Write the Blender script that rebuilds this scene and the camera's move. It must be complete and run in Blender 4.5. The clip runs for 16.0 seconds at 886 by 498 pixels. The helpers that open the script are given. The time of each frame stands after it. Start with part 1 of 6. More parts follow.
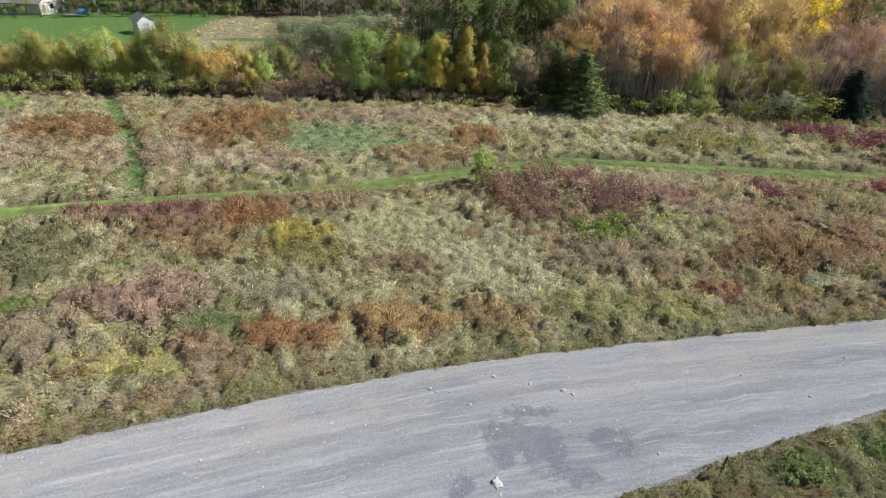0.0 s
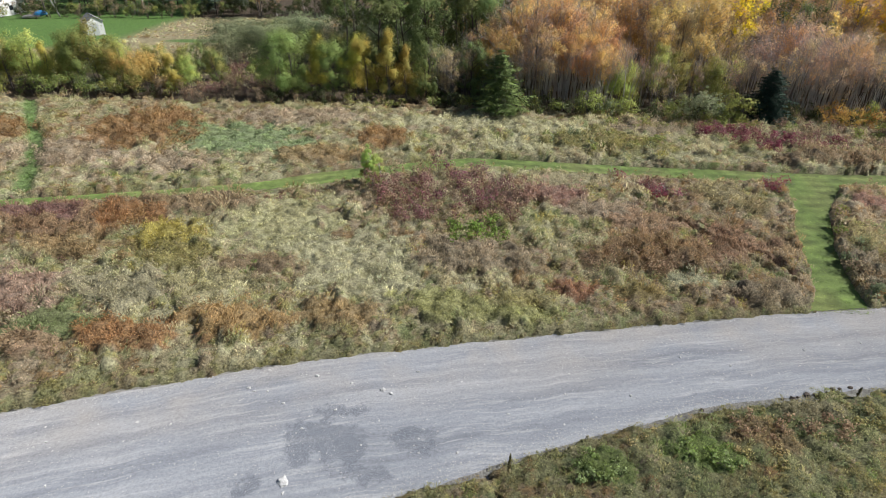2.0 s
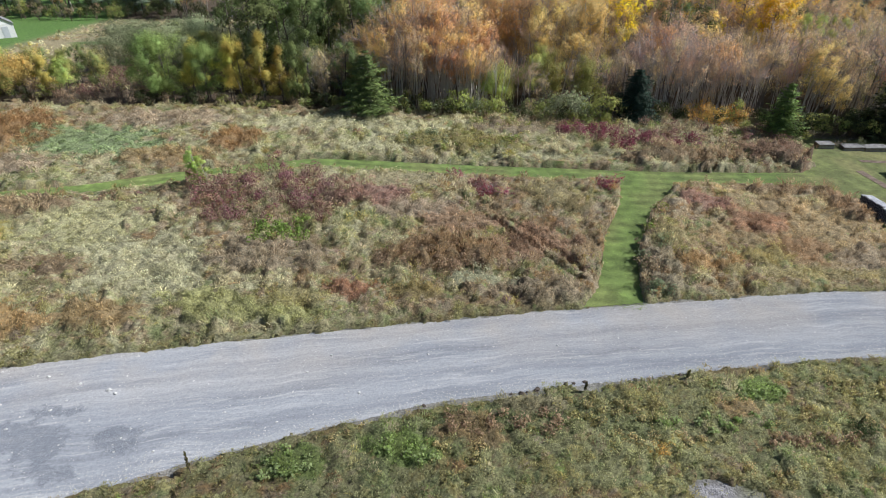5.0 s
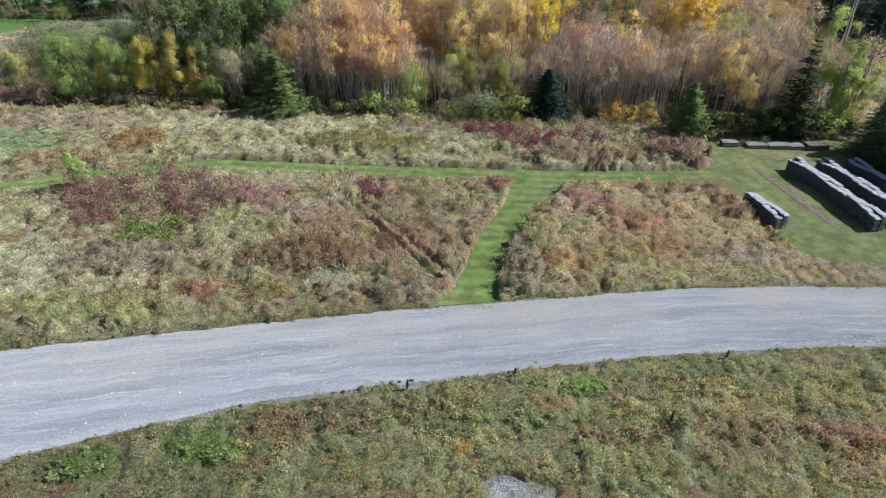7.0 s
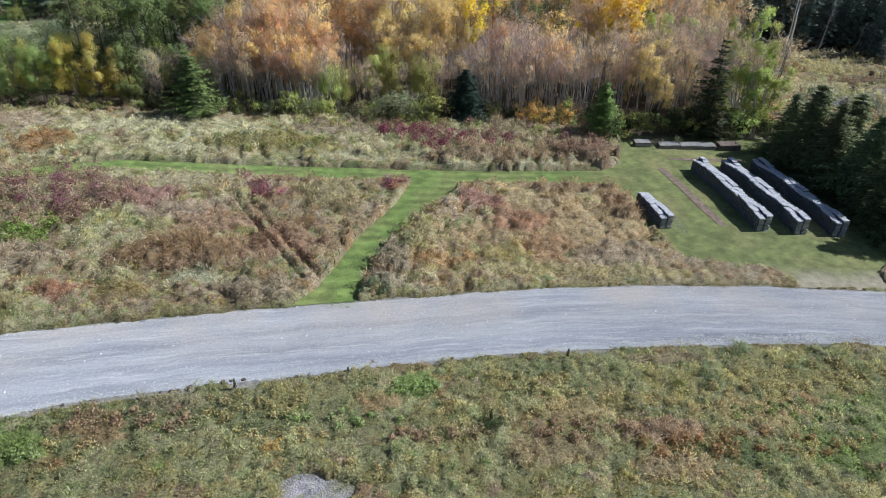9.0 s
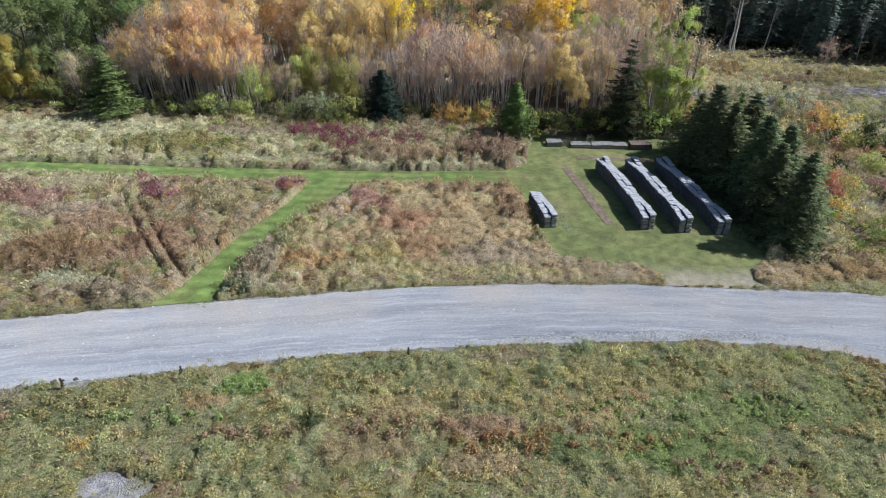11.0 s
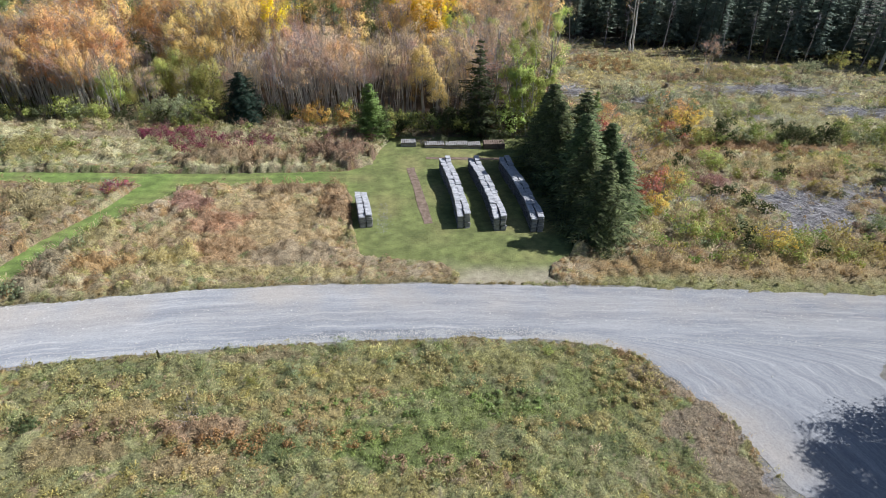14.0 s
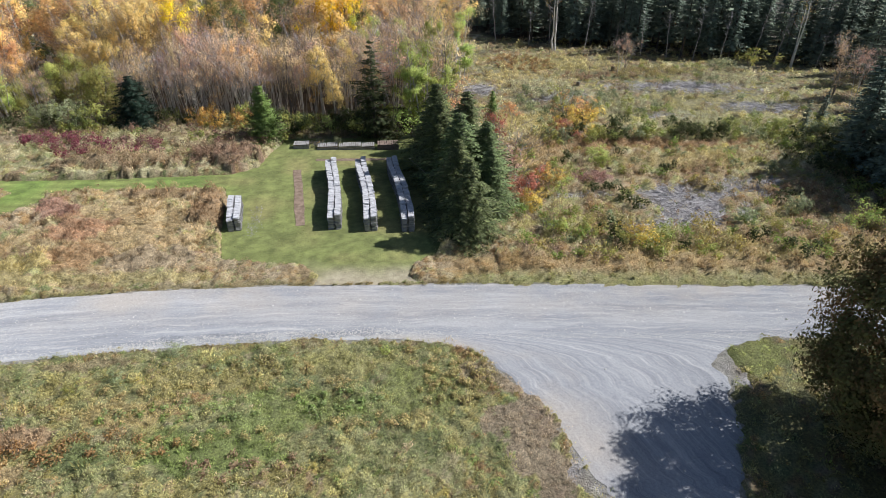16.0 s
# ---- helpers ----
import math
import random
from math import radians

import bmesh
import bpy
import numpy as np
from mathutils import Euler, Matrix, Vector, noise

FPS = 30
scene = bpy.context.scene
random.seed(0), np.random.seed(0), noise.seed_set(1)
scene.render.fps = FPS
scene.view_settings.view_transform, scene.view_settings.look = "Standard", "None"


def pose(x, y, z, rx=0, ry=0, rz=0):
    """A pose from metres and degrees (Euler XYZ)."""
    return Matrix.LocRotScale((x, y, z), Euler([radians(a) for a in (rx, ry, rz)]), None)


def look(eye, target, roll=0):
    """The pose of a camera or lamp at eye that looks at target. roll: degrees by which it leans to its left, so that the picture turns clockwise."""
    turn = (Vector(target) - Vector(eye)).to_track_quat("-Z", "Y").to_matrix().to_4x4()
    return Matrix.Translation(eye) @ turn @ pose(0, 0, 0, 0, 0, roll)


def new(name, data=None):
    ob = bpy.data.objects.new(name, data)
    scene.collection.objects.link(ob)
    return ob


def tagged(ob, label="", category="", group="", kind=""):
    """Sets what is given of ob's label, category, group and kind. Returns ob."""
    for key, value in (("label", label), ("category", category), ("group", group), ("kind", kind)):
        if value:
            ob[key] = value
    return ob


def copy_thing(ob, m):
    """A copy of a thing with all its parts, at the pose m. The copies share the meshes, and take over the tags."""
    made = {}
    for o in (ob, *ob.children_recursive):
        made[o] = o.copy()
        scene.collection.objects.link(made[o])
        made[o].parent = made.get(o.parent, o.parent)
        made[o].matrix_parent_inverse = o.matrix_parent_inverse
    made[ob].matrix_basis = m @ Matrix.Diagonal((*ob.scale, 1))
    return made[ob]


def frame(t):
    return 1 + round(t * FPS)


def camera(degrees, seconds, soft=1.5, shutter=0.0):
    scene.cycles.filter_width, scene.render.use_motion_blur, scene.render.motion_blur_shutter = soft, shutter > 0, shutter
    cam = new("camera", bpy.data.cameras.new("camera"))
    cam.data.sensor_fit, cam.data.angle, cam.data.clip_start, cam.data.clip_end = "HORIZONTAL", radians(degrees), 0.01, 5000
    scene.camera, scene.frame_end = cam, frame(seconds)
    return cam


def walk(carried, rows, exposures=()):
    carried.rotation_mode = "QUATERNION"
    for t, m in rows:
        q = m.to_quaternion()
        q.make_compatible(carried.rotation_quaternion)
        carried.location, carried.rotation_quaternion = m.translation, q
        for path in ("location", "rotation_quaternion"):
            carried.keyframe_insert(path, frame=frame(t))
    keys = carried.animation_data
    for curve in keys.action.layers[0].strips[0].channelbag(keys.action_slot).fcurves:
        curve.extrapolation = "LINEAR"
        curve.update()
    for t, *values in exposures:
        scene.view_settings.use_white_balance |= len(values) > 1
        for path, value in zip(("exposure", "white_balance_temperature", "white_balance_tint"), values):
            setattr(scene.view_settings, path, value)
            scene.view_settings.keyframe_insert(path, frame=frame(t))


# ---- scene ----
cam = camera(72.7, 16.0, soft=0.65)
METRES, EYE, TILT, LEAN, TURN = 67.0, 20.0, -33.0, 0.0, 0.0
ROWS = [
    (0.0, 0.0, 0.0, 0.0, 0.0, 0.0, -0.0),
    (0.5, 0.0316, -0.0007, 0.0, 0.07, 0.0, -0.02),
    (1.0, 0.0629, -0.001, -0.0002, 0.11, 0.02, -0.0),
    (1.5, 0.0944, -0.0019, -0.0005, 0.09, 0.07, 0.02),
    (2.0, 0.1258, -0.002, -0.0007, 0.03, 0.08, 0.07),
    (2.5, 0.1571, -0.0028, -0.0009, -0.07, 0.08, 0.14),
    (3.0, 0.1882, -0.0036, -0.0012, -0.18, 0.09, 0.21),
    (3.5, 0.2194, -0.0042, -0.0015, -0.29, 0.09, 0.28),
    (4.0, 0.251, -0.0051, -0.0019, -0.37, 0.1, 0.38),
    (6.5, 0.4073, -0.0109, -0.004, -1.29, 0.07, 1.01),
    (7.0, 0.4387, -0.0122, -0.0046, -1.35, 0.06, 1.08),
    (7.5, 0.4697, -0.0134, -0.0054, -1.38, 0.08, 1.08),
    (8.0, 0.5009, -0.0149, -0.0061, -1.43, 0.09, 1.09),
    (8.5, 0.5322, -0.0161, -0.0068, -1.49, 0.09, 1.12),
    (9.0, 0.5634, -0.0177, -0.0076, -1.55, 0.09, 1.16),
    (11.5, 0.7225, -0.0269, -0.012, -1.69, 0.1, 1.44),
    (12.0, 0.7539, -0.0288, -0.013, -1.73, 0.09, 1.45),
    (12.5, 0.7854, -0.0303, -0.0145, -1.82, 0.14, 1.49),
    (13.0, 0.8163, -0.032, -0.0154, -2.28, 0.14, 1.73),
    (13.5, 0.8476, -0.0335, -0.0168, -2.82, 0.15, 2.07),
    (14.0, 0.8786, -0.0352, -0.0182, -3.37, 0.14, 2.4),
    (14.5, 0.9092, -0.0372, -0.0198, -3.94, 0.14, 2.72),
    (15.0, 0.9395, -0.0391, -0.0217, -4.5, 0.13, 3.06),
    (15.5, 0.9693, -0.0418, -0.0236, -5.06, 0.13, 3.43),
    (16.0, 0.9983, -0.0445, -0.0255, -5.61, 0.12, 3.78),
]
EXPOSURES = [(0.0, 0.15, 6450, 10), (4.0, 0.18, 6300, 10), (8.0, 0.23, 5850, 10), (12.0, 0.26, 5900, 11), (16.0, 0.41, 6400, 11)]
walk(cam, [(t, pose(0, 0, EYE, TILT, LEAN, TURN) @ pose(METRES * x, METRES * y, METRES * z, 90 + pitch, roll, yaw)) for t, x, y, z, yaw, pitch, roll in ROWS], EXPOSURES)

# ---- light ----
SUN_EL, SUN_AZ = radians(41), radians(7)          # height, and angle from +x towards +y
world = bpy.data.worlds.new("sky")
scene.world = world
world.use_nodes = True
wn = world.node_tree.nodes
sky = wn.new("ShaderNodeTexSky")
sky.sky_type, sky.sun_disc = "NISHITA", False
sky.sun_elevation, sky.sun_rotation = SUN_EL, radians(90) - SUN_AZ
world.node_tree.links.new(sky.outputs[0], wn["Background"].inputs[0])
wn["Background"].inputs[1].default_value = 0.053
sun = new("sun", bpy.data.lights.new("sun", "SUN"))
sun.data.energy, sun.data.angle, sun.data.color = 4.8, radians(0.53), (1.0, 0.97, 0.92)
sun.matrix_world = look((math.cos(SUN_EL) * math.cos(SUN_AZ) * 50, math.cos(SUN_EL) * math.sin(SUN_AZ) * 50, math.sin(SUN_EL) * 50), (0, 0, 0))

rng = np.random.default_rng(7)


# ---- small tools ----
def vnoise(x, y, size, seed=0):
    """Smooth value noise from 0 to 1."""
    x, y = np.asarray(x, float) / size, np.asarray(y, float) / size
    ix, iy = np.floor(x).astype(np.int64), np.floor(y).astype(np.int64)
    fx, fy = x - ix, y - iy
    fx, fy = fx * fx * (3 - 2 * fx), fy * fy * (3 - 2 * fy)

    def cell(a, b):
        h = (a * 374761393 + b * 668265263 + seed * 144269504) & 0xFFFFFFFF
        h = ((h ^ (h >> 13)) * 1274126177) & 0xFFFFFFFF
        return ((h ^ (h >> 16)) & 0xFFFF) / 65535.0

    top_row = cell(ix, iy) * (1 - fx) + cell(ix + 1, iy) * fx
    low_row = cell(ix, iy + 1) * (1 - fx) + cell(ix + 1, iy + 1) * fx
    return top_row * (1 - fy) + low_row * fy


def smooth(a, b, v):
    u = np.clip((v - a) / (b - a), 0, 1)
    return u * u * (3 - 2 * u)


def gz(x, y):
    """Height of the ground: it falls gently to the east and the north."""
    u, v = np.clip((x - 40) / 50, -2.2, 2.2), np.clip((y - 50) / 40, -1.6, 2.0)
    return -3.0 - 1.817 * u - 1.279 * v - 0.171 * u * u + 0.594 * u * v - 0.44 * v * v


def gz1(x, y):
    return float(gz(np.float64(x), np.float64(y)))


def unit(v):
    return v / (np.linalg.norm(v, axis=-1, keepdims=True) + 1e-9)


def raw_mesh(name, verts, faces, tint=None, soft=None):
    """A mesh from arrays: verts (n, 3), faces (m, 3 or 4), tint (n, 3), soft: normals (n, 3) of the mass of leaves that each leaf belongs to."""
    verts, faces = np.asarray(verts, np.float32), np.asarray(faces, np.int32)
    me = bpy.data.meshes.new(name)
    k = faces.shape[1]
    me.vertices.add(len(verts))
    me.vertices.foreach_set("co", verts.ravel())
    me.loops.add(faces.size)
    me.loops.foreach_set("vertex_index", faces.ravel())
    me.polygons.add(len(faces))
    me.polygons.foreach_set("loop_start", np.arange(0, faces.size, k, dtype=np.int32))
    if tint is not None:
        att = me.color_attributes.new("tint", "FLOAT_COLOR", "POINT")
        rgba = np.ones((len(verts), 4), np.float32)
        rgba[:, :3] = tint
        att.data.foreach_set("color", rgba.ravel())
    if soft is not None:
        att = me.attributes.new("custom_normal", "FLOAT_VECTOR", "POINT")
        att.data.foreach_set("vector", np.ascontiguousarray(unit(np.asarray(soft, float)), np.float32).ravel())
    me.update(calc_edges=True)
    me.validate()
    return me


def put(name, me, material, parent=None, label=""):
    ob = new(name, me)
    if material and not me.materials:
        me.materials.append(material)
    ob.parent = parent
    return tagged(ob, label)


def part(name, bm, material, parent, label=""):
    me = bpy.data.meshes.new(name)
    bm.to_mesh(me)
    bm.free()
    return put(name, me, material, parent, label)


def thing(name, x, y, label, category, group="", kind="", turn=0.0, z=None, size=1.0):
    ob = new(name)
    ob.matrix_world = pose(x, y, gz1(x, y) if z is None else z, 0, 0, turn) @ Matrix.Scale(size, 4)
    return tagged(ob, label, category, group, kind)


def box(bm, x0, x1, y0, y1, z0, z1, m=None):
    v = [bm.verts.new((x, y, z)) for z in (z0, z1) for x, y in ((x0, y0), (x1, y0), (x1, y1), (x0, y1))]
    if m is not None:
        for q in v:
            q.co = m @ q.co
    return [bm.faces.new([v[i] for i in f]) for f in ((3, 2, 1, 0), (4, 5, 6, 7), (0, 1, 5, 4), (1, 2, 6, 5), (2, 3, 7, 6), (3, 0, 4, 7))]


# ---- materials ----
def mat(name):
    m = bpy.data.materials.new(name)
    m.use_nodes = True
    nt = m.node_tree
    return m, nt, nt.nodes["Principled BSDF"], nt.nodes["Material Output"]


def node(nt, kind, **values):
    n = nt.nodes.new(kind)
    for k, v in values.items():
        n.inputs[k].default_value = v
    return n


def noise_node(nt, coord, scale, detail=4.0, rough=0.6):
    n = node(nt, "ShaderNodeTexNoise", Scale=scale, Detail=detail, Roughness=rough)
    nt.links.new(coord, n.inputs["Vector"])
    return n.outputs["Fac"]


def ramp(nt, fac, stops):
    n = nt.nodes.new("ShaderNodeValToRGB")
    e = n.color_ramp.elements
    while len(e) < len(stops):
        e.new(0.5)
    for el, (p, c) in zip(e, stops):
        el.position, el.color = p, (*c, 1)
    nt.links.new(fac, n.inputs[0])
    return n.outputs[0]


def mixed(nt, fac, a, b, mode="MIX"):
    n = nt.nodes.new("ShaderNodeMix")
    n.data_type, n.blend_type = "RGBA", mode
    for sock, v in ((n.inputs[0], fac), (n.inputs[6], a), (n.inputs[7], b)):
        if isinstance(v, (int, float)):
            sock.default_value = v
        elif isinstance(v, tuple):
            sock.default_value = (*v, 1)
        else:
            nt.links.new(v, sock)
    return n.outputs[2]


def bumped(nt, bsdf, height, strength, distance):
    b = node(nt, "ShaderNodeBump", Strength=strength, Distance=distance)
    nt.links.new(height, b.inputs["Height"])
    nt.links.new(b.outputs[0], bsdf.inputs["Normal"])


def plant_material(name, through_light=0.3, spread=0.25, per_object=0.25):
    """Leaves and blades: tint from the mesh, varied leaf by leaf and plant by plant, some light passing through."""
    m, nt, bsdf, out = mat(name)
    att = nt.nodes.new("ShaderNodeAttribute")
    att.attribute_name = "tint"
    geo, info = nt.nodes.new("ShaderNodeNewGeometry"), nt.nodes.new("ShaderNodeObjectInfo")
    hsv = nt.nodes.new("ShaderNodeHueSaturation")

    def span(src, lo, hi):
        r = node(nt, "ShaderNodeMapRange", **{"To Min": lo, "To Max": hi})
        nt.links.new(src, r.inputs["Value"])
        return r.outputs[0]

    a, b = span(geo.outputs["Random Per Island"], 1 - spread, 1 + spread), span(info.outputs["Random"], 1 - per_object, 1 + per_object)
    mul = nt.nodes.new("ShaderNodeMath")
    mul.operation = "MULTIPLY"
    nt.links.new(a, mul.inputs[0]), nt.links.new(b, mul.inputs[1])
    nt.links.new(mul.outputs[0], hsv.inputs["Value"])
    nt.links.new(span(info.outputs["Random"], 0.5 - 0.035 * per_object * 4, 0.5 + 0.02 * per_object * 4), hsv.inputs["Hue"])
    nt.links.new(att.outputs["Color"], hsv.inputs["Color"])
    nt.links.new(hsv.outputs[0], bsdf.inputs["Base Color"])
    bsdf.inputs["Roughness"].default_value = 0.7
    bsdf.inputs["Specular IOR Level"].default_value = 0.12
    tr = nt.nodes.new("ShaderNodeBsdfTranslucent")
    nt.links.new(hsv.outputs[0], tr.inputs[0])
    mx = nt.nodes.new("ShaderNodeMixShader")
    mx.inputs[0].default_value = through_light
    nt.links.new(bsdf.outputs[0], mx.inputs[1]), nt.links.new(tr.outputs[0], mx.inputs[2]), nt.links.new(mx.outputs[0], out.inputs[0])
    return m


def surface(name, stops, scale=3.0, rough=0.85, bump=0.3, fine=40.0, tinted=False, metallic=0.0, distance=0.02):
    """A worn surface: a large mottle, a fine grain and a little relief, in object metres."""
    m, nt, bsdf, out = mat(name)
    co = nt.nodes.new("ShaderNodeNewGeometry").outputs["Position"]
    big, small = noise_node(nt, co, scale, 5), noise_node(nt, co, fine, 3)
    col = ramp(nt, big, stops)
    col = mixed(nt, 0.5, col, ramp(nt, small, [(0.25, (0.55,) * 3), (0.75, (1.0,) * 3)]), "MULTIPLY")
    if tinted:
        att = nt.nodes.new("ShaderNodeAttribute")
        att.attribute_name = "tint"
        col = mixed(nt, 1.0, att.outputs["Color"], col, "MULTIPLY")
    info = nt.nodes.new("ShaderNodeNewGeometry")
    r = node(nt, "ShaderNodeMapRange", **{"To Min": 0.8, "To Max": 1.15})
    nt.links.new(info.outputs["Random Per Island"], r.inputs["Value"])
    col = mixed(nt, 1.0, col, r.outputs[0], "MULTIPLY")
    nt.links.new(col, bsdf.inputs["Base Color"])
    bsdf.inputs["Roughness"].default_value, bsdf.inputs["Metallic"].default_value = rough, metallic
    bsdf.inputs["Diffuse Roughness"].default_value = 0.4 if rough > 0.9 else 0.2
    bumped(nt, bsdf, small, bump, distance)
    return m


M_PLANT = plant_material("meadow_plants", 0.4, 0.24, 0.0)
M_LEAF = plant_material("leaves", 0.42, 0.3, 0.24)
M_NEEDLE = plant_material("needles", 0.3, 0.2, 0.15)
M_GROUND = surface("soil_and_thatch", [(0.3, (0.55,) * 3), (0.5, (0.9,) * 3), (0.7, (1.25,) * 3)], 2.6, 0.95, 1.0, 11, True, distance=0.12)
M_THATCH = surface("matted_growth", [(0.36, (0.55,) * 3), (0.5, (0.98,) * 3), (0.64, (1.45,) * 3)], 9, 0.95, 1.0, 38, True, distance=0.08)
M_LAWN = surface("mown_grass", [(0.3, (0.7,) * 3), (0.5, (1.0,) * 3), (0.7, (1.3,) * 3)], 1.6, 0.95, 0.8, 9, True, distance=0.05)
M_BARK = surface("grey_bark", [(0.3, (0.16, 0.13, 0.11)), (0.7, (0.28, 0.25, 0.22))], 6, 0.9, 0.4, 60)
M_TWIG = surface("mauve_twigs", [(0.3, (0.34, 0.31, 0.33)), (0.7, (0.52, 0.49, 0.51))], 6, 0.9, 0.2, 60)
M_BARK_DARK = surface("dark_bark", [(0.3, (0.07, 0.055, 0.045)), (0.7, (0.14, 0.11, 0.09))], 6, 0.9, 0.4, 60)
M_BARK_PALE = surface("pale_bark", [(0.3, (0.42, 0.39, 0.35)), (0.45, (0.58, 0.55, 0.5)), (0.75, (0.66, 0.63, 0.58))], 5, 0.8, 0.3, 50)
M_BARK_WHITE = surface("white_bark", [(0.3, (0.66, 0.65, 0.63)), (0.7, (0.82, 0.81, 0.79))], 5, 0.7, 0.2, 50)
M_WOOD_GREY = surface("weathered_wood", [(0.3, (0.3, 0.29, 0.29)), (0.7, (0.5, 0.49, 0.49))], 4, 0.85, 0.4, 50)
M_BRASH = surface("bleached_brash", [(0.3, (0.42, 0.41, 0.43)), (0.7, (0.68, 0.66, 0.67))], 4, 0.9, 0.3, 30)
M_WOOD_BROWN = surface("brown_boards", [(0.3, (0.2, 0.14, 0.11)), (0.7, (0.34, 0.27, 0.23))], 4, 0.85, 0.4, 50)
M_MULCH = surface("mulch", [(0.3, (0.15, 0.105, 0.075)), (0.7, (0.36, 0.27, 0.21))], 2.5, 0.95, 0.6, 30)
# log ends darkened, tops paled: shade and sunlight put into their colours
M_LOG_END_SHADED = surface("shaded_log_ends", [(0.3, (0.04, 0.043, 0.056)), (0.7, (0.12, 0.125, 0.15))], 4, 0.9, 0.5, 30)
M_LOG_TOP_LIT = surface("sunlit_weathered_log_tops", [(0.3, (0.42, 0.43, 0.47)), (0.7, (0.74, 0.75, 0.79))], 5, 0.8, 0.4, 40)
M_STONE = surface("pale_stone", [(0.3, (0.46, 0.46, 0.46)), (0.7, (0.68, 0.67, 0.65))], 6, 0.9, 0.5, 40)
M_WHITE = surface("white_boards", [(0.3, (0.9, 0.91, 0.93)), (0.7, (0.98, 0.98, 0.97))], 2, 0.6, 0.1, 20)
M_SIDING = surface("grey_siding", [(0.3, (0.6, 0.64, 0.7)), (0.7, (0.7, 0.73, 0.78))], 2, 0.6, 0.1, 20)
M_ROOF = surface("grey_shingles", [(0.3, (0.22, 0.22, 0.23)), (0.7, (0.34, 0.34, 0.35))], 3, 0.85, 0.4, 30)
M_BLUE = surface("blue_plastic", [(0.3, (0.04, 0.22, 0.5)), (0.7, (0.06, 0.3, 0.6))], 3, 0.4, 0.05, 20)
M_GLASS = surface("dark_glass", [(0.3, (0.02, 0.025, 0.03)), (0.7, (0.03, 0.035, 0.04))], 2, 0.08, 0.0, 20)


def gravel_material():
    m, nt, bsdf, out = mat("packed_gravel")
    geo = nt.nodes.new("ShaderNodeNewGeometry").outputs["Position"]
    uv = nt.nodes.new("ShaderNodeUVMap").outputs[0]
    stretch = node(nt, "ShaderNodeMapping", Scale=(0.09, 1.1, 1.0))
    nt.links.new(uv, stretch.inputs[0])
    streak = noise_node(nt, stretch.outputs[0], 1.0, 6, 0.65)
    blotch, grit, fine = noise_node(nt, geo, 0.22, 5), noise_node(nt, geo, 9, 5, 0.75), noise_node(nt, geo, 34, 3, 0.8)
    col = ramp(nt, streak, [(0.28, (0.225, 0.242, 0.278)), (0.5, (0.332, 0.35, 0.388)), (0.72, (0.45, 0.464, 0.495))])
    dust = noise_node(nt, stretch.outputs[0], 2.6, 7, 0.7)
    col = mixed(nt, ramp(nt, dust, [(0.52, (0, 0, 0)), (0.66, (0.65,) * 3)]), col, (0.58, 0.58, 0.59))
    # dry, warmer fines gather towards the northern half
    part_uv = nt.nodes.new("ShaderNodeSeparateXYZ")
    nt.links.new(uv, part_uv.inputs[0])
    north = node(nt, "ShaderNodeMapRange", **{"From Min": 1.2, "From Max": 4.8, "To Min": 1.0, "To Max": 0.0})
    nt.links.new(part_uv.outputs["Y"], north.inputs["Value"])
    warm = mixed(nt, 1.0, north.outputs[0], ramp(nt, blotch, [(0.4, (0.05,) * 3), (0.66, (0.75,) * 3)]), "MULTIPLY")
    col = mixed(nt, warm, col, (0.47, 0.43, 0.39))
    # loose darker chippings lie in a few shapes of their own
    att = nt.nodes.new("ShaderNodeAttribute")
    att.attribute_name = "loose"
    brk = nt.nodes.new("ShaderNodeMath")
    brk.operation = "MULTIPLY_ADD"
    nt.links.new(noise_node(nt, geo, 0.9, 6, 0.7), brk.inputs[0])
    brk.inputs[1].default_value = 2.0
    nt.links.new(att.outputs["Fac"], brk.inputs[2])
    spread = node(nt, "ShaderNodeMapRange", **{"From Min": 1.36, "From Max": 1.56, "To Max": 0.7})
    nt.links.new(brk.outputs[0], spread.inputs["Value"])
    chips = ramp(nt, fine, [(0.36, (0.07, 0.082, 0.11)), (0.55, (0.2, 0.22, 0.26)), (0.68, (0.5, 0.52, 0.54))])
    col = mixed(nt, spread.outputs[0], col, chips)
    col = mixed(nt, 0.7, col, ramp(nt, grit, [(0.3, (0.66,) * 3), (0.52, (1.04,) * 3), (0.7, (1.22,) * 3)]), "MULTIPLY")
    col = mixed(nt, 0.4, col, ramp(nt, fine, [(0.3, (0.6,) * 3), (0.7, (1.1,) * 3)]), "MULTIPLY")
    nt.links.new(col, bsdf.inputs["Base Color"])
    bsdf.inputs["Roughness"].default_value, bsdf.inputs["Diffuse Roughness"].default_value = 0.92, 0.3
    add = nt.nodes.new("ShaderNodeMath")
    nt.links.new(grit, add.inputs[0]), nt.links.new(fine, add.inputs[1])
    bumped(nt, bsdf, add.outputs[0], 0.55, 0.03)
    return m


M_GRAVEL = gravel_material()

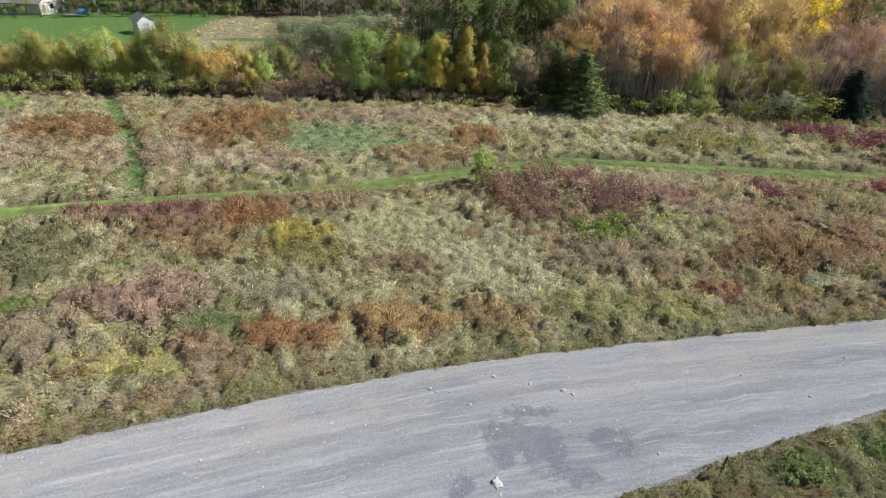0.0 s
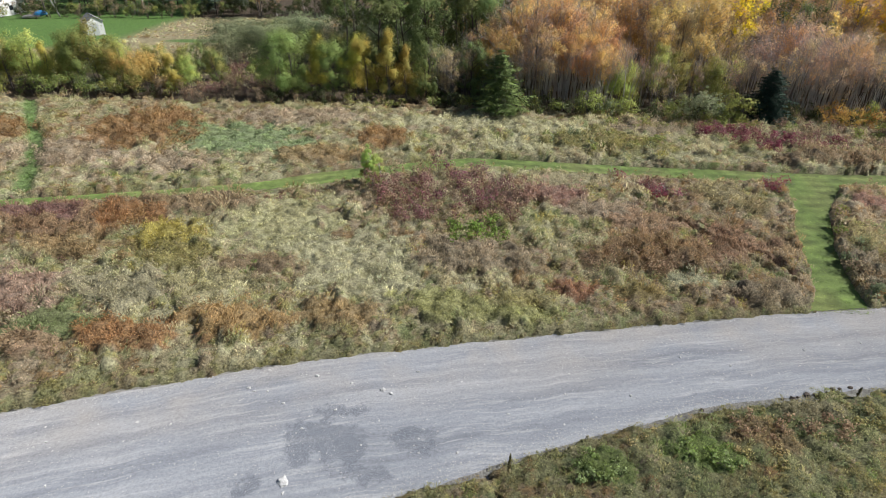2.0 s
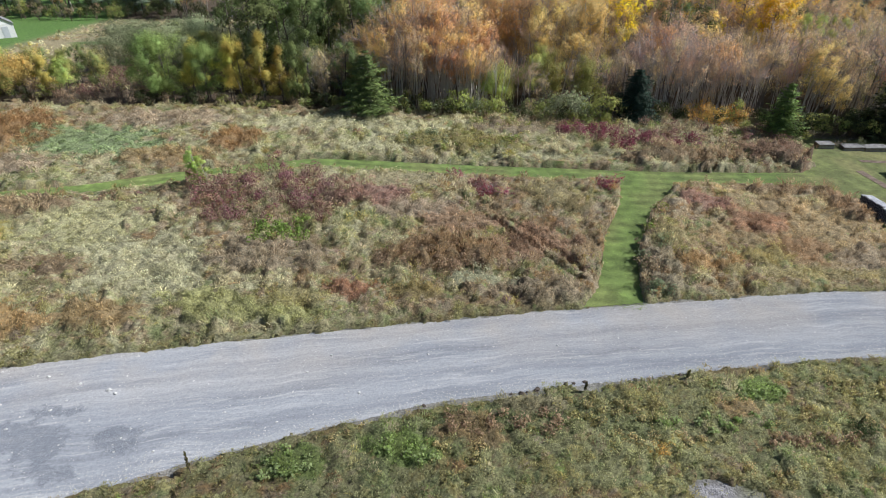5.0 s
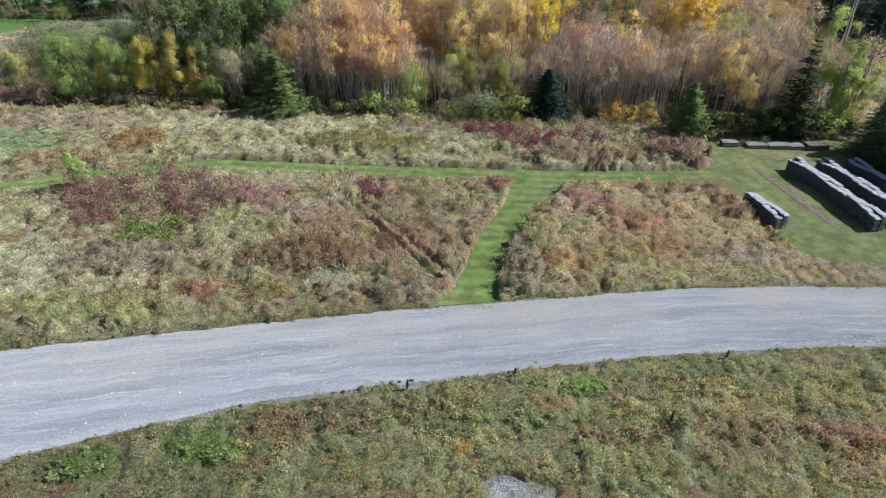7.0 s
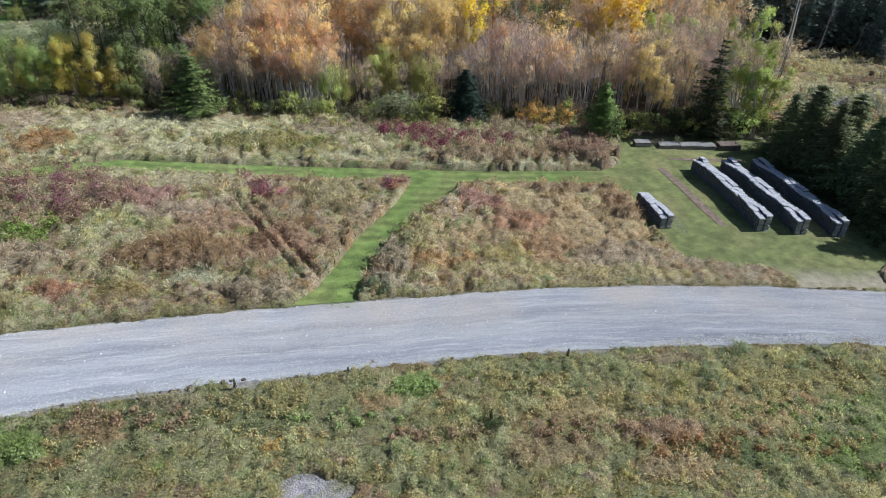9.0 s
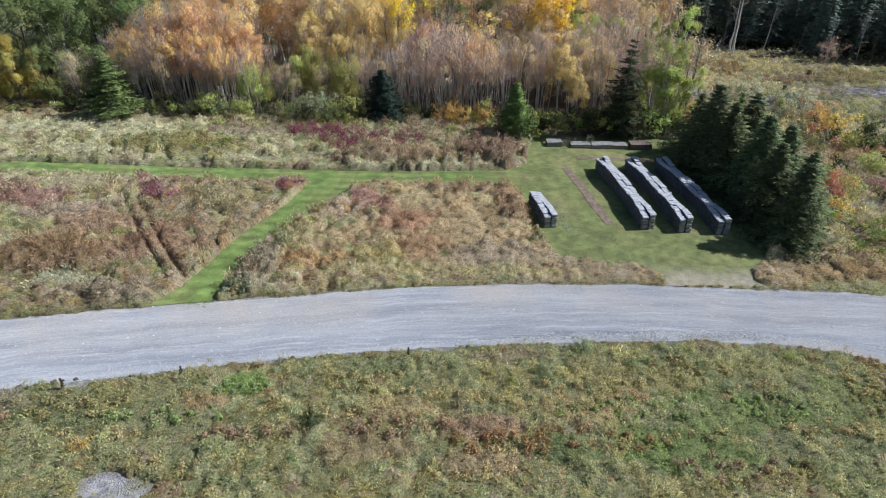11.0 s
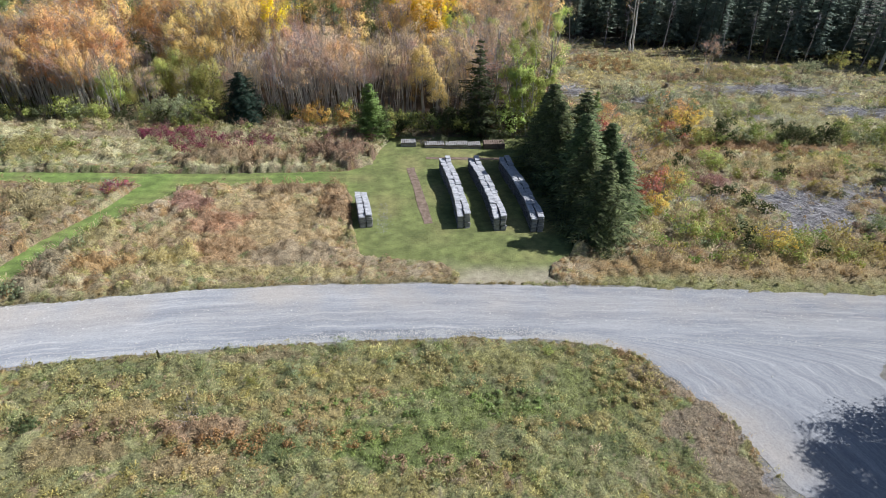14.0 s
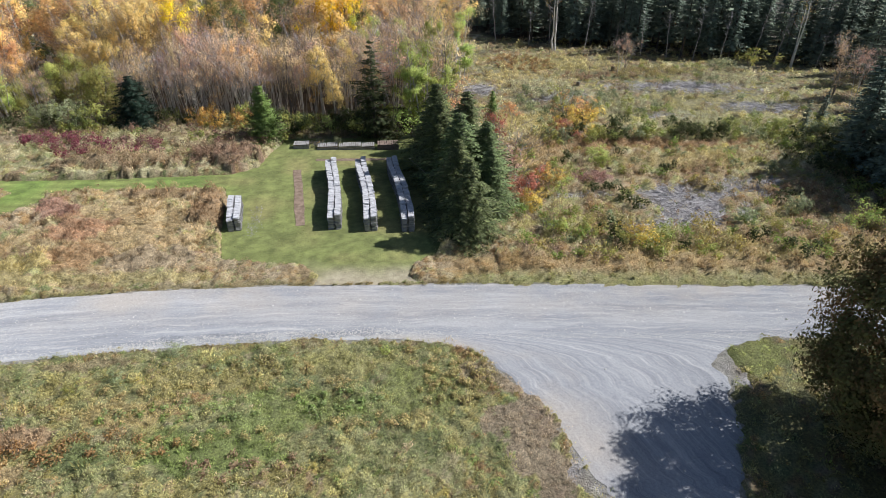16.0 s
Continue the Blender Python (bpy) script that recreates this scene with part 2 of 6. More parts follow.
# ---- plan ----
ROAD_N = np.array([(-80, -7), (-45, 6), (-30, 11), (-17.5, 15.4), (-9.5, 18.3), (0.4, 21.4), (6.2, 22.7), (12.3, 23.9), (19, 25.2), (28.3, 26.8), (35, 27.8),
                   (45.8, 29.3), (53, 29.7), (60, 29.75), (67.5, 29.4), (75, 29.1), (83, 28.6), (91, 28), (96.5, 27.7), (160, 23)])
ROAD_S = np.array([(-80, -18), (-45, -4), (-17.5, 5.5), (0, 11.5), (6.9, 14.3), (10.9, 16), (15.1, 17.5), (20.5, 19.3), (27, 20.6), (32.5, 21.4), (38.5, 22.6),
                   (47, 23.5), (55, 24.0), (62, 24.2), (92, 22.4), (160, 17.5)])
LANE = np.array([(64, 24.55, 91.5, 22.9), (68, 23.75, 89.3, 22.3), (70.4, 23.0, 87.6, 21.9), (72.2, 21.9, 86.4, 21.2), (73.2, 20.6, 85.8, 20.2), (74.2, 19.0, 85.5, 18.6), (75.1, 17.4, 85.0, 17.0),
                 (75.6, 15.6, 84.3, 15.4), (76.2, 13.4, 83.2, 13.4), (77.2, 11.0, 82.2, 11.0), (78.2, 0, 83, 0), (82, -40, 87, -40)])
PATH_UP = np.array([(-60, 29), (-30.3, 36), (-25.3, 37.4), (-19.8, 38.7), (-12.1, 40.4), (-5.9, 42.2), (-1.6, 44.3), (1.7, 45.5), (5.6, 46.9), (10.7, 48.4), (18, 48), (25, 47.5),
                    (31, 47.4), (38.3, 47.1), (46, 47.3), (53.7, 47.7)])
PATH_LO = np.array([(-60, 27), (-29.3, 34.4), (-24.6, 36.1), (-19.3, 37.4), (-11.8, 39.1), (-3.6, 41.2), (0.7, 42.8), (5, 44.8), (11.3, 46.5), (19.8, 45.8), (29, 45.2),
                    (37.6, 44.9), (53.7, 44.9)])
CROSS = np.array([(36.6, 44.93, 41.6, 44.9), (35.5, 40.7, 37.9, 40.0), (34.2, 38.0, 36.6, 37.3), (32.9, 35.3, 35.3, 34.6), (31.9, 31.8, 34.2, 31.6), (31.0, 29.2, 33.7, 29.3), (29.6, 27.1, 33.4, 27.7)])
YARD = np.array([(57.6, 56.6, 73, 56.4), (57.3, 54.9, 73, 54.6), (56.4, 52.3, 73, 52), (55.9, 49.4, 73, 49), (53.7, 47.7, 73, 47.2), (53.7, 44.9, 73, 44.4), (54.2, 43, 73, 42.6), (54.8, 37.2, 73, 36.8),
                 (55.6, 33.1, 70.5, 33.1), (61.2, 32.2, 69, 31.8), (62.4, 30.8, 68.4, 30.5), (62.2, 29.7, 69.2, 29.35)])
SIDE_N = lambda x: np.interp(x, ROAD_N[:, 0], ROAD_N[:, 1])
SIDE_S = lambda x: np.interp(x, ROAD_S[:, 0], ROAD_S[:, 1])


def in_rows(rows, x, y, grow=0.0):
    """Inside a strip whose rows run from north to south: x and y of its left and right ends."""
    yl, yr = rows[::-1, 1], rows[::-1, 3]
    left, right = np.interp(y, yl, rows[::-1, 0]), np.interp(y, yr, rows[::-1, 2])
    return (x > left - grow) & (x < right + grow) & (y < max(rows[0, 1], rows[0, 3])) & (y > rows[-1, 1])


def in_road(x, y, grow=0.0):
    main = (y < SIDE_N(x) + grow) & (y > SIDE_S(x) - grow)
    return main | in_rows(LANE, x, y, grow)


def in_grass(x, y, grow=0.0):
    way = (y < np.interp(x, PATH_UP[:, 0], PATH_UP[:, 1]) + grow) & (y > np.interp(x, PATH_LO[:, 0], PATH_LO[:, 1]) - grow) & (x < 54)
    return way | in_rows(CROSS, x, y, grow) | in_rows(YARD, x, y, grow)


# patches of the meadow: centre, half sizes, colour, height of the growth
STRAW, PALE, GREEN, OLIVE = (0.54, 0.475, 0.295), (0.64, 0.61, 0.39), (0.26, 0.32, 0.135), (0.38, 0.34, 0.13)
BROWN, RUST, PINK, MAROON = (0.41, 0.295, 0.185), (0.41, 0.24, 0.11), (0.54, 0.43, 0.31), (0.31, 0.17, 0.155)
CRIMSON, YELLOW, ORANGE, LUSH = (0.30, 0.06, 0.085), (0.56, 0.46, 0.12), (0.48, 0.26, 0.12), (0.27, 0.38, 0.10)
FAWN, TAN, SALMON, MAUVE, BLUEGREEN = (0.46, 0.33, 0.17), (0.55, 0.42, 0.24), (0.5, 0.34, 0.22), (0.45, 0.36, 0.25), (0.31, 0.41, 0.2)
PATCHES = [
    # beyond the mown path
    (-38, 45, 6, 6, PINK, 0.6), (-24, 46, 5, 4, PINK, 0.6), (-14, 45, 5, 2.5, PINK, 0.7), (-18.4, 52.4, 5, 5, RUST, 0.9), (-32.9, 51.3, 4.5, 3.6, RUST, 0.9), (-9.4, 50.8, 6.2, 5.0, BLUEGREEN, 0.35), (-43.6, 58.9, 2.3, 2.1, LUSH, 0.15),
    (-6.4, 57.2, 8, 2.6, PINK, 0.6), (-1, 47.5, 4, 2, FAWN, 0.6), (3, 52, 2.5, 2, RUST, 0.8), (10, 57, 8, 2.2, PALE, 0.5), (16, 51, 6, 1.6, PALE, 0.45), (30.3, 49, 4, 0.9, PALE, 0.4), (19, 55, 5, 2, PALE, 0.5), (23.3, 52, 6, 2.6, OLIVE, 0.8), (28.5, 56.2, 4, 1.6, MAUVE, 0.8),
    (44.3, 49.7, 5, 1.7, BROWN, 1.1), (52.5, 50.7, 3.4, 2.4, (0.34, 0.22, 0.16), 1.3),
    # between the path and the road, western part
    (-17, 34.4, 7, 3.2, (0.39, 0.25, 0.15), 0.9), (-20.5, 35.3, 6, 1.1, MAROON, 0.9), (-10, 37.4, 8, 1.3, BROWN, 0.9), (-12.7, 35, 2, 2, ORANGE, 0.95), (-9, 32.9, 2.6, 2.0, (0.5, 0.42, 0.1), 0.7), (-7.4, 30.6, 2.4, 1.6, OLIVE, 0.6), (-14.5, 31, 3.4, 1.6, FAWN, 0.7),
    (-24.3, 29, 4, 3.2, (0.3, 0.3, 0.16), 0.9), (-22.6, 24.4, 2.6, 1.0, LUSH, 0.5), (-15.9, 25.4, 4.2, 2.6, (0.5, 0.34, 0.27), 0.85), (-21, 21.5, 4, 2.4, MAUVE, 0.8), (-10, 26.5, 3, 2, (0.47, 0.43, 0.28), 0.7), (-11.4, 23.4, 2.4, 1.4, GREEN, 0.5), (-14.6, 20.6, 3, 1.2, (0.55, 0.5, 0.2), 0.5),
    (-11.5, 21.6, 1.4, 1.2, SALMON, 0.8), (-7.2, 23, 3.4, 1.1, ORANGE, 0.75), (-2.4, 24.4, 3.0, 1.4, (0.5, 0.33, 0.15), 0.75), (2.6, 25.2, 2.4, 1.2, FAWN, 0.7), (-17, 18.6, 3, 1.0, STRAW, 0.6), (-2.2, 34.6, 4.4, 4.4, (0.62, 0.6, 0.34), 0.35), (3.3, 30.5, 4.8, 4.0, PALE, 0.42), (-2.6, 29.4, 2.4, 1.8, BROWN, 0.6), (-4.2, 27.6, 3, 1.4, (0.5, 0.46, 0.26), 0.5),
    # between the path and the road, middle part
    (9.8, 26, 4.2, 1.4, (0.46, 0.46, 0.19), 0.6), (12.7, 26.9, 2.2, 0.9, (0.5, 0.45, 0.22), 0.6), (10, 31.2, 4, 2.0, MAUVE, 0.75), (16.5, 40, 3.0, 2.0, (0.42, 0.25, 0.21), 0.9), (20, 38, 3.4, 1.6, PINK, 0.7), (16.4, 27.9, 1.8, 0.7, (0.46, 0.24, 0.15), 0.8), (19.6, 27.6, 2.2, 0.6, (0.42, 0.33, 0.14), 0.75), (22.5, 32.4, 4.6, 1.8, (0.37, 0.24, 0.13), 1.0),
    (24, 36.4, 4, 1.8, SALMON, 0.65), (27.6, 34, 3.0, 3.0, (0.45, 0.29, 0.19), 0.7), (27.1, 28.3, 3.2, 0.9, MAUVE, 0.8), (23.5, 29.4, 2.4, 0.9, (0.5, 0.5, 0.33), 0.5), (30.5, 40.6, 2.6, 2.4, (0.42, 0.36, 0.2), 0.8), (24.8, 42.6, 1.4, 0.9, MAROON, 0.9), (20, 43.6, 5, 1.1, STRAW, 0.5),
    # the small field by the stacks
    (47.5, 37, 7.4, 6.6, TAN, 0.5), (44.5, 37.6, 2.4, 2.0, (0.5, 0.3, 0.19), 0.6), (46, 33.6, 3.0, 1.6, (0.52, 0.34, 0.19), 0.6), (41.8, 40.6, 1.8, 1.4, (0.42, 0.25, 0.2), 0.7), (50.6, 33, 3, 1.4, MAUVE, 0.7), (38.4, 31.8, 2.4, 1.2, (0.52, 0.34, 0.16), 0.8), (43, 32.6, 1.8, 1.0, (0.5, 0.42, 0.18), 0.8), (53.6, 40.6, 1.4, 3, (0.4, 0.27, 0.16), 0.9), (50, 43.2, 4, 1.0, (0.42, 0.29, 0.17), 0.8),
    (35.6, 31.3, 1.3, 3.2, (0.45, 0.38, 0.26), 0.95), (37.2, 35.4, 1.3, 2.4, (0.45, 0.39, 0.2), 0.85), (48, 30.9, 9, 0.8, (0.47, 0.4, 0.2), 0.55),
    # the verge
    (19.5, 16.5, 1.8, 1.0, LUSH, 0.45), (15.0, 15.8, 1.4, 0.8, LUSH, 0.45), (37.2, 20.4, 1.6, 0.7, LUSH, 0.5), (35.4, 19.2, 1.2, 0.6, FAWN, 0.6), (36, 22.2, 1.4, 0.7, FAWN, 0.7), (48.2, 17.6, 2.2, 0.8, SALMON, 0.6), (45.0, 18.8, 2.4, 0.8, (0.5, 0.4, 0.2), 0.5), (53.5, 18.9, 2.6, 0.8, (0.52, 0.42, 0.2), 0.5), (43.6, 16.4, 2.2, 0.8, (0.46, 0.36, 0.19), 0.5),
    (50.5, 22.6, 2.2, 0.5, (0.4, 0.33, 0.2), 0.5), (48.6, 15.6, 2.2, 0.8, TAN, 0.5), (52.5, 16.4, 2, 0.8, GREEN, 0.4), (58, 16.4, 3, 1.4, (0.27, 0.35, 0.11), 0.3), (62, 18.4, 3.4, 1.6, (0.3, 0.36, 0.13), 0.3), (64, 21.8, 3, 1.0, (0.47, 0.45, 0.2), 0.45), (57, 21, 3, 1.0, (0.48, 0.43, 0.19), 0.5), (68.5, 19.6, 2.2, 2.0, (0.34, 0.38, 0.15), 0.3),
    (30, 18, 2.2, 1.0, (0.3, 0.33, 0.16), 0.4), (25.4, 19.2, 2.0, 0.8, (0.47, 0.42, 0.25), 0.6), (22.6, 17.6, 2, 0.9, FAWN, 0.5), (73.6, 16.5, 1.7, 4.6, (0.47, 0.37, 0.28), 0.14), (71.8, 20.8, 1.6, 1.0, (0.46, 0.38, 0.26), 0.16), (88.6, 21.0, 2.8, 1.6, (0.38, 0.43, 0.14), 0.25), (86.5, 44.6, 2.2, 1.5, MAROON, 0.8), (92, 53, 14, 1.6, (0.4, 0.25, 0.14), 0.6),
    # the clearing
    (84, 60, 6, 5, (0.55, 0.47, 0.22), 0.6), (96, 88, 9, 6, (0.52, 0.46, 0.22), 0.7), (108, 68, 7, 4, (0.5, 0.46, 0.24), 0.6), (88, 80, 6, 5, (0.56, 0.48, 0.24), 0.6), (98, 48.5, 8, 1.8, (0.5, 0.41, 0.2), 0.7), (82, 50, 3, 3, (0.5, 0.37, 0.2), 0.8), (100, 31.8, 20, 1.2, (0.5, 0.4, 0.2), 0.6),
]
TRAIL = np.array([(-36.6, 64), (-34.7, 61.0), (-30.3, 53.9), (-26.5, 48.1), (-24.3, 43.3), (-22.7, 39.6)])          # a trodden green trail
BARE = [(76.0, 15.4, 0.9, 4.4), (73.3, 21.0, 1.0, 0.8), (86.6, 20.0, 0.6, 1.6), (93.5, 39.8, 4.6, 4.4), (85, 41.8, 3.1, 0.8), (91.4, 70.1, 3.4, 2.0), (110, 75, 8, 2.2), (115.7, 66, 5, 1.6), (81, 74, 2, 2), (101, 43.5, 4, 2.4), (33, 14.5, 1.7, 0.6), (35.7, 14.6, 1.1, 0.35), (102, 62, 4, 1.4), (90, 36.5, 3.5, 1.2)]


def patch_mask(x, y, px, py, rx, ry, ragged=0.45):
    d = np.hypot((x - px) / rx, (y - py) / ry) + (vnoise(x, y, 1.1, 5) - 0.5) * ragged * 2 + (vnoise(x, y, 0.4, 6) - 0.5) * ragged
    return 1 - smooth(0.72, 1.08, d)


def clump(x, y, size, seed):
    """Plants stand in clumps: for each place how far it is from its clump's middle (0 to about 1), and two random numbers of that clump."""
    u = np.asarray(x, float) / size + (vnoise(x, y, size * 0.7, seed + 90) - 0.5) * 0.5
    v = np.asarray(y, float) / size + (vnoise(x, y, size * 0.7, seed + 91) - 0.5) * 0.5
    iu, iv = np.floor(u).astype(np.int64), np.floor(v).astype(np.int64)
    best, one, two = np.full(u.shape, 9.0), np.zeros(u.shape), np.zeros(u.shape)

    def chance(a, b, k):
        h = (a * 374761393 + b * 668265263 + (seed * 7 + k) * 144269504) & 0xFFFFFFFF
        h = ((h ^ (h >> 13)) * 1274126177) & 0xFFFFFFFF
        return ((h ^ (h >> 16)) & 0xFFFF) / 65535.0

    for i in (-1, 0, 1):
        for j in (-1, 0, 1):
            a, b = iu + i, iv + j
            d = np.hypot(u - a - chance(a, b, 1), v - b - chance(a, b, 2))
            near = d < best
            best = np.where(near, d, best)
            one, two = np.where(near, chance(a, b, 3), one), np.where(near, chance(a, b, 4), two)
    return best, one, two


def growth(x, y, r):
    """Colour and height of what grows wild at x, y; r: a random number for each plant."""
    x, y = np.asarray(x, float), np.asarray(y, float)
    n0, n1, n3 = vnoise(x, y, 9, 1), vnoise(x, y, 4, 2), vnoise(x, y, 0.55, 4)
    _, big, shade = clump(x, y, 1.5, 1)
    _, small, tone = clump(x, y, 0.55, 2)
    south = smooth(1.5, -1.5, y - SIDE_S(x))
    pick = np.where(r < 0.62, big * 0.72 + small * 0.28, np.where(r < 0.93, small, r * 13 % 1))
    east, clearing = smooth(14, 24, x) * (y < 46), smooth(74, 79, x) * (1 - south)
    wet, warm = smooth(0.42, 0.62, n1), smooth(0.42, 0.62, n0)
    verge_warm = smooth(25, 58, x) * south
    one = np.ones_like(x)
    kinds = (
        (STRAW, 1.0 - 0.45 * south - 0.3 * east), (PALE, 0.7 * (1 - east) * (1 - south) * (1 - 0.6 * warm) + 0.15 * clearing), ((0.40, 0.41, 0.2), 0.5 * one + 1.1 * south - 0.2 * east),
        (GREEN, 0.3 * wet + 0.75 * south * (0.4 + wet)), ((0.52, 0.48, 0.2), 0.12 + 0.55 * verge_warm + 0.4 * clearing), (OLIVE, 0.22 + 0.4 * south), (BROWN, (0.22 + 0.65 * warm + 0.45 * east) * (1 - 0.75 * south)),
        (RUST, (0.05 + 0.22 * warm + 0.18 * east) * (1 - 0.6 * south) + 0.1 * verge_warm), (PINK, (0.2 + 0.45 * warm + 0.35 * east) * (1 - 0.85 * south)), ((0.3, 0.24, 0.16), 0.55 * clearing), (MAROON, (0.03 + 0.1 * east) * (1 - south)), (YELLOW, 0.05 * one), (LUSH, 0.05 + 0.22 * south * wet))
    weight = np.cumsum(np.stack([w * one for _, w in kinds], 1), 1)
    which = np.minimum((weight < (pick * weight[:, -1])[:, None]).sum(1), len(kinds) - 1)
    col = np.array([c for c, _ in kinds])[which]
    col = 0.8 * col + 0.2 * np.array((0.43, 0.385, 0.2))
    high = (0.2 + 0.42 * shade * (0.5 + n3)) * (1 - 0.2 * south)
    for px, py, rx, ry, c, h in PATCHES:
        near = (np.abs(x - px) < rx * 1.8) & (np.abs(y - py) < ry * 1.8)
        if near.any():
            m = patch_mask(x[near], y[near], px, py, rx, ry)
            k = (m > 0.12 + 0.45 * small[near] + 0.4 * (r[near] > 0.86))[:, None] * 0.86
            col[near] = col[near] * (1 - k) + np.array(c) * k
            high[near] = high[near] * (1 - m) + h * (0.65 + 0.4 * n3[near]) * m
    trail = smooth(1.0, 0.5, np.abs(x - np.interp(y, TRAIL[::-1, 1], TRAIL[::-1, 0])) + (n3 - 0.5) * 0.6) * (y > 39) * (y < 64)
    col = col * (1 - trail)[:, None] + np.array((0.22, 0.33, 0.11)) * trail[:, None]
    high = high * (1 - 0.85 * trail)
    col = col * (1 - 0.3 * south * smooth(36, 14, x))[:, None]
    col = col * (0.86 + 0.28 * shade)[:, None] * (0.9 + 0.2 * tone)[:, None]
    edge = smooth(0.0, 1.0, np.minimum(np.abs(y - SIDE_N(x)), np.abs(y - SIDE_S(x))))
    low = (1 - edge)[:, None] * 0.45
    col = col * (1 - low) + np.array((0.24, 0.24, 0.1)) * low
    d, far_east = y - SIDE_N(x), smooth(70, 73, x)
    for c, w in (((0.33, 0.34, 0.14), 0.75 * smooth(2.0, 0.7, d)), ((0.46, 0.33, 0.17), smooth(1.0, 1.7, d) * smooth(3.6, 2.6, d))):      # a green band, then a rusty one along the road
        w = (w * far_east * (d > -0.3) * (0.5 + 0.5 * n3))[:, None]
        col = col * (1 - w) + np.array(c) * w
    high = high * (1 - 0.6 * smooth(2.0, 1.0, d) * far_east * (d > -0.3))
    high = high * (1 - 0.55 * smooth(42, 48, x) * smooth(34, 32.5, y) * (x < 75) * (1 - south))          # cut low along the road by the stacks
    return col, high * (0.35 + 0.65 * edge)


def bare_mask(x, y, tracks=True):
    m = np.zeros_like(np.asarray(x, float))
    for px, py, rx, ry in BARE:
        m = np.maximum(m, patch_mask(x, y, px, py, rx, ry, 0.6))
    for off in (-0.55, 0.55) if tracks else ():               # two wheel tracks through the weeds
        u = np.interp(y, [29, 35.2, 41.4], [31.0, 26.8, 23.0]) + off
        m = np.maximum(m, ((np.abs(x - u) < 0.1 + 0.16 * vnoise(x, y, 0.7, 8)) & (y > 29.3) & (y < 41)) * 1.0)
    return m


# ---- ground ----
def axis(lo, hi, step):
    inner = np.arange(lo, hi + step / 2, step)
    out = np.array([2, 6, 14, 30, 70, 160, 400, 1000, 2600.0])
    return np.concatenate([lo - out[::-1], inner, hi + out])


gx, gy = axis(-110, 165, 1.0), axis(-40, 150, 1.0)
X, Y = np.meshgrid(gx, gy)
x, y = X.ravel(), Y.ravel()
soil, _ = growth(x, y, np.full(x.shape, 0.5))
soil = soil * 0.55 + np.array((0.02, 0.02, 0.01))
bare = bare_mask(x, y, False)[:, None]
soil = soil * (1 - bare) + np.array((0.4, 0.39, 0.41)) * bare
shoulder = (in_road(x, y, 1.0) * 0.85)[:, None]
soil = soil * (1 - shoulder) + np.array((0.34, 0.33, 0.31)) * shoulder
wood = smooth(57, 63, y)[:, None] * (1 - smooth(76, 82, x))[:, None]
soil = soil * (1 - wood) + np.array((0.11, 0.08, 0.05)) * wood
field = (smooth(80, 86, y) * smooth(126, 122, y) * smooth(-10, -14, x))[:, None]
soil = soil * (1 - field) + np.array((0.4, 0.34, 0.2)) * field
far_lawn = (smooth(88, 92, y) * (1 - smooth(-45, -40, x)))[:, None]
soil = soil * (1 - far_lawn) + np.array((0.13, 0.25, 0.05)) * far_lawn
# forest floor coloured near-black in place of the conifers' deep shade
shaded_floor_ne = smooth(-1, 3, y - np.interp(x, [78, 86, 91, 100, 108, 117, 125, 134, 140, 150], [124, 116, 106, 101, 95, 92.5, 90.5, 88.5, 82, 74]))[:, None] * (x > 78)[:, None]
soil = soil * (1 - shaded_floor_ne) + np.array((0.05, 0.045, 0.03)) * shaded_floor_ne
strip_w = (1 - smooth(0.8, 1.0, np.hypot((x + 24) / 13, (y - 97) / 2.2)))[:, None]
soil = soil * (1 - strip_w) + np.array((0.14, 0.24, 0.06)) * strip_w
nx = len(gx)
q = (np.arange(len(gy) - 1)[:, None] * nx + np.arange(nx - 1)[None, :]).ravel()
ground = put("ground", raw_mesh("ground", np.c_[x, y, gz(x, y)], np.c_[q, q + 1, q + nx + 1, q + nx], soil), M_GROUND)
tagged(ground, "rough meadow soil with dry thatch and bare patches", "ground", kind="structure")


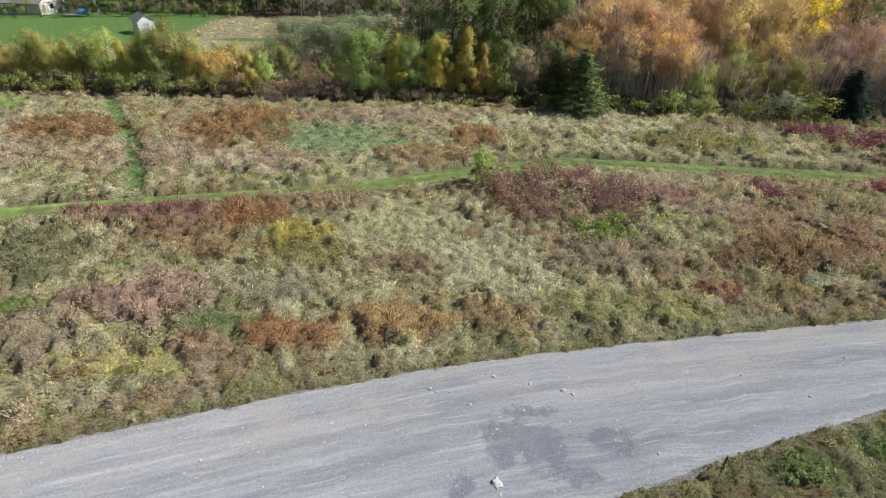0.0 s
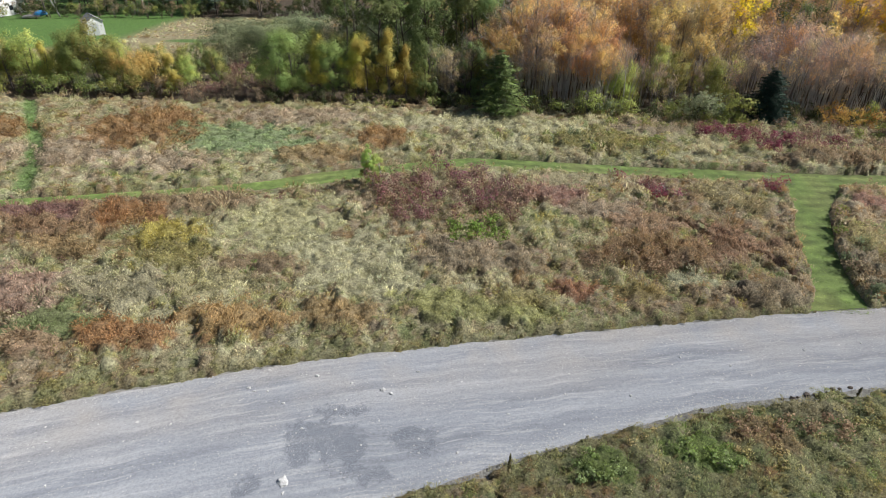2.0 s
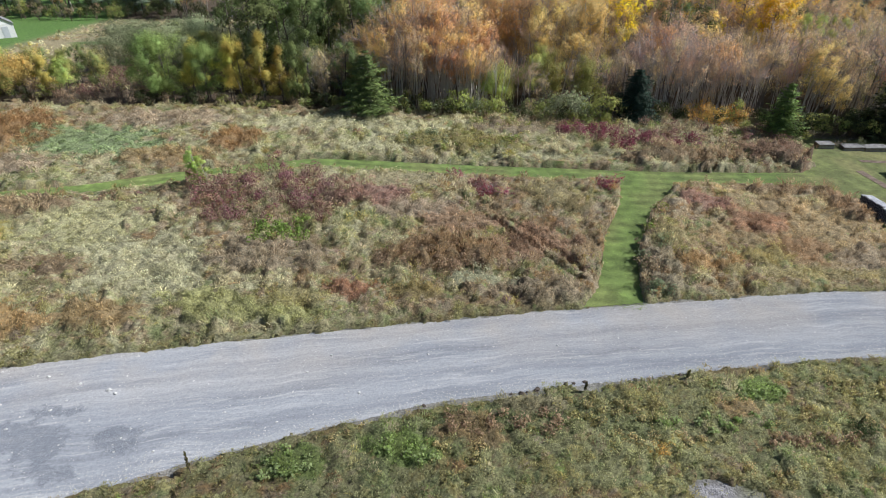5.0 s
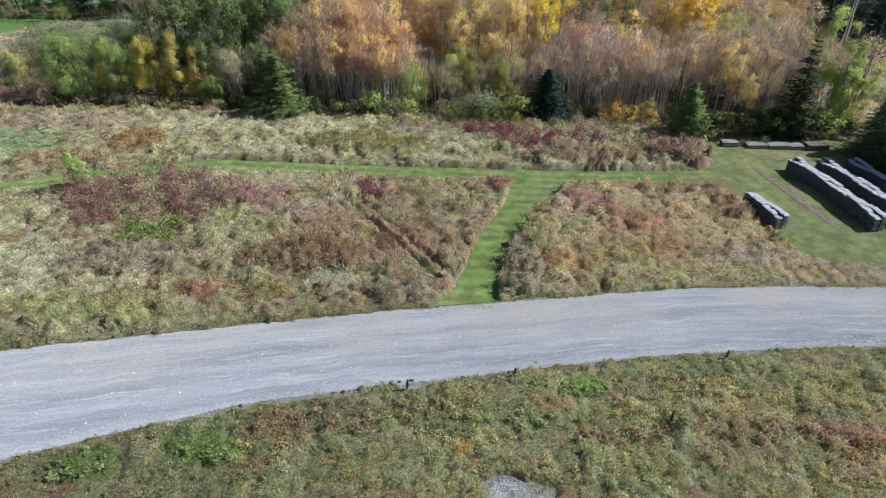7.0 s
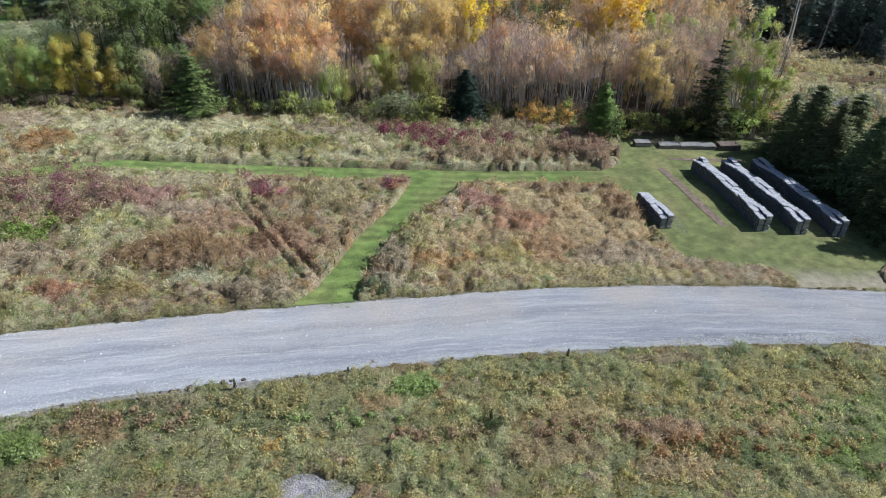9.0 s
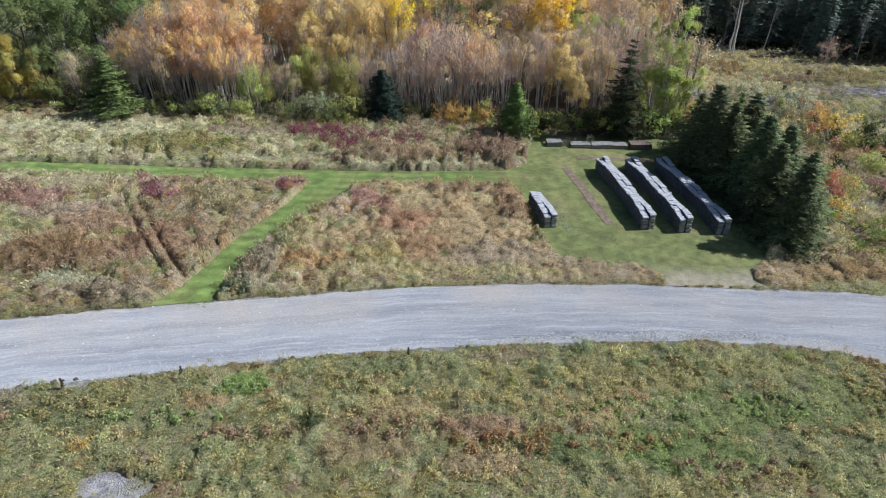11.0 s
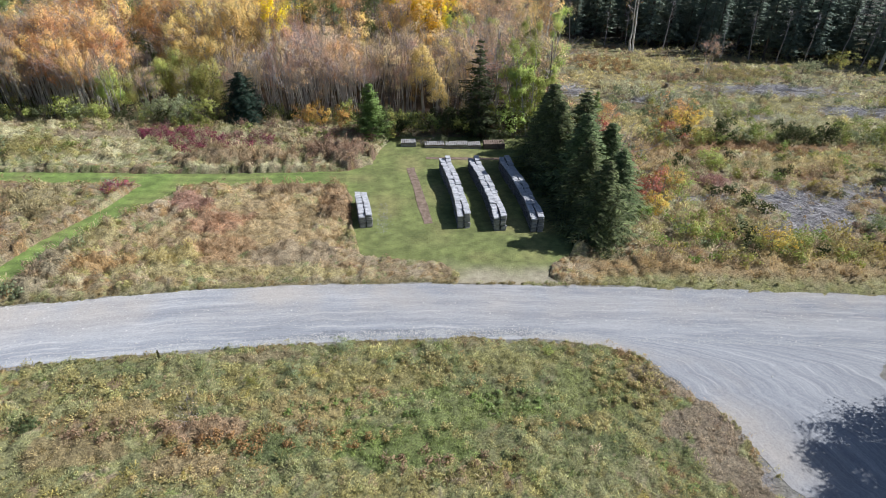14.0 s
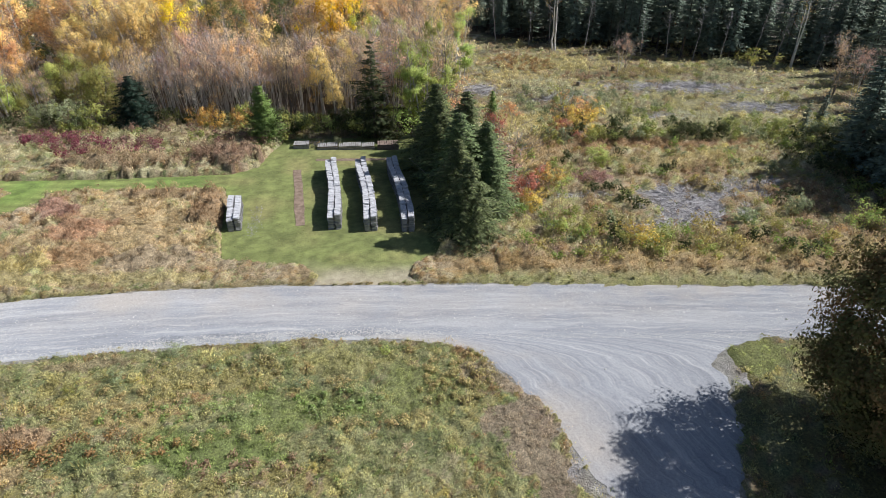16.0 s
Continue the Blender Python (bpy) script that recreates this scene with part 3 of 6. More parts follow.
def strip(name, left, right, across, material, label, lift, tint=None, ragged=0.0, uv=False, loose=None, crown=0.0):
    """A sheet laid on the ground between two edges (n, 2) each, resampled finely."""
    n = len(left)
    steps = []
    for i in range(n - 1):
        k = max(1, int(max(np.hypot(*(left[i + 1] - left[i])), np.hypot(*(right[i + 1] - right[i]))) / 0.4))
        k = min(k, 60)
        steps += [i + j / k for j in range(k)]
    s = np.array(steps + [n - 1])
    i0 = np.minimum(s.astype(int), n - 2)
    f = (s - i0)[:, None]
    L, R = left[i0] * (1 - f) + left[i0 + 1] * f, right[i0] * (1 - f) + right[i0 + 1] * f
    if ragged:
        d = (R - L) / np.linalg.norm(R - L, axis=1)[:, None]
        L = L + d * ((vnoise(L[:, 0], L[:, 1], 1.2, 21) - 0.5) * ragged * 2 + (vnoise(L[:, 0], L[:, 1], 0.5, 22) - 0.5) * ragged)[:, None]
        R = R + d * ((vnoise(R[:, 0], R[:, 1], 1.2, 23) - 0.5) * ragged * 2 + (vnoise(R[:, 0], R[:, 1], 0.5, 24) - 0.5) * ragged)[:, None]
    w = np.linspace(0, 1, across + 1)
    P = L[:, None, :] * (1 - w)[None, :, None] + R[:, None, :] * w[None, :, None]
    px, py = P[..., 0].ravel(), P[..., 1].ravel()
    z = gz(px, py) + lift + np.tile(4 * w * (1 - w) * crown, len(s))
    m = across + 1
    a = (np.arange(len(s) - 1)[:, None] * m + np.arange(across)[None, :]).ravel()
    faces = np.c_[a, a + 1, a + m + 1, a + m]
    e1, e2 = np.array([px[faces[0, 1]] - px[faces[0, 0]], py[faces[0, 1]] - py[faces[0, 0]]]), np.array([px[faces[0, 3]] - px[faces[0, 0]], py[faces[0, 3]] - py[faces[0, 0]]])
    if e1[0] * e2[1] - e1[1] * e2[0] < 0:
        faces = faces[:, ::-1]
    me = raw_mesh(name, np.c_[px, py, z], faces, None if tint is None else tint(px, py))
    if uv:
        mid = (L + R) / 2
        along = np.r_[0, np.cumsum(np.linalg.norm(np.diff(mid, axis=0), axis=1))]
        width = np.linalg.norm(R - L, axis=1)
        U = np.stack([np.repeat(along, m), (w[None, :] * width[:, None]).ravel()], 1)
        layer = me.uv_layers.new(name="UVMap")
        layer.data.foreach_set("uv", U[faces.ravel()].astype(np.float32).ravel())
    if loose is not None:
        att = me.attributes.new("loose", "FLOAT", "POINT")
        att.data.foreach_set("value", loose(px, py).astype(np.float32))
    return tagged(put(name, me, material), label, "ground", kind="structure")


def loose_stones(x, y):
    v = np.zeros_like(x)
    for px, py, rx, ry in ((2.2, 16.8, 1.0, 1.5), (4.1, 16.7, 1.3, 1.6), (7.3, 17.0, 1.5, 1.0), (3.9, 18.6, 1.5, 0.6), (0.8, 14.4, 1.0, 0.7), (5.0, 15.2, 1.6, 0.6), (57, 24.6, 6, 0.5), (64, 24.5, 4, 0.4)):
        v = np.maximum(v, 1 - smooth(0.5, 1.4, np.hypot((x - px) / rx, (y - py) / ry)))
    return v * 0.6


xs = np.concatenate([np.arange(-80, 160, 2.0), [160.0]])
xs = np.unique(np.concatenate([xs, [62.0, 64.0, 92.0]]))
strip("road", np.c_[xs, SIDE_N(xs)], np.c_[xs, SIDE_S(xs)], 24, M_GRAVEL, "pale grey packed gravel road with wheel streaks", 0.014, ragged=0.1, uv=True, loose=loose_stones)
strip("road_side_lane", LANE[:, :2], LANE[:, 2:], 24, M_GRAVEL, "grey gravel side lane fanning into the road", 0.018, ragged=0.4, uv=True, loose=loose_stones)


def lawn_tint(x, y):
    n, k = vnoise(x, y, 2.2, 31), vnoise(x, y, 0.6, 32)
    lush = (smooth(56, 50, x) * 0.9)[:, None]
    c = (np.array((0.18, 0.21, 0.07)) * (1 - lush) + np.array((0.175, 0.255, 0.065)) * lush) * (0.7 + 0.6 * k)[:, None]
    dry = smooth(0.3, 0.9, n)[:, None] * 0.55 * (1 - 0.5 * lush)
    c = c * (1 - dry) + np.array((0.31, 0.28, 0.12)) * dry
    swath = np.where(x < 54, np.sin((y - np.interp(x, PATH_LO[:, 0], PATH_LO[:, 1])) * 5.2), 0.4 * np.sin(x * 4.5 + y * 0.3))
    c = c * (1 + 0.2 * swath * (0.4 + 0.9 * n))[:, None]
    worn = (smooth(33.5, 30.5, y + 2 * n) * smooth(60, 62, x))[:, None] * 0.85
    return c * (1 - worn) + np.array((0.4, 0.35, 0.27)) * worn


xs = np.unique(np.concatenate([np.arange(-60, 53.7, 1.5), [36.6, 41.6, 53.7]]))
strip("path_mown", np.c_[xs, np.interp(xs, PATH_UP[:, 0], PATH_UP[:, 1])], np.c_[xs, np.interp(xs, PATH_LO[:, 0], PATH_LO[:, 1])], 6, M_LAWN, "mown green grass path across the meadow", 0.03, lawn_tint, 0.0)
strip("path_cross", CROSS[:, :2], CROSS[:, 2:], 8, M_LAWN, "mown grass path down to the gravel road", 0.03, lawn_tint, 0.0)
strip("lawn", YARD[:, :2], YARD[:, 2:], 40, M_LAWN, "mown grass clearing with a worn entrance", 0.03, lawn_tint, 0.0)


# ---- meadow plants ----
class Pile:
    """Gathers tubes, twigs and leaves into one quad mesh."""

    def __init__(self):
        self.v, self.f, self.t, self.s, self.n = [], [], [], [], 0

    def add(self, v, f, t, soft):
        v = np.asarray(v, float)
        self.v.append(v), self.f.append(np.asarray(f) + self.n), self.t.append(np.broadcast_to(np.asarray(t, float), v.shape))
        self.s.append(np.broadcast_to(soft, v.shape))
        self.n += len(v)

    def tube(self, pts, radii, sides=5, tint=(1, 1, 1)):
        pts = np.asarray(pts, float)
        d = unit(np.gradient(pts, axis=0))
        ref = np.where(np.abs(d[:, 2:3]) < 0.9, [[0.0, 0.0, 1.0]], [[1.0, 0.0, 0.0]])
        a = unit(np.cross(d, ref))
        b = np.cross(d, a)
        ang = np.arange(sides) * 2 * np.pi / sides
        ring = a[:, None] * np.cos(ang)[None, :, None] + b[:, None] * np.sin(ang)[None, :, None]
        v = pts[:, None] + ring * np.asarray(radii, float)[:, None, None]
        i = (np.arange(len(pts) - 1)[:, None] * sides + np.arange(sides)[None]).ravel()
        j = (np.arange(len(pts) - 1)[:, None] * sides + (np.arange(sides)[None] + 1) % sides).ravel()
        self.add(v.reshape(-1, 3), np.c_[i, j, j + sides, i + sides], tint, ring.reshape(-1, 3))

    def quads(self, v, soft, tint):
        """Loose four-cornered leaves (n, 4, 3), turned so that they face the way of soft (n, 3)."""
        wrong = (np.cross(v[:, 1] - v[:, 0], v[:, 3] - v[:, 0]) * soft).sum(1) < 0
        v[wrong] = v[wrong][:, [0, 3, 2, 1]]
        self.add(v.reshape(-1, 3), np.arange(4 * len(v)).reshape(-1, 4), np.repeat(np.broadcast_to(tint, soft.shape), 4, 0), np.repeat(soft, 4, 0))

    def slivers(self, a, b, w, tint):
        """Thin tapering twigs from a to b."""
        d = b - a
        s = unit(np.cross(d, rng.normal(size=d.shape)))
        soft = np.cross(s, d)
        soft = unit(unit(soft) * np.where(soft[:, 2:3] < 0, -1, 1) + [0, 0, 0.4])
        s *= np.asarray(w).reshape(-1, 1) / 2
        self.quads(np.stack([a - s, a + s, b + s * 0.4, b - s * 0.4], 1), soft, tint)

    def leaves(self, c, size, tint, up=0.4, long=1.0, face=None, mass=0.65):
        """Kite-shaped leaves about the places c; face: the way out of the clump that each belongs to, which shades it by the share mass."""
        n = len(c)
        nor = rng.normal(size=(n, 3))
        if face is not None:
            nor = nor * 0.5 + face
        nor[:, 2] += up * (2 if face is None else 0.8)
        nor = unit(nor)
        u = unit(np.cross(nor, rng.normal(size=(n, 3))))
        w = np.cross(nor, u)
        s = np.asarray(size).reshape(-1, 1) * rng.uniform(0.6, 1.4, (n, 1)) / 2
        soft = nor if face is None else unit(nor * (1 - mass) + unit(face + [0, 0, 0.35]) * mass)
        self.quads(np.stack([c - u * s * long, c + w * s * 0.8 - u * s * 0.1, c + u * s * long, c - w * s * 0.8 - u * s * 0.1], 1), soft, tint)

    def mesh(self, name, tinted=True):
        return raw_mesh(name, np.concatenate(self.v), np.concatenate(self.f), np.concatenate(self.t) if tinted else None, np.concatenate(self.s))


def wobble(x, y):
    """How far growth stays back from an edge, or creeps over it."""
    return ((vnoise(x, y, 1.5, 25) - 0.5) * 0.6 + (vnoise(x, y, 0.5, 26) - 0.5) * 0.4) * np.where(y < SIDE_S(x) + 2, 1.3, 0.5)


def wild(x, y):
    keep = ~in_road(x, y, 0.02 + wobble(x, y)) & ~in_grass(x, y, 0.14 + 0.4 * wobble(x, y)) & (rng.random(len(x)) > bare_mask(x, y) * 0.86)
    return x[keep], y[keep]


def lumps(x, y, high):
    """Height of the matted growth: rounded tussocks with creases between them."""
    a, b = (np.sqrt(np.clip(1 - (clump(x, y, size, seed)[0] / wide) ** 2, 0, 1)) for size, seed, wide in ((1.5, 1, 0.78), (0.55, 2, 0.7)))
    return np.where(y < SIDE_S(x), 0.22, 0.7) * high * a + (0.06 + np.where(y < SIDE_S(x), 0.38, 0.55) * high) * b


def canopy(x, y, high):
    """The way the matted growth faces."""
    e = 0.09
    return unit(np.c_[lumps(x - e, y, high) - lumps(x + e, y, high), lumps(x, y - e, high) - lumps(x, y + e, high), np.full(len(x), 2.2 * e)])


def kept_low(x, y, high):
    """Growth stays lower just south of the mown path."""
    gap = np.interp(x, PATH_LO[:, 0], PATH_LO[:, 1]) - y
    return high * np.where((gap > -0.2) & (x < 54), 0.4 + 0.6 * smooth(0.3, 1.8, gap), 1.0)


def thatch(x0, x1, y0, y1, step, label, inside, lighter=1.0, taller=1.0):
    """The matted mass of the growth, as one rough sheet over the soil."""
    gx, gy = np.arange(x0, x1, step), np.arange(y0, y1, step)
    X, Y = np.meshgrid(gx, gy)
    x, y = X.ravel() + rng.uniform(-0.3, 0.3, X.size) * step, Y.ravel() + rng.uniform(-0.3, 0.3, X.size) * step
    col, high = growth(x, y, rng.random(x.size))
    z = lumps(x, y, kept_low(x, y, high) * taller)
    off = in_road(x, y, 0.1 + wobble(x, y)) | in_grass(x, y, 0.1 + 0.4 * wobble(x, y)) | (bare_mask(x, y, False) > 0.45) | ~inside(x, y)
    z = z * np.where(bare_mask(x, y) > 0.45, 0.15, 1.0)
    z = np.where(off, -0.06, z + np.abs(rng.normal(0, 0.03, x.size)))
    col = col * 0.78 + np.array((0.015, 0.015, 0.005))          # about a fifth darker, under the seed heads
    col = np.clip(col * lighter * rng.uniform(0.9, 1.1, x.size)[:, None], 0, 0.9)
    n = len(gx)
    q = (np.arange(len(gy) - 1)[:, None] * n + np.arange(n - 1)[None, :]).ravel()
    f = np.c_[q, q + 1, q + n + 1, q + n]
    f = f[~off[f].all(1)]
    use, f2 = np.unique(f, return_inverse=True)
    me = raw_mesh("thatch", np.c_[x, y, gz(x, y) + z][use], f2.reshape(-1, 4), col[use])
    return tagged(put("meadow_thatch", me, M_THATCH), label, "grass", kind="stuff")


thatch(-34, 76, 12, 38.2, 0.17, "matted tangle of dry meadow weeds and grass", lambda x, y: (y > SIDE_N(x)) & (y < 38))
thatch(-54, 60, 37.6, 63, 0.25, "matted tangle of dry meadow weeds and grass", lambda x, y: (y >= 37.8) & (y < 61.5))
thatch(0, 84, 6, 25, 0.15, "matted green and brown weeds of the verge", lambda x, y: (y < SIDE_S(x)) & (y > 6.2), 0.85, 1.0)
thatch(-40, 96, -26, 25, 0.4, "matted green and brown weeds of the verge", lambda x, y: (y < SIDE_S(x)) & ~((x > 0.3) & (x < 83.6) & (y > 6.5)), 0.75, 1.1)
thatch(72, 124, 27, 62, 0.42, "matted rough growth of the felled clearing", lambda x, y: (y > SIDE_N(x)) & (x > 73.4), 1.1)


def tufts(name, cx, cy, col, high, blades_each, wide, label, spread=0.15, out=0.4, lay=0.15, broad=0.5, stalks=0.3, lift=0.0, mass=None):
    """Tufts of leaning blades, widest above the middle; each tuft has one colour and height."""
    k = len(cx)
    n = k * blades_each
    t = np.repeat(np.arange(k), blades_each)
    ang, rad = rng.uniform(0, 2 * np.pi, n), np.sqrt(rng.random(n)) * spread * (0.6 + high[t])
    x, y = cx[t] + np.cos(ang) * rad, cy[t] + np.sin(ang) * rad
    stalk = rng.random(n) < stalks
    dome = np.sqrt(np.clip(1 - (rad / (spread * (0.6 + high[t]))) ** 2, 0.1, 1))
    z0 = np.where(stalk, 0, high[t] * dome * rng.uniform(0.1, 0.85, n))
    h = np.where(stalk, high[t] * rng.uniform(0.35, 0.8, n), np.minimum(high[t], 0.06 + 0.15 * high[t]) * rng.uniform(0.7, 1.3, n))
    fall = ang + rng.normal(0, 0.9, n)
    reach = h * np.where(stalk, np.abs(rng.normal(out * 0.6, 0.2, n)), np.abs(rng.normal(out * 1.7, 0.45, n)))
    wind = (vnoise(cx, cy, 2.6, 55) * 9 + rng.normal(0, 0.5, k))[t]
    tx, ty = np.cos(fall) * reach + np.cos(wind) * h * lay, np.sin(fall) * reach + np.sin(wind) * h * lay
    w = wide * rng.uniform(0.6, 1.4, n) / 2 * np.where(stalk, 0.75, 1.35)
    side = fall + np.pi / 2 + rng.normal(0, 0.6, n)
    sx, sy, sz = np.cos(side) * w, np.sin(side) * w, rng.uniform(-0.5, 0.5, n) * w
    z = gz(x, y) - 0.03 + z0 + np.broadcast_to(lift, cx.shape)[t]
    v = np.empty((n, 4, 3), np.float32)
    v[:, 0] = np.c_[x, y, z]
    v[:, 1] = np.c_[x + tx * broad - sx, y + ty * broad - sy, z + h * (broad + 0.12) - sz]
    v[:, 2] = np.c_[x + tx, y + ty, z + h]
    v[:, 3] = np.c_[x + tx * broad + sx, y + ty * broad + sy, z + h * (broad + 0.12) + sz]
    c = np.clip(col[t] * rng.uniform(0.92, 1.08, n)[:, None], 0, 0.9)
    # each blade a tenth darker at its base, slightly lighter at its tip
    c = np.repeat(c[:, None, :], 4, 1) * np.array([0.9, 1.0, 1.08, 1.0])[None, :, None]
    way = np.array([[0.0, 0.0, 1.0]]) if mass is None else mass[t]
    own = unit(np.cross(v[:, 1] - v[:, 0], v[:, 3] - v[:, 0]))
    own *= np.where((own * way).sum(1) < 0, -1, 1)[:, None]
    soft = unit(way + 0.6 * own + np.c_[np.cos(ang), np.sin(ang), np.full(n, 0.3)] * (0.5 * rad / spread)[:, None] + rng.normal(0, 0.15, (n, 3)))
    wrong = (np.cross(v[:, 1] - v[:, 0], v[:, 3] - v[:, 0]) * soft).sum(1) < 0
    v[wrong] = v[wrong][:, [0, 3, 2, 1]]
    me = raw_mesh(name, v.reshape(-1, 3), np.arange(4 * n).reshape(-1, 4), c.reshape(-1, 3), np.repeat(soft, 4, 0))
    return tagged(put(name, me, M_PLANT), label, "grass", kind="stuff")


def meadow(name, x0, x1, y0, y1, cover, mounds, wide, label, inside=None, taller=1.0, lighter=1.0, lay=0.35):
    """Low cover between, and mounds of weeds and tall grass over it; cover and mounds: (plants to the square metre, blades each)."""
    for layer, ((per_m2, each), low, spread, stalks, lo, hi) in enumerate(((cover, 0.55, 0.2, 0.2, 0.9, 1.1), (mounds, 1.1, 0.3, 0.12, 0.86, 1.16))):
        n = int((x1 - x0) * (y1 - y0) * per_m2)
        x, y = wild(rng.uniform(x0, x1, n), rng.uniform(y0, y1, n))
        if inside is not None:
            k = inside(x, y)
            x, y = x[k], y[k]
        col, high = growth(x, y, rng.random(len(x)))
        high = kept_low(x, y, high)
        mat_z = lumps(x, y, high) * 0.9 * (y < 62)
        high = np.maximum(0.85 * high * np.exp(rng.normal(-0.05, 0.35, len(x))) * taller * low, 0.1)
        col = np.clip(col * 1.1 * lighter * rng.uniform(lo, hi, len(x))[:, None], 0, 0.9)
        tufts(name, x, y, col, high, each, wide * (0.8, 1.1)[layer], label, spread=spread, stalks=stalks, lay=lay, lift=mat_z, mass=canopy(x, y, high))


meadow("meadow_grass", -32, 78, 13, 38, (15, 8), (2.4, 30), 0.033, "tall dry autumn meadow grass and weeds", lambda x, y: y > SIDE_N(x) - 0.05)
meadow("meadow_grass", -52, 60, 36, 64, (7, 8), (1.9, 34), 0.046, "dry straw, green and brown meadow grass", lambda x, y: (y < 62) & (y >= 38))
meadow("verge_grass", 2, 84, 5, 25, (22, 8), (2.6, 28), 0.032, "green and brown weedy grass of the verge", lambda x, y: (y < SIDE_S(x) + 0.05) & (y > 9.5), 0.85, 1.03, 0.1)
meadow("verge_grass", -40, 96, -26, 25, (1.0, 6), (0.5, 14), 0.08, "green and brown weedy grass of the verge", lambda x, y: (y < SIDE_S(x) + 0.05) & ~((x > 2) & (x < 84) & (y > 9.5)), 0.9)
meadow("verge_grass", 83, 120, 6, 24, (5, 8), (1.2, 20), 0.06, "shaded green verge grass beside the lane", lambda x, y: y < SIDE_S(x) + 0.05)
meadow("clearing_grass", 72.5, 124, 27, 62, (6, 8), (1.7, 30), 0.05, "rough autumn growth of the felled clearing", lambda x, y: (y > SIDE_N(x) - 0.05) & ((x > 77) | (y < 38)), 1.2, 0.95)
meadow("clearing_grass", 76, 148, 60, 108, (2.2, 7), (1.0, 24), 0.075, "rough autumn growth of the felled clearing", None, 1.25, 1.02)
meadow("field_grass", -60, 8, 68, 125, (1.2, 6), (0.5, 16), 0.13, "dry brown grass of the far field", lambda x, y: ~((x < -42) & (y > 89)) & (np.abs(y - 97) > 1.8), 1.0, 1.25)


def plumes(x0, x1, y0, y1, per_m2, each, leaf, label, inside, lighter=1.0):
    """Bushy little weeds standing above the matted growth, each a heap of small leaves and seed heads of one colour."""
    n = int((x1 - x0) * (y1 - y0) * per_m2)
    x, y = wild(rng.uniform(x0, x1, n), rng.uniform(y0, y1, n))
    k = inside(x, y) & (vnoise(x, y, 1.8, 77) * 0.6 + rng.random(len(x)) * 0.4 > 0.42)
    x, y = x[k], y[k]
    col, high = growth(x, y, rng.random(len(x)))
    col = col * rng.uniform(0.8, 1.3, len(x))[:, None] * lighter
    h = (0.16 + 0.5 * high) * rng.uniform(0.6, 1.25, len(x))
    t = np.repeat(np.arange(len(x)), each)
    aim = rng.normal(size=(len(t), 3)) + [0, 0, 0.25]
    aim = unit(aim) * rng.uniform(0.5, 1.0, (len(t), 1)) ** 0.6
    c = np.c_[x[t], y[t], (gz(x, y) + lumps(x, y, high) * 0.8 + 0.4 * h)[t]] + aim * np.c_[h[t] * 0.42, h[t] * 0.42, h[t] * 0.6]
    p = Pile()
    p.leaves(c, leaf, np.clip(col[t] * rng.uniform(0.85, 1.2, (len(t), 1)), 0, 0.9), 0.3, 1.3, aim, 0.55)
    tagged(put("weeds", p.mesh("weeds"), M_PLANT), label, "weeds", kind="stuff")


plumes(2, 80, 10.5, 25, 5.0, 24, 0.05, "small leafy weeds of the verge", lambda x, y: y < SIDE_S(x))
plumes(-26, 56, 15, 40, 2.6, 24, 0.062, "goldenrod and other bushy weeds of the meadow", lambda x, y: y > SIDE_N(x))
plumes(-46, 56, 38, 62, 1.3, 20, 0.085, "bushy weeds of the far meadow", lambda x, y: y > 38)
plumes(76, 112, 28, 54, 1.5, 22, 0.09, "bushy weeds of the felled clearing", lambda x, y: y > SIDE_N(x))


def mown(n, x0, x1, y0, y1, label):
    x, y = rng.uniform(x0, x1, n), rng.uniform(y0, y1, n)
    k = in_grass(x, y, 0.03)
    x, y = x[k], y[k]
    tufts("mown_grass", x, y, lawn_tint(x, y) * rng.uniform(0.9, 1.5, len(x))[:, None], np.full(len(x), 0.055), 3, 0.045, label, 0.3, 0.9, 0.2)


mown(60000, 27, 73.5, 27, 57, "short mown green grass")
mown(52000, -52, 54, 27, 49, "short mown green path grass")


# ---- trees and shrubs ----
def colours(palette, n, spread=0.2):
    p = np.array(palette, float)
    i = rng.integers(0, len(p), n)
    j = rng.integers(0, len(p), n)
    f = rng.random((n, 1)) * 0.5
    return np.clip((p[i] * (1 - f) + p[j] * f) * rng.uniform(1 - spread, 1 + spread, (n, 1)), 0, 0.95)


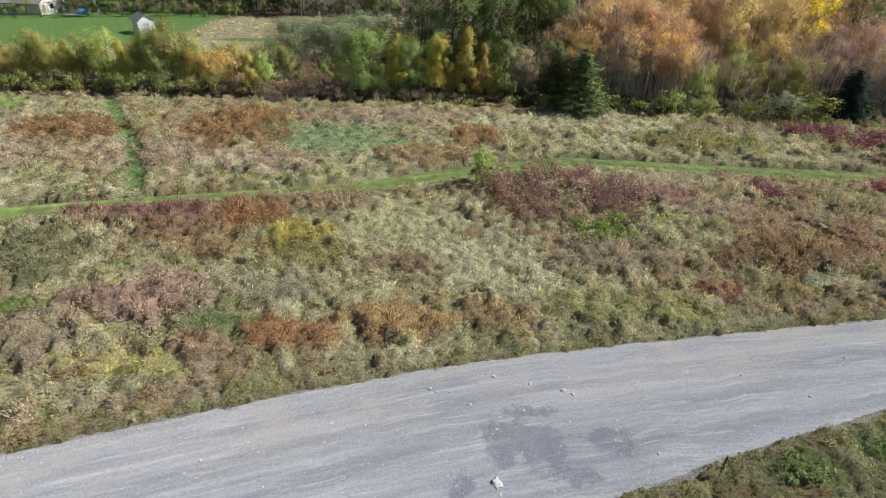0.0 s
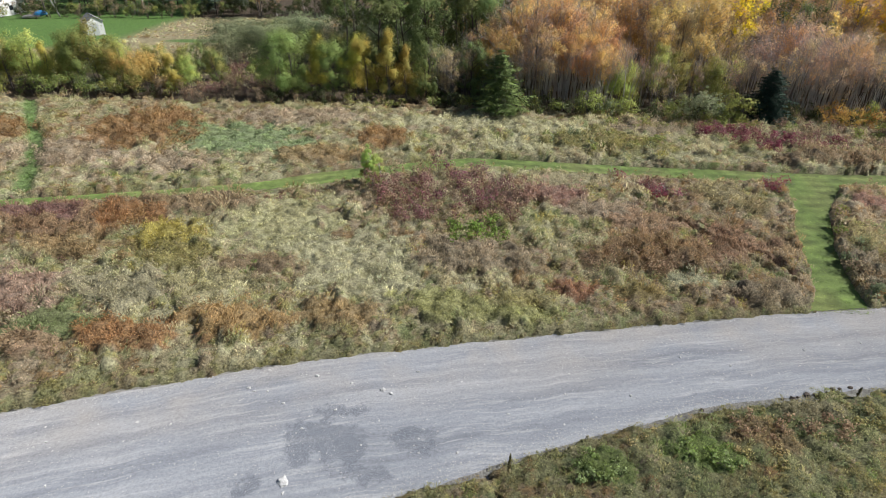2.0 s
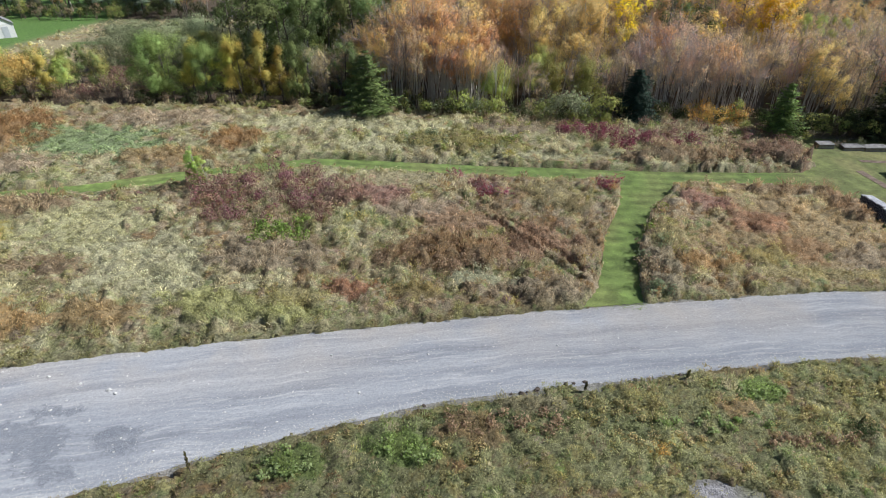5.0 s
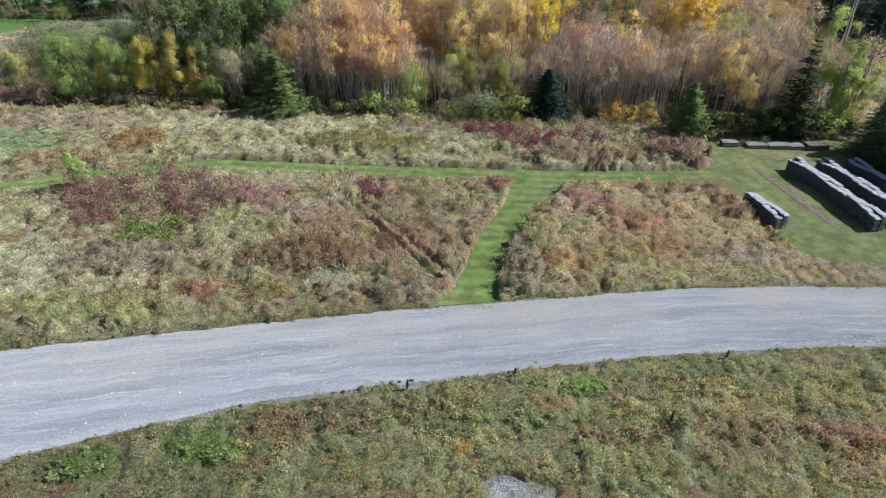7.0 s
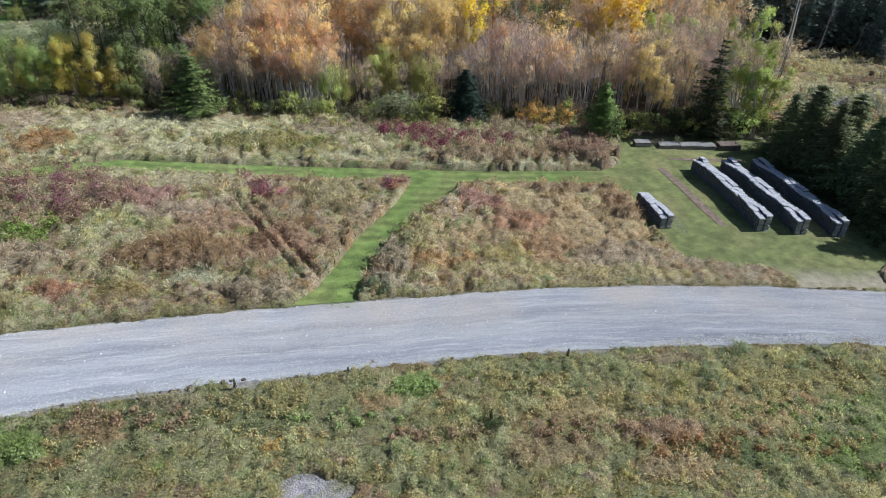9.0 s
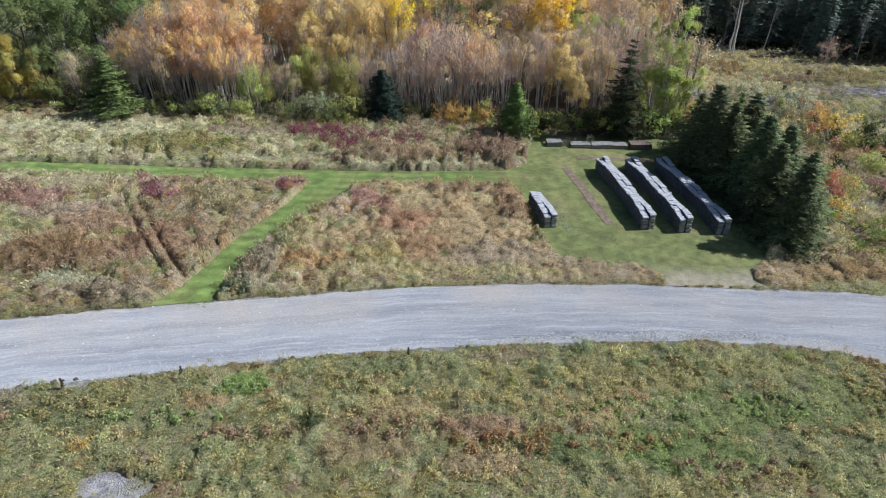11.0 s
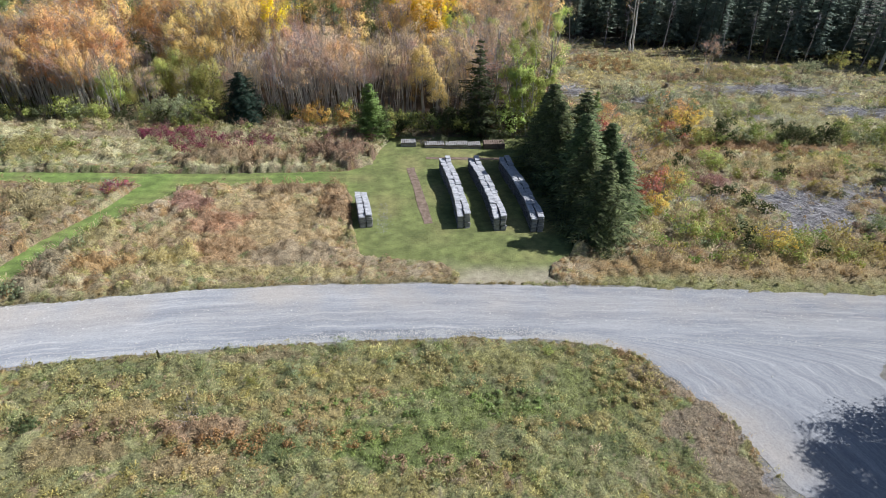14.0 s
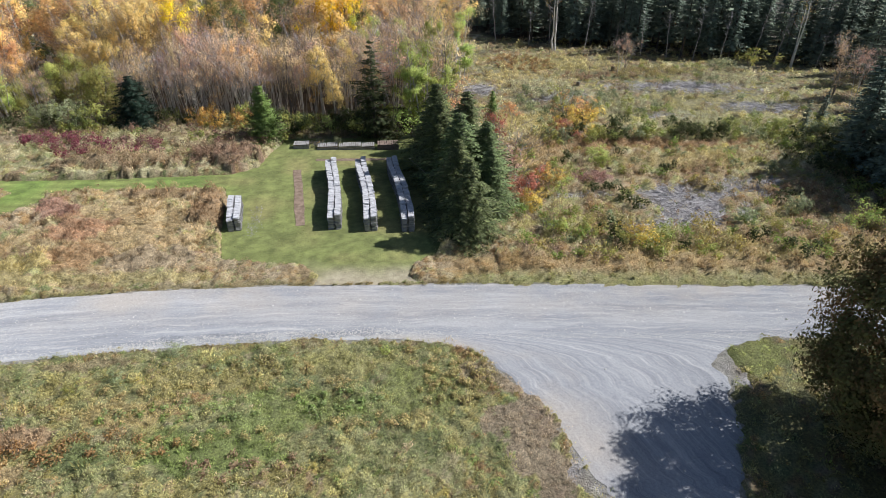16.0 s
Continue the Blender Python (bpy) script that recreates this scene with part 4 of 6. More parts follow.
def build_leafy(name, h, r, low, leaves, leaf, palette, bark, label, stems=1, clump=0.5, twigs=0, category="tree", lean=0.06, point=0.0, limbs=13, thick=1.0, dome=0):
    """A leafy tree: tapered trunks with limbs, and a crown of leaves gathered round the limb ends. low: where the crown begins."""
    root = thing(name, 0, 0, label, category)
    wood, crown, ends = Pile(), Pile(), []
    for s in range(stems):
        stem = Pile()
        foot = rng.normal(0, 0.12 * stems ** 0.5 if stems > 1 else 0, 2)
        tip = foot + rng.normal(0, lean * h, 2) + foot * 1.2
        hh = h * (0.93 if s == 0 else rng.uniform(0.72, 0.93))
        u = np.linspace(0, 1, 7)
        line = np.c_[foot[0] + (tip[0] - foot[0]) * u + rng.normal(0, 0.006 * h, 7) * (u > 0), foot[1] + (tip[1] - foot[1]) * u + rng.normal(0, 0.006 * h, 7) * (u > 0), hh * u - 0.05]
        r0 = thick * (0.011 * h + 0.02) / stems ** 0.35
        (stem if category == "tree" else wood).tube(line, r0 * (1 - 0.9 * u) + 0.008, 6)
        if category == "tree":
            put("trunk", stem.mesh("trunk", False), bark, root)
        for b in range(int(limbs / stems ** 0.5)):
            f = rng.uniform(max(low, 0.12), 0.95)
            p = np.array([np.interp(f, u, line[:, i]) for i in range(3)])
            g = (f - low) / max(1e-3, 1 - low)
            width = r * (np.sqrt(max(0.02, 1 - (2 * np.clip(g, 0, 1) - 0.8) ** 2 / 1.5)) * (1 - point) + point * (1.1 - g))
            a = rng.uniform(0, 2 * np.pi)
            reach = width * rng.uniform(0.65, 1.1)
            e = p + np.array([np.cos(a) * reach, np.sin(a) * reach, reach * rng.uniform(0.3, 1.2)])
            e[2] = min(e[2], h)
            m = (p + e) / 2 + np.array([0, 0, -0.06 * reach])
            wood.tube([p, m, e], [r0 * 0.38, r0 * 0.24, 0.008], 4)
            ends += [e, e * 0.65 + p * 0.35]
            if reach > 0.7:
                ends.append(e + rng.normal(0, 0.3 * r, 3) * [1, 1, 0.6])
        ends.append(line[-1])
    if dome:                                    # many small branch ends all over a rounded, uneven crown
        d = unit(rng.normal(size=(dome, 3)) + [0, 0, 0.15])
        k = rng.uniform(0.72, 1.0, (dome, 1)) * (0.88 + 0.24 * vnoise(d[:, 0] * 3 + d[:, 1], d[:, 2] * 3 - d[:, 1], 0.8, 33))[:, None]
        ends = list(np.c_[d[:, :2] * r * k, h * (0.5 + 0.03) + d[:, 2] * (h * 0.46) * k[:, 0]])
    ends = np.array(ends)
    if twigs:
        i = rng.integers(0, len(ends), twigs)
        a = ends[i] + rng.normal(0, 0.3 * r, (twigs, 3)) - [0, 0, 0.4]
        out = a * [1, 1, 0]
        b = a + out * 0.3 + rng.normal(0, 0.4, (twigs, 3)) + np.c_[np.zeros((twigs, 2)), rng.uniform(0.3, 1.1, twigs)]
        wood.slivers(a, b, rng.uniform(0.018, 0.04, twigs), (1, 1, 1))
    if leaves:
        i = rng.integers(0, len(ends), leaves)
        big = rng.uniform(0.45, 1.0, len(ends))
        aim = rng.normal(size=(leaves, 3)) + [0, 0, 0.25]
        aim /= np.linalg.norm(aim, axis=1)[:, None]
        far = rng.uniform(0.25, 1.15, leaves)
        c = ends[i] + aim * ([0.95, 0.95, 1.15] if category == "tree" else [1, 1, 0.85]) * (clump * 1.4 * big[i] * far)[:, None]
        c[:, 2] = np.clip(c[:, 2], max(0.05, low * h * 0.7), h * 1.03)
        hue = colours(palette, len(ends), 0.25) * 1.2
        axis_out = (c - [0, 0, low * h + 0.4 * (1 - low) * h]) * [1, 1, 0.5] / r
        crown.leaves(c, leaf, np.clip(hue[i] * 0.7 + colours(palette, leaves, 0.15) * 0.55, 0, 0.95), face=aim * 0.6 + axis_out)
        put("crown", crown.mesh("crown"), M_LEAF, root)
    tagged(put("branchwork", wood.mesh("limbs", False), M_TWIG if twigs else bark, root), kind="stuff")
    return root


def build_conifer(name, h, r, palette, label, whorls=22, per=8, sprays=9, low=0.04, droop=0.25, leaf=0.2, category="tree", gaps=0.0):
    """A conifer: straight trunk and whorls of branches clothed with needle sprays."""
    root = thing(name, 0, 0, label, category)
    wood, crown = Pile(), Pile()
    stem = Pile()
    stem.tube([(0, 0, -0.05), (0.02, 0, h * 0.5), (0, 0, h * 0.98)], [0.012 * h + 0.03, 0.007 * h + 0.02, 0.01], 6)
    put("trunk", stem.mesh("trunk", False), M_BARK_DARK, root)
    C, T, S = [], [], []
    for w in range(whorls):
        f = low + (1 - low) * (w + rng.uniform(-0.3, 0.3)) / whorls
        reach = r * (1 - f) ** 0.75 * rng.uniform(0.66, 1.2) + 0.06
        k = max(4, int(per * (0.5 + 0.5 * (1 - f))))
        turn = rng.uniform(0, 2 * np.pi)
        for b in range(k):
            if rng.random() < gaps:
                continue
            a = turn + 2 * np.pi * (b + rng.uniform(-0.25, 0.25)) / k
            L = reach * rng.uniform(0.55, 1.25)
            u = np.linspace(0.12, 1, sprays)
            ax = np.c_[np.cos(a) * L * u, np.sin(a) * L * u, f * h - droop * L * u ** 1.4 + 0.1 * L * u ** 3]
            wood.tube(ax[[0, sprays // 2, sprays - 1]], [0.022, 0.015, 0.006], 3)
            out_dir = np.array([np.cos(a), np.sin(a), -droop * 0.7])
            for q in (-1, 1):
                k2 = len(u)
                length = (0.14 + 0.34 * L * (1.15 - u)) * rng.uniform(0.7, 1.25, k2)
                d = out_dir * rng.uniform(0.5, 0.9, (k2, 1)) + np.array([-np.sin(a), np.cos(a), 0]) * q + np.c_[np.zeros((k2, 2)), rng.uniform(-0.45, 0.12, k2)]
                d /= np.linalg.norm(d, axis=1)[:, None]
                C.append(ax), T.append(ax + d * length[:, None]), S.append(np.full(k2, leaf))
            C.append(ax[:-1]), T.append(ax[1:] + rng.normal(0, 0.03, (k2 - 1, 3))), S.append(np.full(k2 - 1, leaf * 1.2))
    C, T, S = np.concatenate(C), np.concatenate(T), np.concatenate(S)
    C[:, 2], T[:, 2] = np.maximum(C[:, 2], 0.04), np.maximum(T[:, 2], 0.03)
    mid = C * 0.45 + T * 0.55 + rng.normal(0, 0.02, C.shape)
    d = T - C
    w = np.cross(d, rng.normal(0, 0.5, d.shape) + [0, 0, 1.0])
    w /= np.linalg.norm(w, axis=1)[:, None] + 1e-9
    w *= (S * rng.uniform(0.6, 1.3, len(S)) / 2)[:, None]
    face = unit(mid * [1, 1, 0]) + [0, 0, 0.5]
    crown.quads(np.stack([C, mid - w, T, mid + w], 1), unit(unit(face) * 0.75 + unit(rng.normal(size=C.shape)) * 0.35), colours(palette, len(C), 0.2))
    put("crown", crown.mesh("crown"), M_NEEDLE, root)
    tagged(put("branchwork", wood.mesh("limbs", False), M_BARK_DARK, root), kind="stuff")
    return root


ORANGE_L = [(0.6, 0.37, 0.15), (0.6, 0.41, 0.17), (0.52, 0.34, 0.18), (0.64, 0.47, 0.21)]
GOLD_L = [(0.57, 0.41, 0.16), (0.53, 0.4, 0.17), (0.47, 0.38, 0.18)]
YELLOW_L = [(0.72, 0.55, 0.03), (0.62, 0.5, 0.05), (0.66, 0.46, 0.03)]
OCHRE_L = [(0.52, 0.38, 0.22), (0.55, 0.43, 0.26), (0.44, 0.33, 0.21), (0.46, 0.41, 0.21)]
PINK_L = [(0.68, 0.45, 0.29), (0.62, 0.4, 0.25), (0.68, 0.5, 0.35)]
LIME_L = [(0.34, 0.41, 0.12), (0.41, 0.46, 0.15), (0.27, 0.35, 0.11)]
GREEN_L = [(0.24, 0.34, 0.11), (0.28, 0.38, 0.13), (0.18, 0.27, 0.09)]
OLIVE_L = [(0.34, 0.36, 0.11), (0.44, 0.41, 0.12), (0.27, 0.31, 0.1)]
# near-black greens: a leaf colour that includes the understorey's shade
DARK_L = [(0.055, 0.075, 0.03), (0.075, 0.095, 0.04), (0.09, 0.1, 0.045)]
RED_L = [(0.24, 0.11, 0.12), (0.22, 0.1, 0.1), (0.3, 0.15, 0.14), (0.3, 0.23, 0.18)]
SAGE_L = [(0.25, 0.29, 0.17), (0.3, 0.33, 0.2), (0.2, 0.25, 0.13)]
SPRUCE_N = [(0.17, 0.22, 0.1), (0.22, 0.28, 0.12), (0.12, 0.16, 0.08)]
BLUE_N = [(0.035, 0.065, 0.045), (0.05, 0.085, 0.06)]
FIR_N = [(0.21, 0.31, 0.1), (0.26, 0.36, 0.12), (0.16, 0.25, 0.09)]

SPECIES = {
    "orange_aspen": lambda: build_leafy("aspen", 10, 1.25, 0.52, 3000, 0.125, ORANGE_L, M_BARK_PALE, "slender pale-stemmed aspen with orange autumn leaves", 3, 0.5, 150, lean=0.04, thick=0.7),
    "gold_aspen": lambda: build_leafy("aspen", 11, 1.9, 0.3, 3400, 0.145, GOLD_L, M_BARK_PALE, "tall aspen with golden brown autumn leaves", 2, 0.6, 60),
    "ochre_birch": lambda: build_leafy("birch", 9, 1.5, 0.3, 1600, 0.11, OCHRE_L, M_BARK, "half-bare birch with ochre brown leaves", 3, 0.5, 150),
    "bare_birch": lambda: build_leafy("birch", 9, 1.2, 0.55, 1100, 0.1, PINK_L, M_BARK_PALE, "nearly bare pale-stemmed birch with a few pinkish leaves", 5, 0.5, 190, lean=0.05, thick=0.65),
    "aspen_pole": lambda: build_leafy("aspen", 8, 0.9, 0.62, 500, 0.1, ORANGE_L + PINK_L, M_BARK_PALE, "thin pale bare-stemmed aspens at the wood's edge", 6, 0.4, 110, lean=0.05, thick=0.5),
    "bare_pole": lambda: build_leafy("birch", 9, 1.0, 0.5, 0, 0.1, PINK_L, M_TWIG, "thin bare grey trunk at the edge of the dark forest", 1, 0.4, 20, lean=0.04, thick=0.7),
    "willow": lambda: build_leafy("willow", 5, 2.6, 0.03, 6500, 0.135, SAGE_L, M_BARK, "broad rounded grey-green willow behind the poplars", 5, 0.8, lean=0.14, limbs=20),
    "lime_aspen": lambda: build_leafy("aspen", 10, 1.2, 0.12, 5600, 0.14, LIME_L, M_BARK_PALE, "tall slim aspen with yellow-green leaves", 2, 0.42),
    "green_poplar": lambda: build_leafy("poplar", 8, 1.9, 0.05, 9000, 0.13, GREEN_L, M_BARK, "bushy green poplar at the field edge", 3, 0.7),
    "yellow_poplar": lambda: build_leafy("poplar", 8, 1.35, 0.05, 9000, 0.125, [(0.58, 0.5, 0.11), (0.46, 0.46, 0.13), (0.36, 0.4, 0.13), (0.5, 0.42, 0.12)], M_BARK, "yellowing poplar leafy to the ground", 2, 0.55, point=0.6),
    "olive_alder": lambda: build_leafy("alder", 6.5, 1.7, 0.04, 7000, 0.125, OLIVE_L + GREEN_L[:1] + [(0.4, 0.37, 0.13)], M_BARK, "dense olive green alder of the hedgerow", 3, 0.65, point=0.3),
    "orange_maple": lambda: build_leafy("maple", 5.5, 1.8, 0.05, 4800, 0.14, [(0.46, 0.29, 0.12), (0.48, 0.34, 0.14), (0.4, 0.31, 0.13)], M_BARK, "small bushy maple turning orange", 2, 0.65),
    "dark_tree": lambda: build_leafy("maple", 10, 2.4, 0.12, 3600, 0.2, [(0.16, 0.21, 0.08), (0.2, 0.25, 0.09), (0.13, 0.17, 0.07)], M_BARK_DARK, "dark green leafy tree inside the wood", 1, 0.65),
    "olive_bush": lambda: build_leafy("bush", 2.4, 1.3, 0.02, 1200, 0.12, OLIVE_L + GREEN_L[:1], M_BARK, "olive green bush at the edge of the wood", 5, 0.32, category="bush", lean=0.2),
    "sage_bush": lambda: build_leafy("bush", 2.4, 1.4, 0.02, 1200, 0.12, SAGE_L, M_BARK, "rounded grey-green willow bush in rough grass", 5, 0.34, category="bush", lean=0.2),
    "lime_bush": lambda: build_leafy("bush", 2.0, 1.0, 0.02, 1000, 0.12, LIME_L, M_BARK, "bright yellow-green leafy bush", 4, 0.28, category="bush", lean=0.2),
    "yellow_bush": lambda: build_leafy("bush", 2.2, 1.0, 0.02, 1000, 0.12, [(0.55, 0.42, 0.1), (0.5, 0.42, 0.14), (0.56, 0.36, 0.1)], M_BARK, "golden yellow autumn bush", 4, 0.28, category="bush", lean=0.2),
    "red_bush": lambda: build_leafy("bush", 1.5, 1.1, 0.02, 420, 0.13, RED_L + [BROWN], M_BARK, "dark red dogwood bush", 6, 0.28, 40, category="bush", lean=0.25),
    "crimson_bush": lambda: build_leafy("bush", 1.2, 1.0, 0.02, 420, 0.13, [CRIMSON, MAROON, (0.33, 0.08, 0.09)], M_BARK, "crimson dogwood bush in the meadow", 6, 0.26, 30, category="bush", lean=0.25),
    "brown_bush": lambda: build_leafy("bush", 1.8, 1.2, 0.02, 330, 0.14, [BROWN, OCHRE_L[0], (0.28, 0.22, 0.15)], M_BARK, "brown half-bare bush in rough grass", 7, 0.32, 120, category="bush", lean=0.25),
    "orange_bush": lambda: build_leafy("bush", 2.2, 0.8, 0.02, 900, 0.1, [(0.52, 0.25, 0.14), (0.5, 0.3, 0.16), (0.42, 0.2, 0.13)], M_BARK, "small bushy orange-red maple sapling", 3, 0.28, 20, category="bush", lean=0.15),
    "dark_bush": lambda: build_leafy("bush", 2.2, 1.4, 0.02, 700, 0.17, DARK_L, M_BARK_DARK, "dark green shaded bush", 5, 0.34, category="bush", lean=0.2),
    "spruce": lambda: build_conifer("spruce", 9, 3.0, SPRUCE_N, "dense dark green spruce beside the wood stacks", 30, 12, 13, leaf=0.1, gaps=0.06),
    "blue_spruce": lambda: build_conifer("spruce", 6, 3.5, BLUE_N, "dark blue-green spruce at the wood's edge", 24, 13, 14, 0.02, leaf=0.11),
    "fir": lambda: build_conifer("fir", 6, 3.5, FIR_N, "light green fir with feathery branches", 21, 12, 15, 0.02, 0.1, 0.1, gaps=0.1),
    "larch": lambda: build_conifer("larch", 6, 2.6, [(0.23, 0.32, 0.09), (0.27, 0.37, 0.11), (0.17, 0.25, 0.08)], "soft green larch at the edge of the grass", 24, 12, 13, 0.02, 0.05, 0.1),
    "pine": lambda: build_conifer("pine", 10, 3.0, [(0.09, 0.13, 0.06), (0.12, 0.16, 0.07), (0.07, 0.1, 0.05)], "open grey-green pine at the edge of the grass", 24, 10, 11, 0.05, 0.05, 0.13, gaps=0.2),
    "forest_spruce": lambda: build_conifer("spruce", 13, 2.7, [(0.17, 0.225, 0.185), (0.21, 0.27, 0.21)], "dark forest spruce behind the clearing", 26, 9, 8, 0.12, 0.25, 0.2, gaps=0.1),
    "forest_fir": lambda: build_conifer("fir", 12, 2.7, [(0.2, 0.25, 0.19), (0.24, 0.29, 0.21)], "dark forest fir behind the clearing", 18, 8, 7, 0.25, 0.2, 0.3, gaps=0.12),
    "white_birch": lambda: build_leafy("birch", 12, 2.0, 0.45, 260, 0.16, GOLD_L + LIME_L[:1], M_BARK_WHITE, "tall bare white birch in the clearing", 2, 0.5, 70, thick=1.35),
    "back_orange": lambda: build_leafy("aspen", 11, 2.0, 0.22, 2000, 0.2, ORANGE_L + GOLD_L, M_BARK_PALE, "orange-gold aspen deep in the wood", 1, 0.6),
    "back_brown": lambda: build_leafy("birch", 11, 1.9, 0.22, 1900, 0.14, OCHRE_L + PINK_L[:1], M_BARK_PALE, "brown half-bare birch deep in the wood", 2, 0.6, 110),
    "back_green": lambda: build_leafy("poplar", 11, 2.0, 0.12, 3000, 0.14, GREEN_L[2:] + DARK_L, M_BARK, "green poplar deep in the wood", 1, 0.6),
    "back_yellow": lambda: build_leafy("aspen", 12, 2.4, 0.25, 3000, 0.2, YELLOW_L, M_BARK, "big bright yellow aspen deep in the wood", 1, 0.7),
}
NATIVE = {"orange_aspen": 10, "gold_aspen": 11, "ochre_birch": 9, "bare_birch": 9, "lime_aspen": 10, "green_poplar": 8, "yellow_poplar": 8, "olive_alder": 6.5,
          "orange_maple": 5.5, "dark_tree": 10, "olive_bush": 2.4, "sage_bush": 2.4, "lime_bush": 2.0, "yellow_bush": 2.2, "red_bush": 1.5, "crimson_bush": 1.2, "brown_bush": 1.8,
          "orange_bush": 2.2, "dark_bush": 2.2, "spruce": 9, "blue_spruce": 6, "fir": 6, "larch": 6, "pine": 10, "forest_spruce": 13, "forest_fir": 12, "white_birch": 12,
          "aspen_pole": 8, "bare_pole": 9, "willow": 5, "back_orange": 11, "back_brown": 11, "back_green": 11, "back_yellow": 12}
GROUP = {"spruce": "spruces by the wood stacks", "forest_spruce": "dark forest conifers", "forest_fir": "dark forest conifers", "orange_aspen": "orange aspen grove",
         "bare_birch": "bare birches of the wood's edge", "crimson_bush": "crimson dogwoods", "red_bush": "dark red dogwoods"}
grown, VARIANTS = {}, {"aspen_pole": 4, "bare_pole": 3, "orange_aspen": 4, "bare_birch": 4, "ochre_birch": 4, "back_orange": 3, "lime_aspen": 3, "green_poplar": 2, "yellow_poplar": 3, "dark_tree": 2, "back_brown": 3, "olive_bush": 3, "forest_spruce": 3, "forest_fir": 2, "olive_alder": 3, "back_green": 2, "spruce": 3, "sage_bush": 2, "brown_bush": 2, "gold_aspen": 3, "crimson_bush": 2, "red_bush": 2}


def grow(species, x, y, h, wide=1.0):
    """Plants one tree; the first ones of a species are built, the rest copied from them."""
    made = grown.setdefault(species, [])
    s = h / NATIVE[species]
    place = pose(x, y, gz1(x, y) - 0.03, 0, 0, rng.uniform(0, 360))
    if len(made) < VARIANTS.get(species, 1):
        ob = SPECIES[species]()
        tagged(ob, group=GROUP.get(species, ""))
        ob.matrix_world = place @ Matrix.Diagonal((s * wide, s * wide, s, 1))
        made.append((ob, s, wide))
        return ob
    ob, s0, w0 = made[rng.integers(0, len(made))]
    return copy_thing(ob, place @ Matrix.Diagonal((s * wide / (s0 * w0), s * wide / (s0 * w0), s / s0, 1)))


def grove(x0, x1, y0, y1, step, mix, lo, hi, keep=None, dome=None):
    """Fills a stretch of wood on a jittered grid. mix: species by turns of chance."""
    for yy in np.arange(y0, y1, step):
        for xx in np.arange(x0, x1, step):
            x, y = xx + rng.uniform(-0.45, 0.45) * step, yy + rng.uniform(-0.45, 0.45) * step
            if keep is None or keep(x, y):
                h = rng.uniform(lo, hi)
                if dome is not None:
                    d2 = ((x - dome[0]) / dome[2]) ** 2 + ((y - dome[1]) / dome[3]) ** 2
                    if d2 > 1:
                        continue
                    h *= 0.55 + 0.45 * math.sqrt(1 - d2)
                grow(mix[rng.integers(0, len(mix))], x, y, h, rng.uniform(0.85, 1.15))


BUSH = {"olive_bush": (OLIVE_L + GREEN_L[:1], 0.13, 1.0), "sage_bush": (SAGE_L, 0.13, 1.0), "lime_bush": (LIME_L + YELLOW_L[:1], 0.16, 1.0), "yellow_bush": ([(0.5, 0.42, 0.14), (0.45, 0.38, 0.14)], 0.13, 0.9), "red_bush": (RED_L + [BROWN], 0.11, 0.8),
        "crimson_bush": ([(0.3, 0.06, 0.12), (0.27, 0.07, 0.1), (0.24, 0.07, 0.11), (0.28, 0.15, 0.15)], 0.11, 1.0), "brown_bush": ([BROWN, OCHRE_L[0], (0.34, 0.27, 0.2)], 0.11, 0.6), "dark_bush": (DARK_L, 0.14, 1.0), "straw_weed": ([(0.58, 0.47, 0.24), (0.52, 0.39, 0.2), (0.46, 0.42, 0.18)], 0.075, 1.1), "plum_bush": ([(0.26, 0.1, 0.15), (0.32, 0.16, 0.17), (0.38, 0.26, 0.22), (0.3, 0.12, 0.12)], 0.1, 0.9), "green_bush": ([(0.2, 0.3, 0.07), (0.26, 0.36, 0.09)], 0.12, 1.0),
        "rust_weed": ([(0.44, 0.27, 0.13), (0.38, 0.23, 0.11), (0.34, 0.24, 0.1)], 0.09, 1.0), "pink_weed": ([PINK, STRAW, (0.46, 0.36, 0.29)], 0.09, 1.0), "pale_weed": ([PALE, (0.5, 0.52, 0.36)], 0.09, 1.0),
        "olive_weed": ([OLIVE, (0.42, 0.38, 0.18), (0.36, 0.3, 0.15)], 0.09, 1.0), "brown_weed": ([BROWN, (0.42, 0.31, 0.2), (0.34, 0.22, 0.15)], 0.09, 1.0), "green_weed": ([GREEN, LUSH, (0.3, 0.36, 0.18)], 0.1, 1.0)}


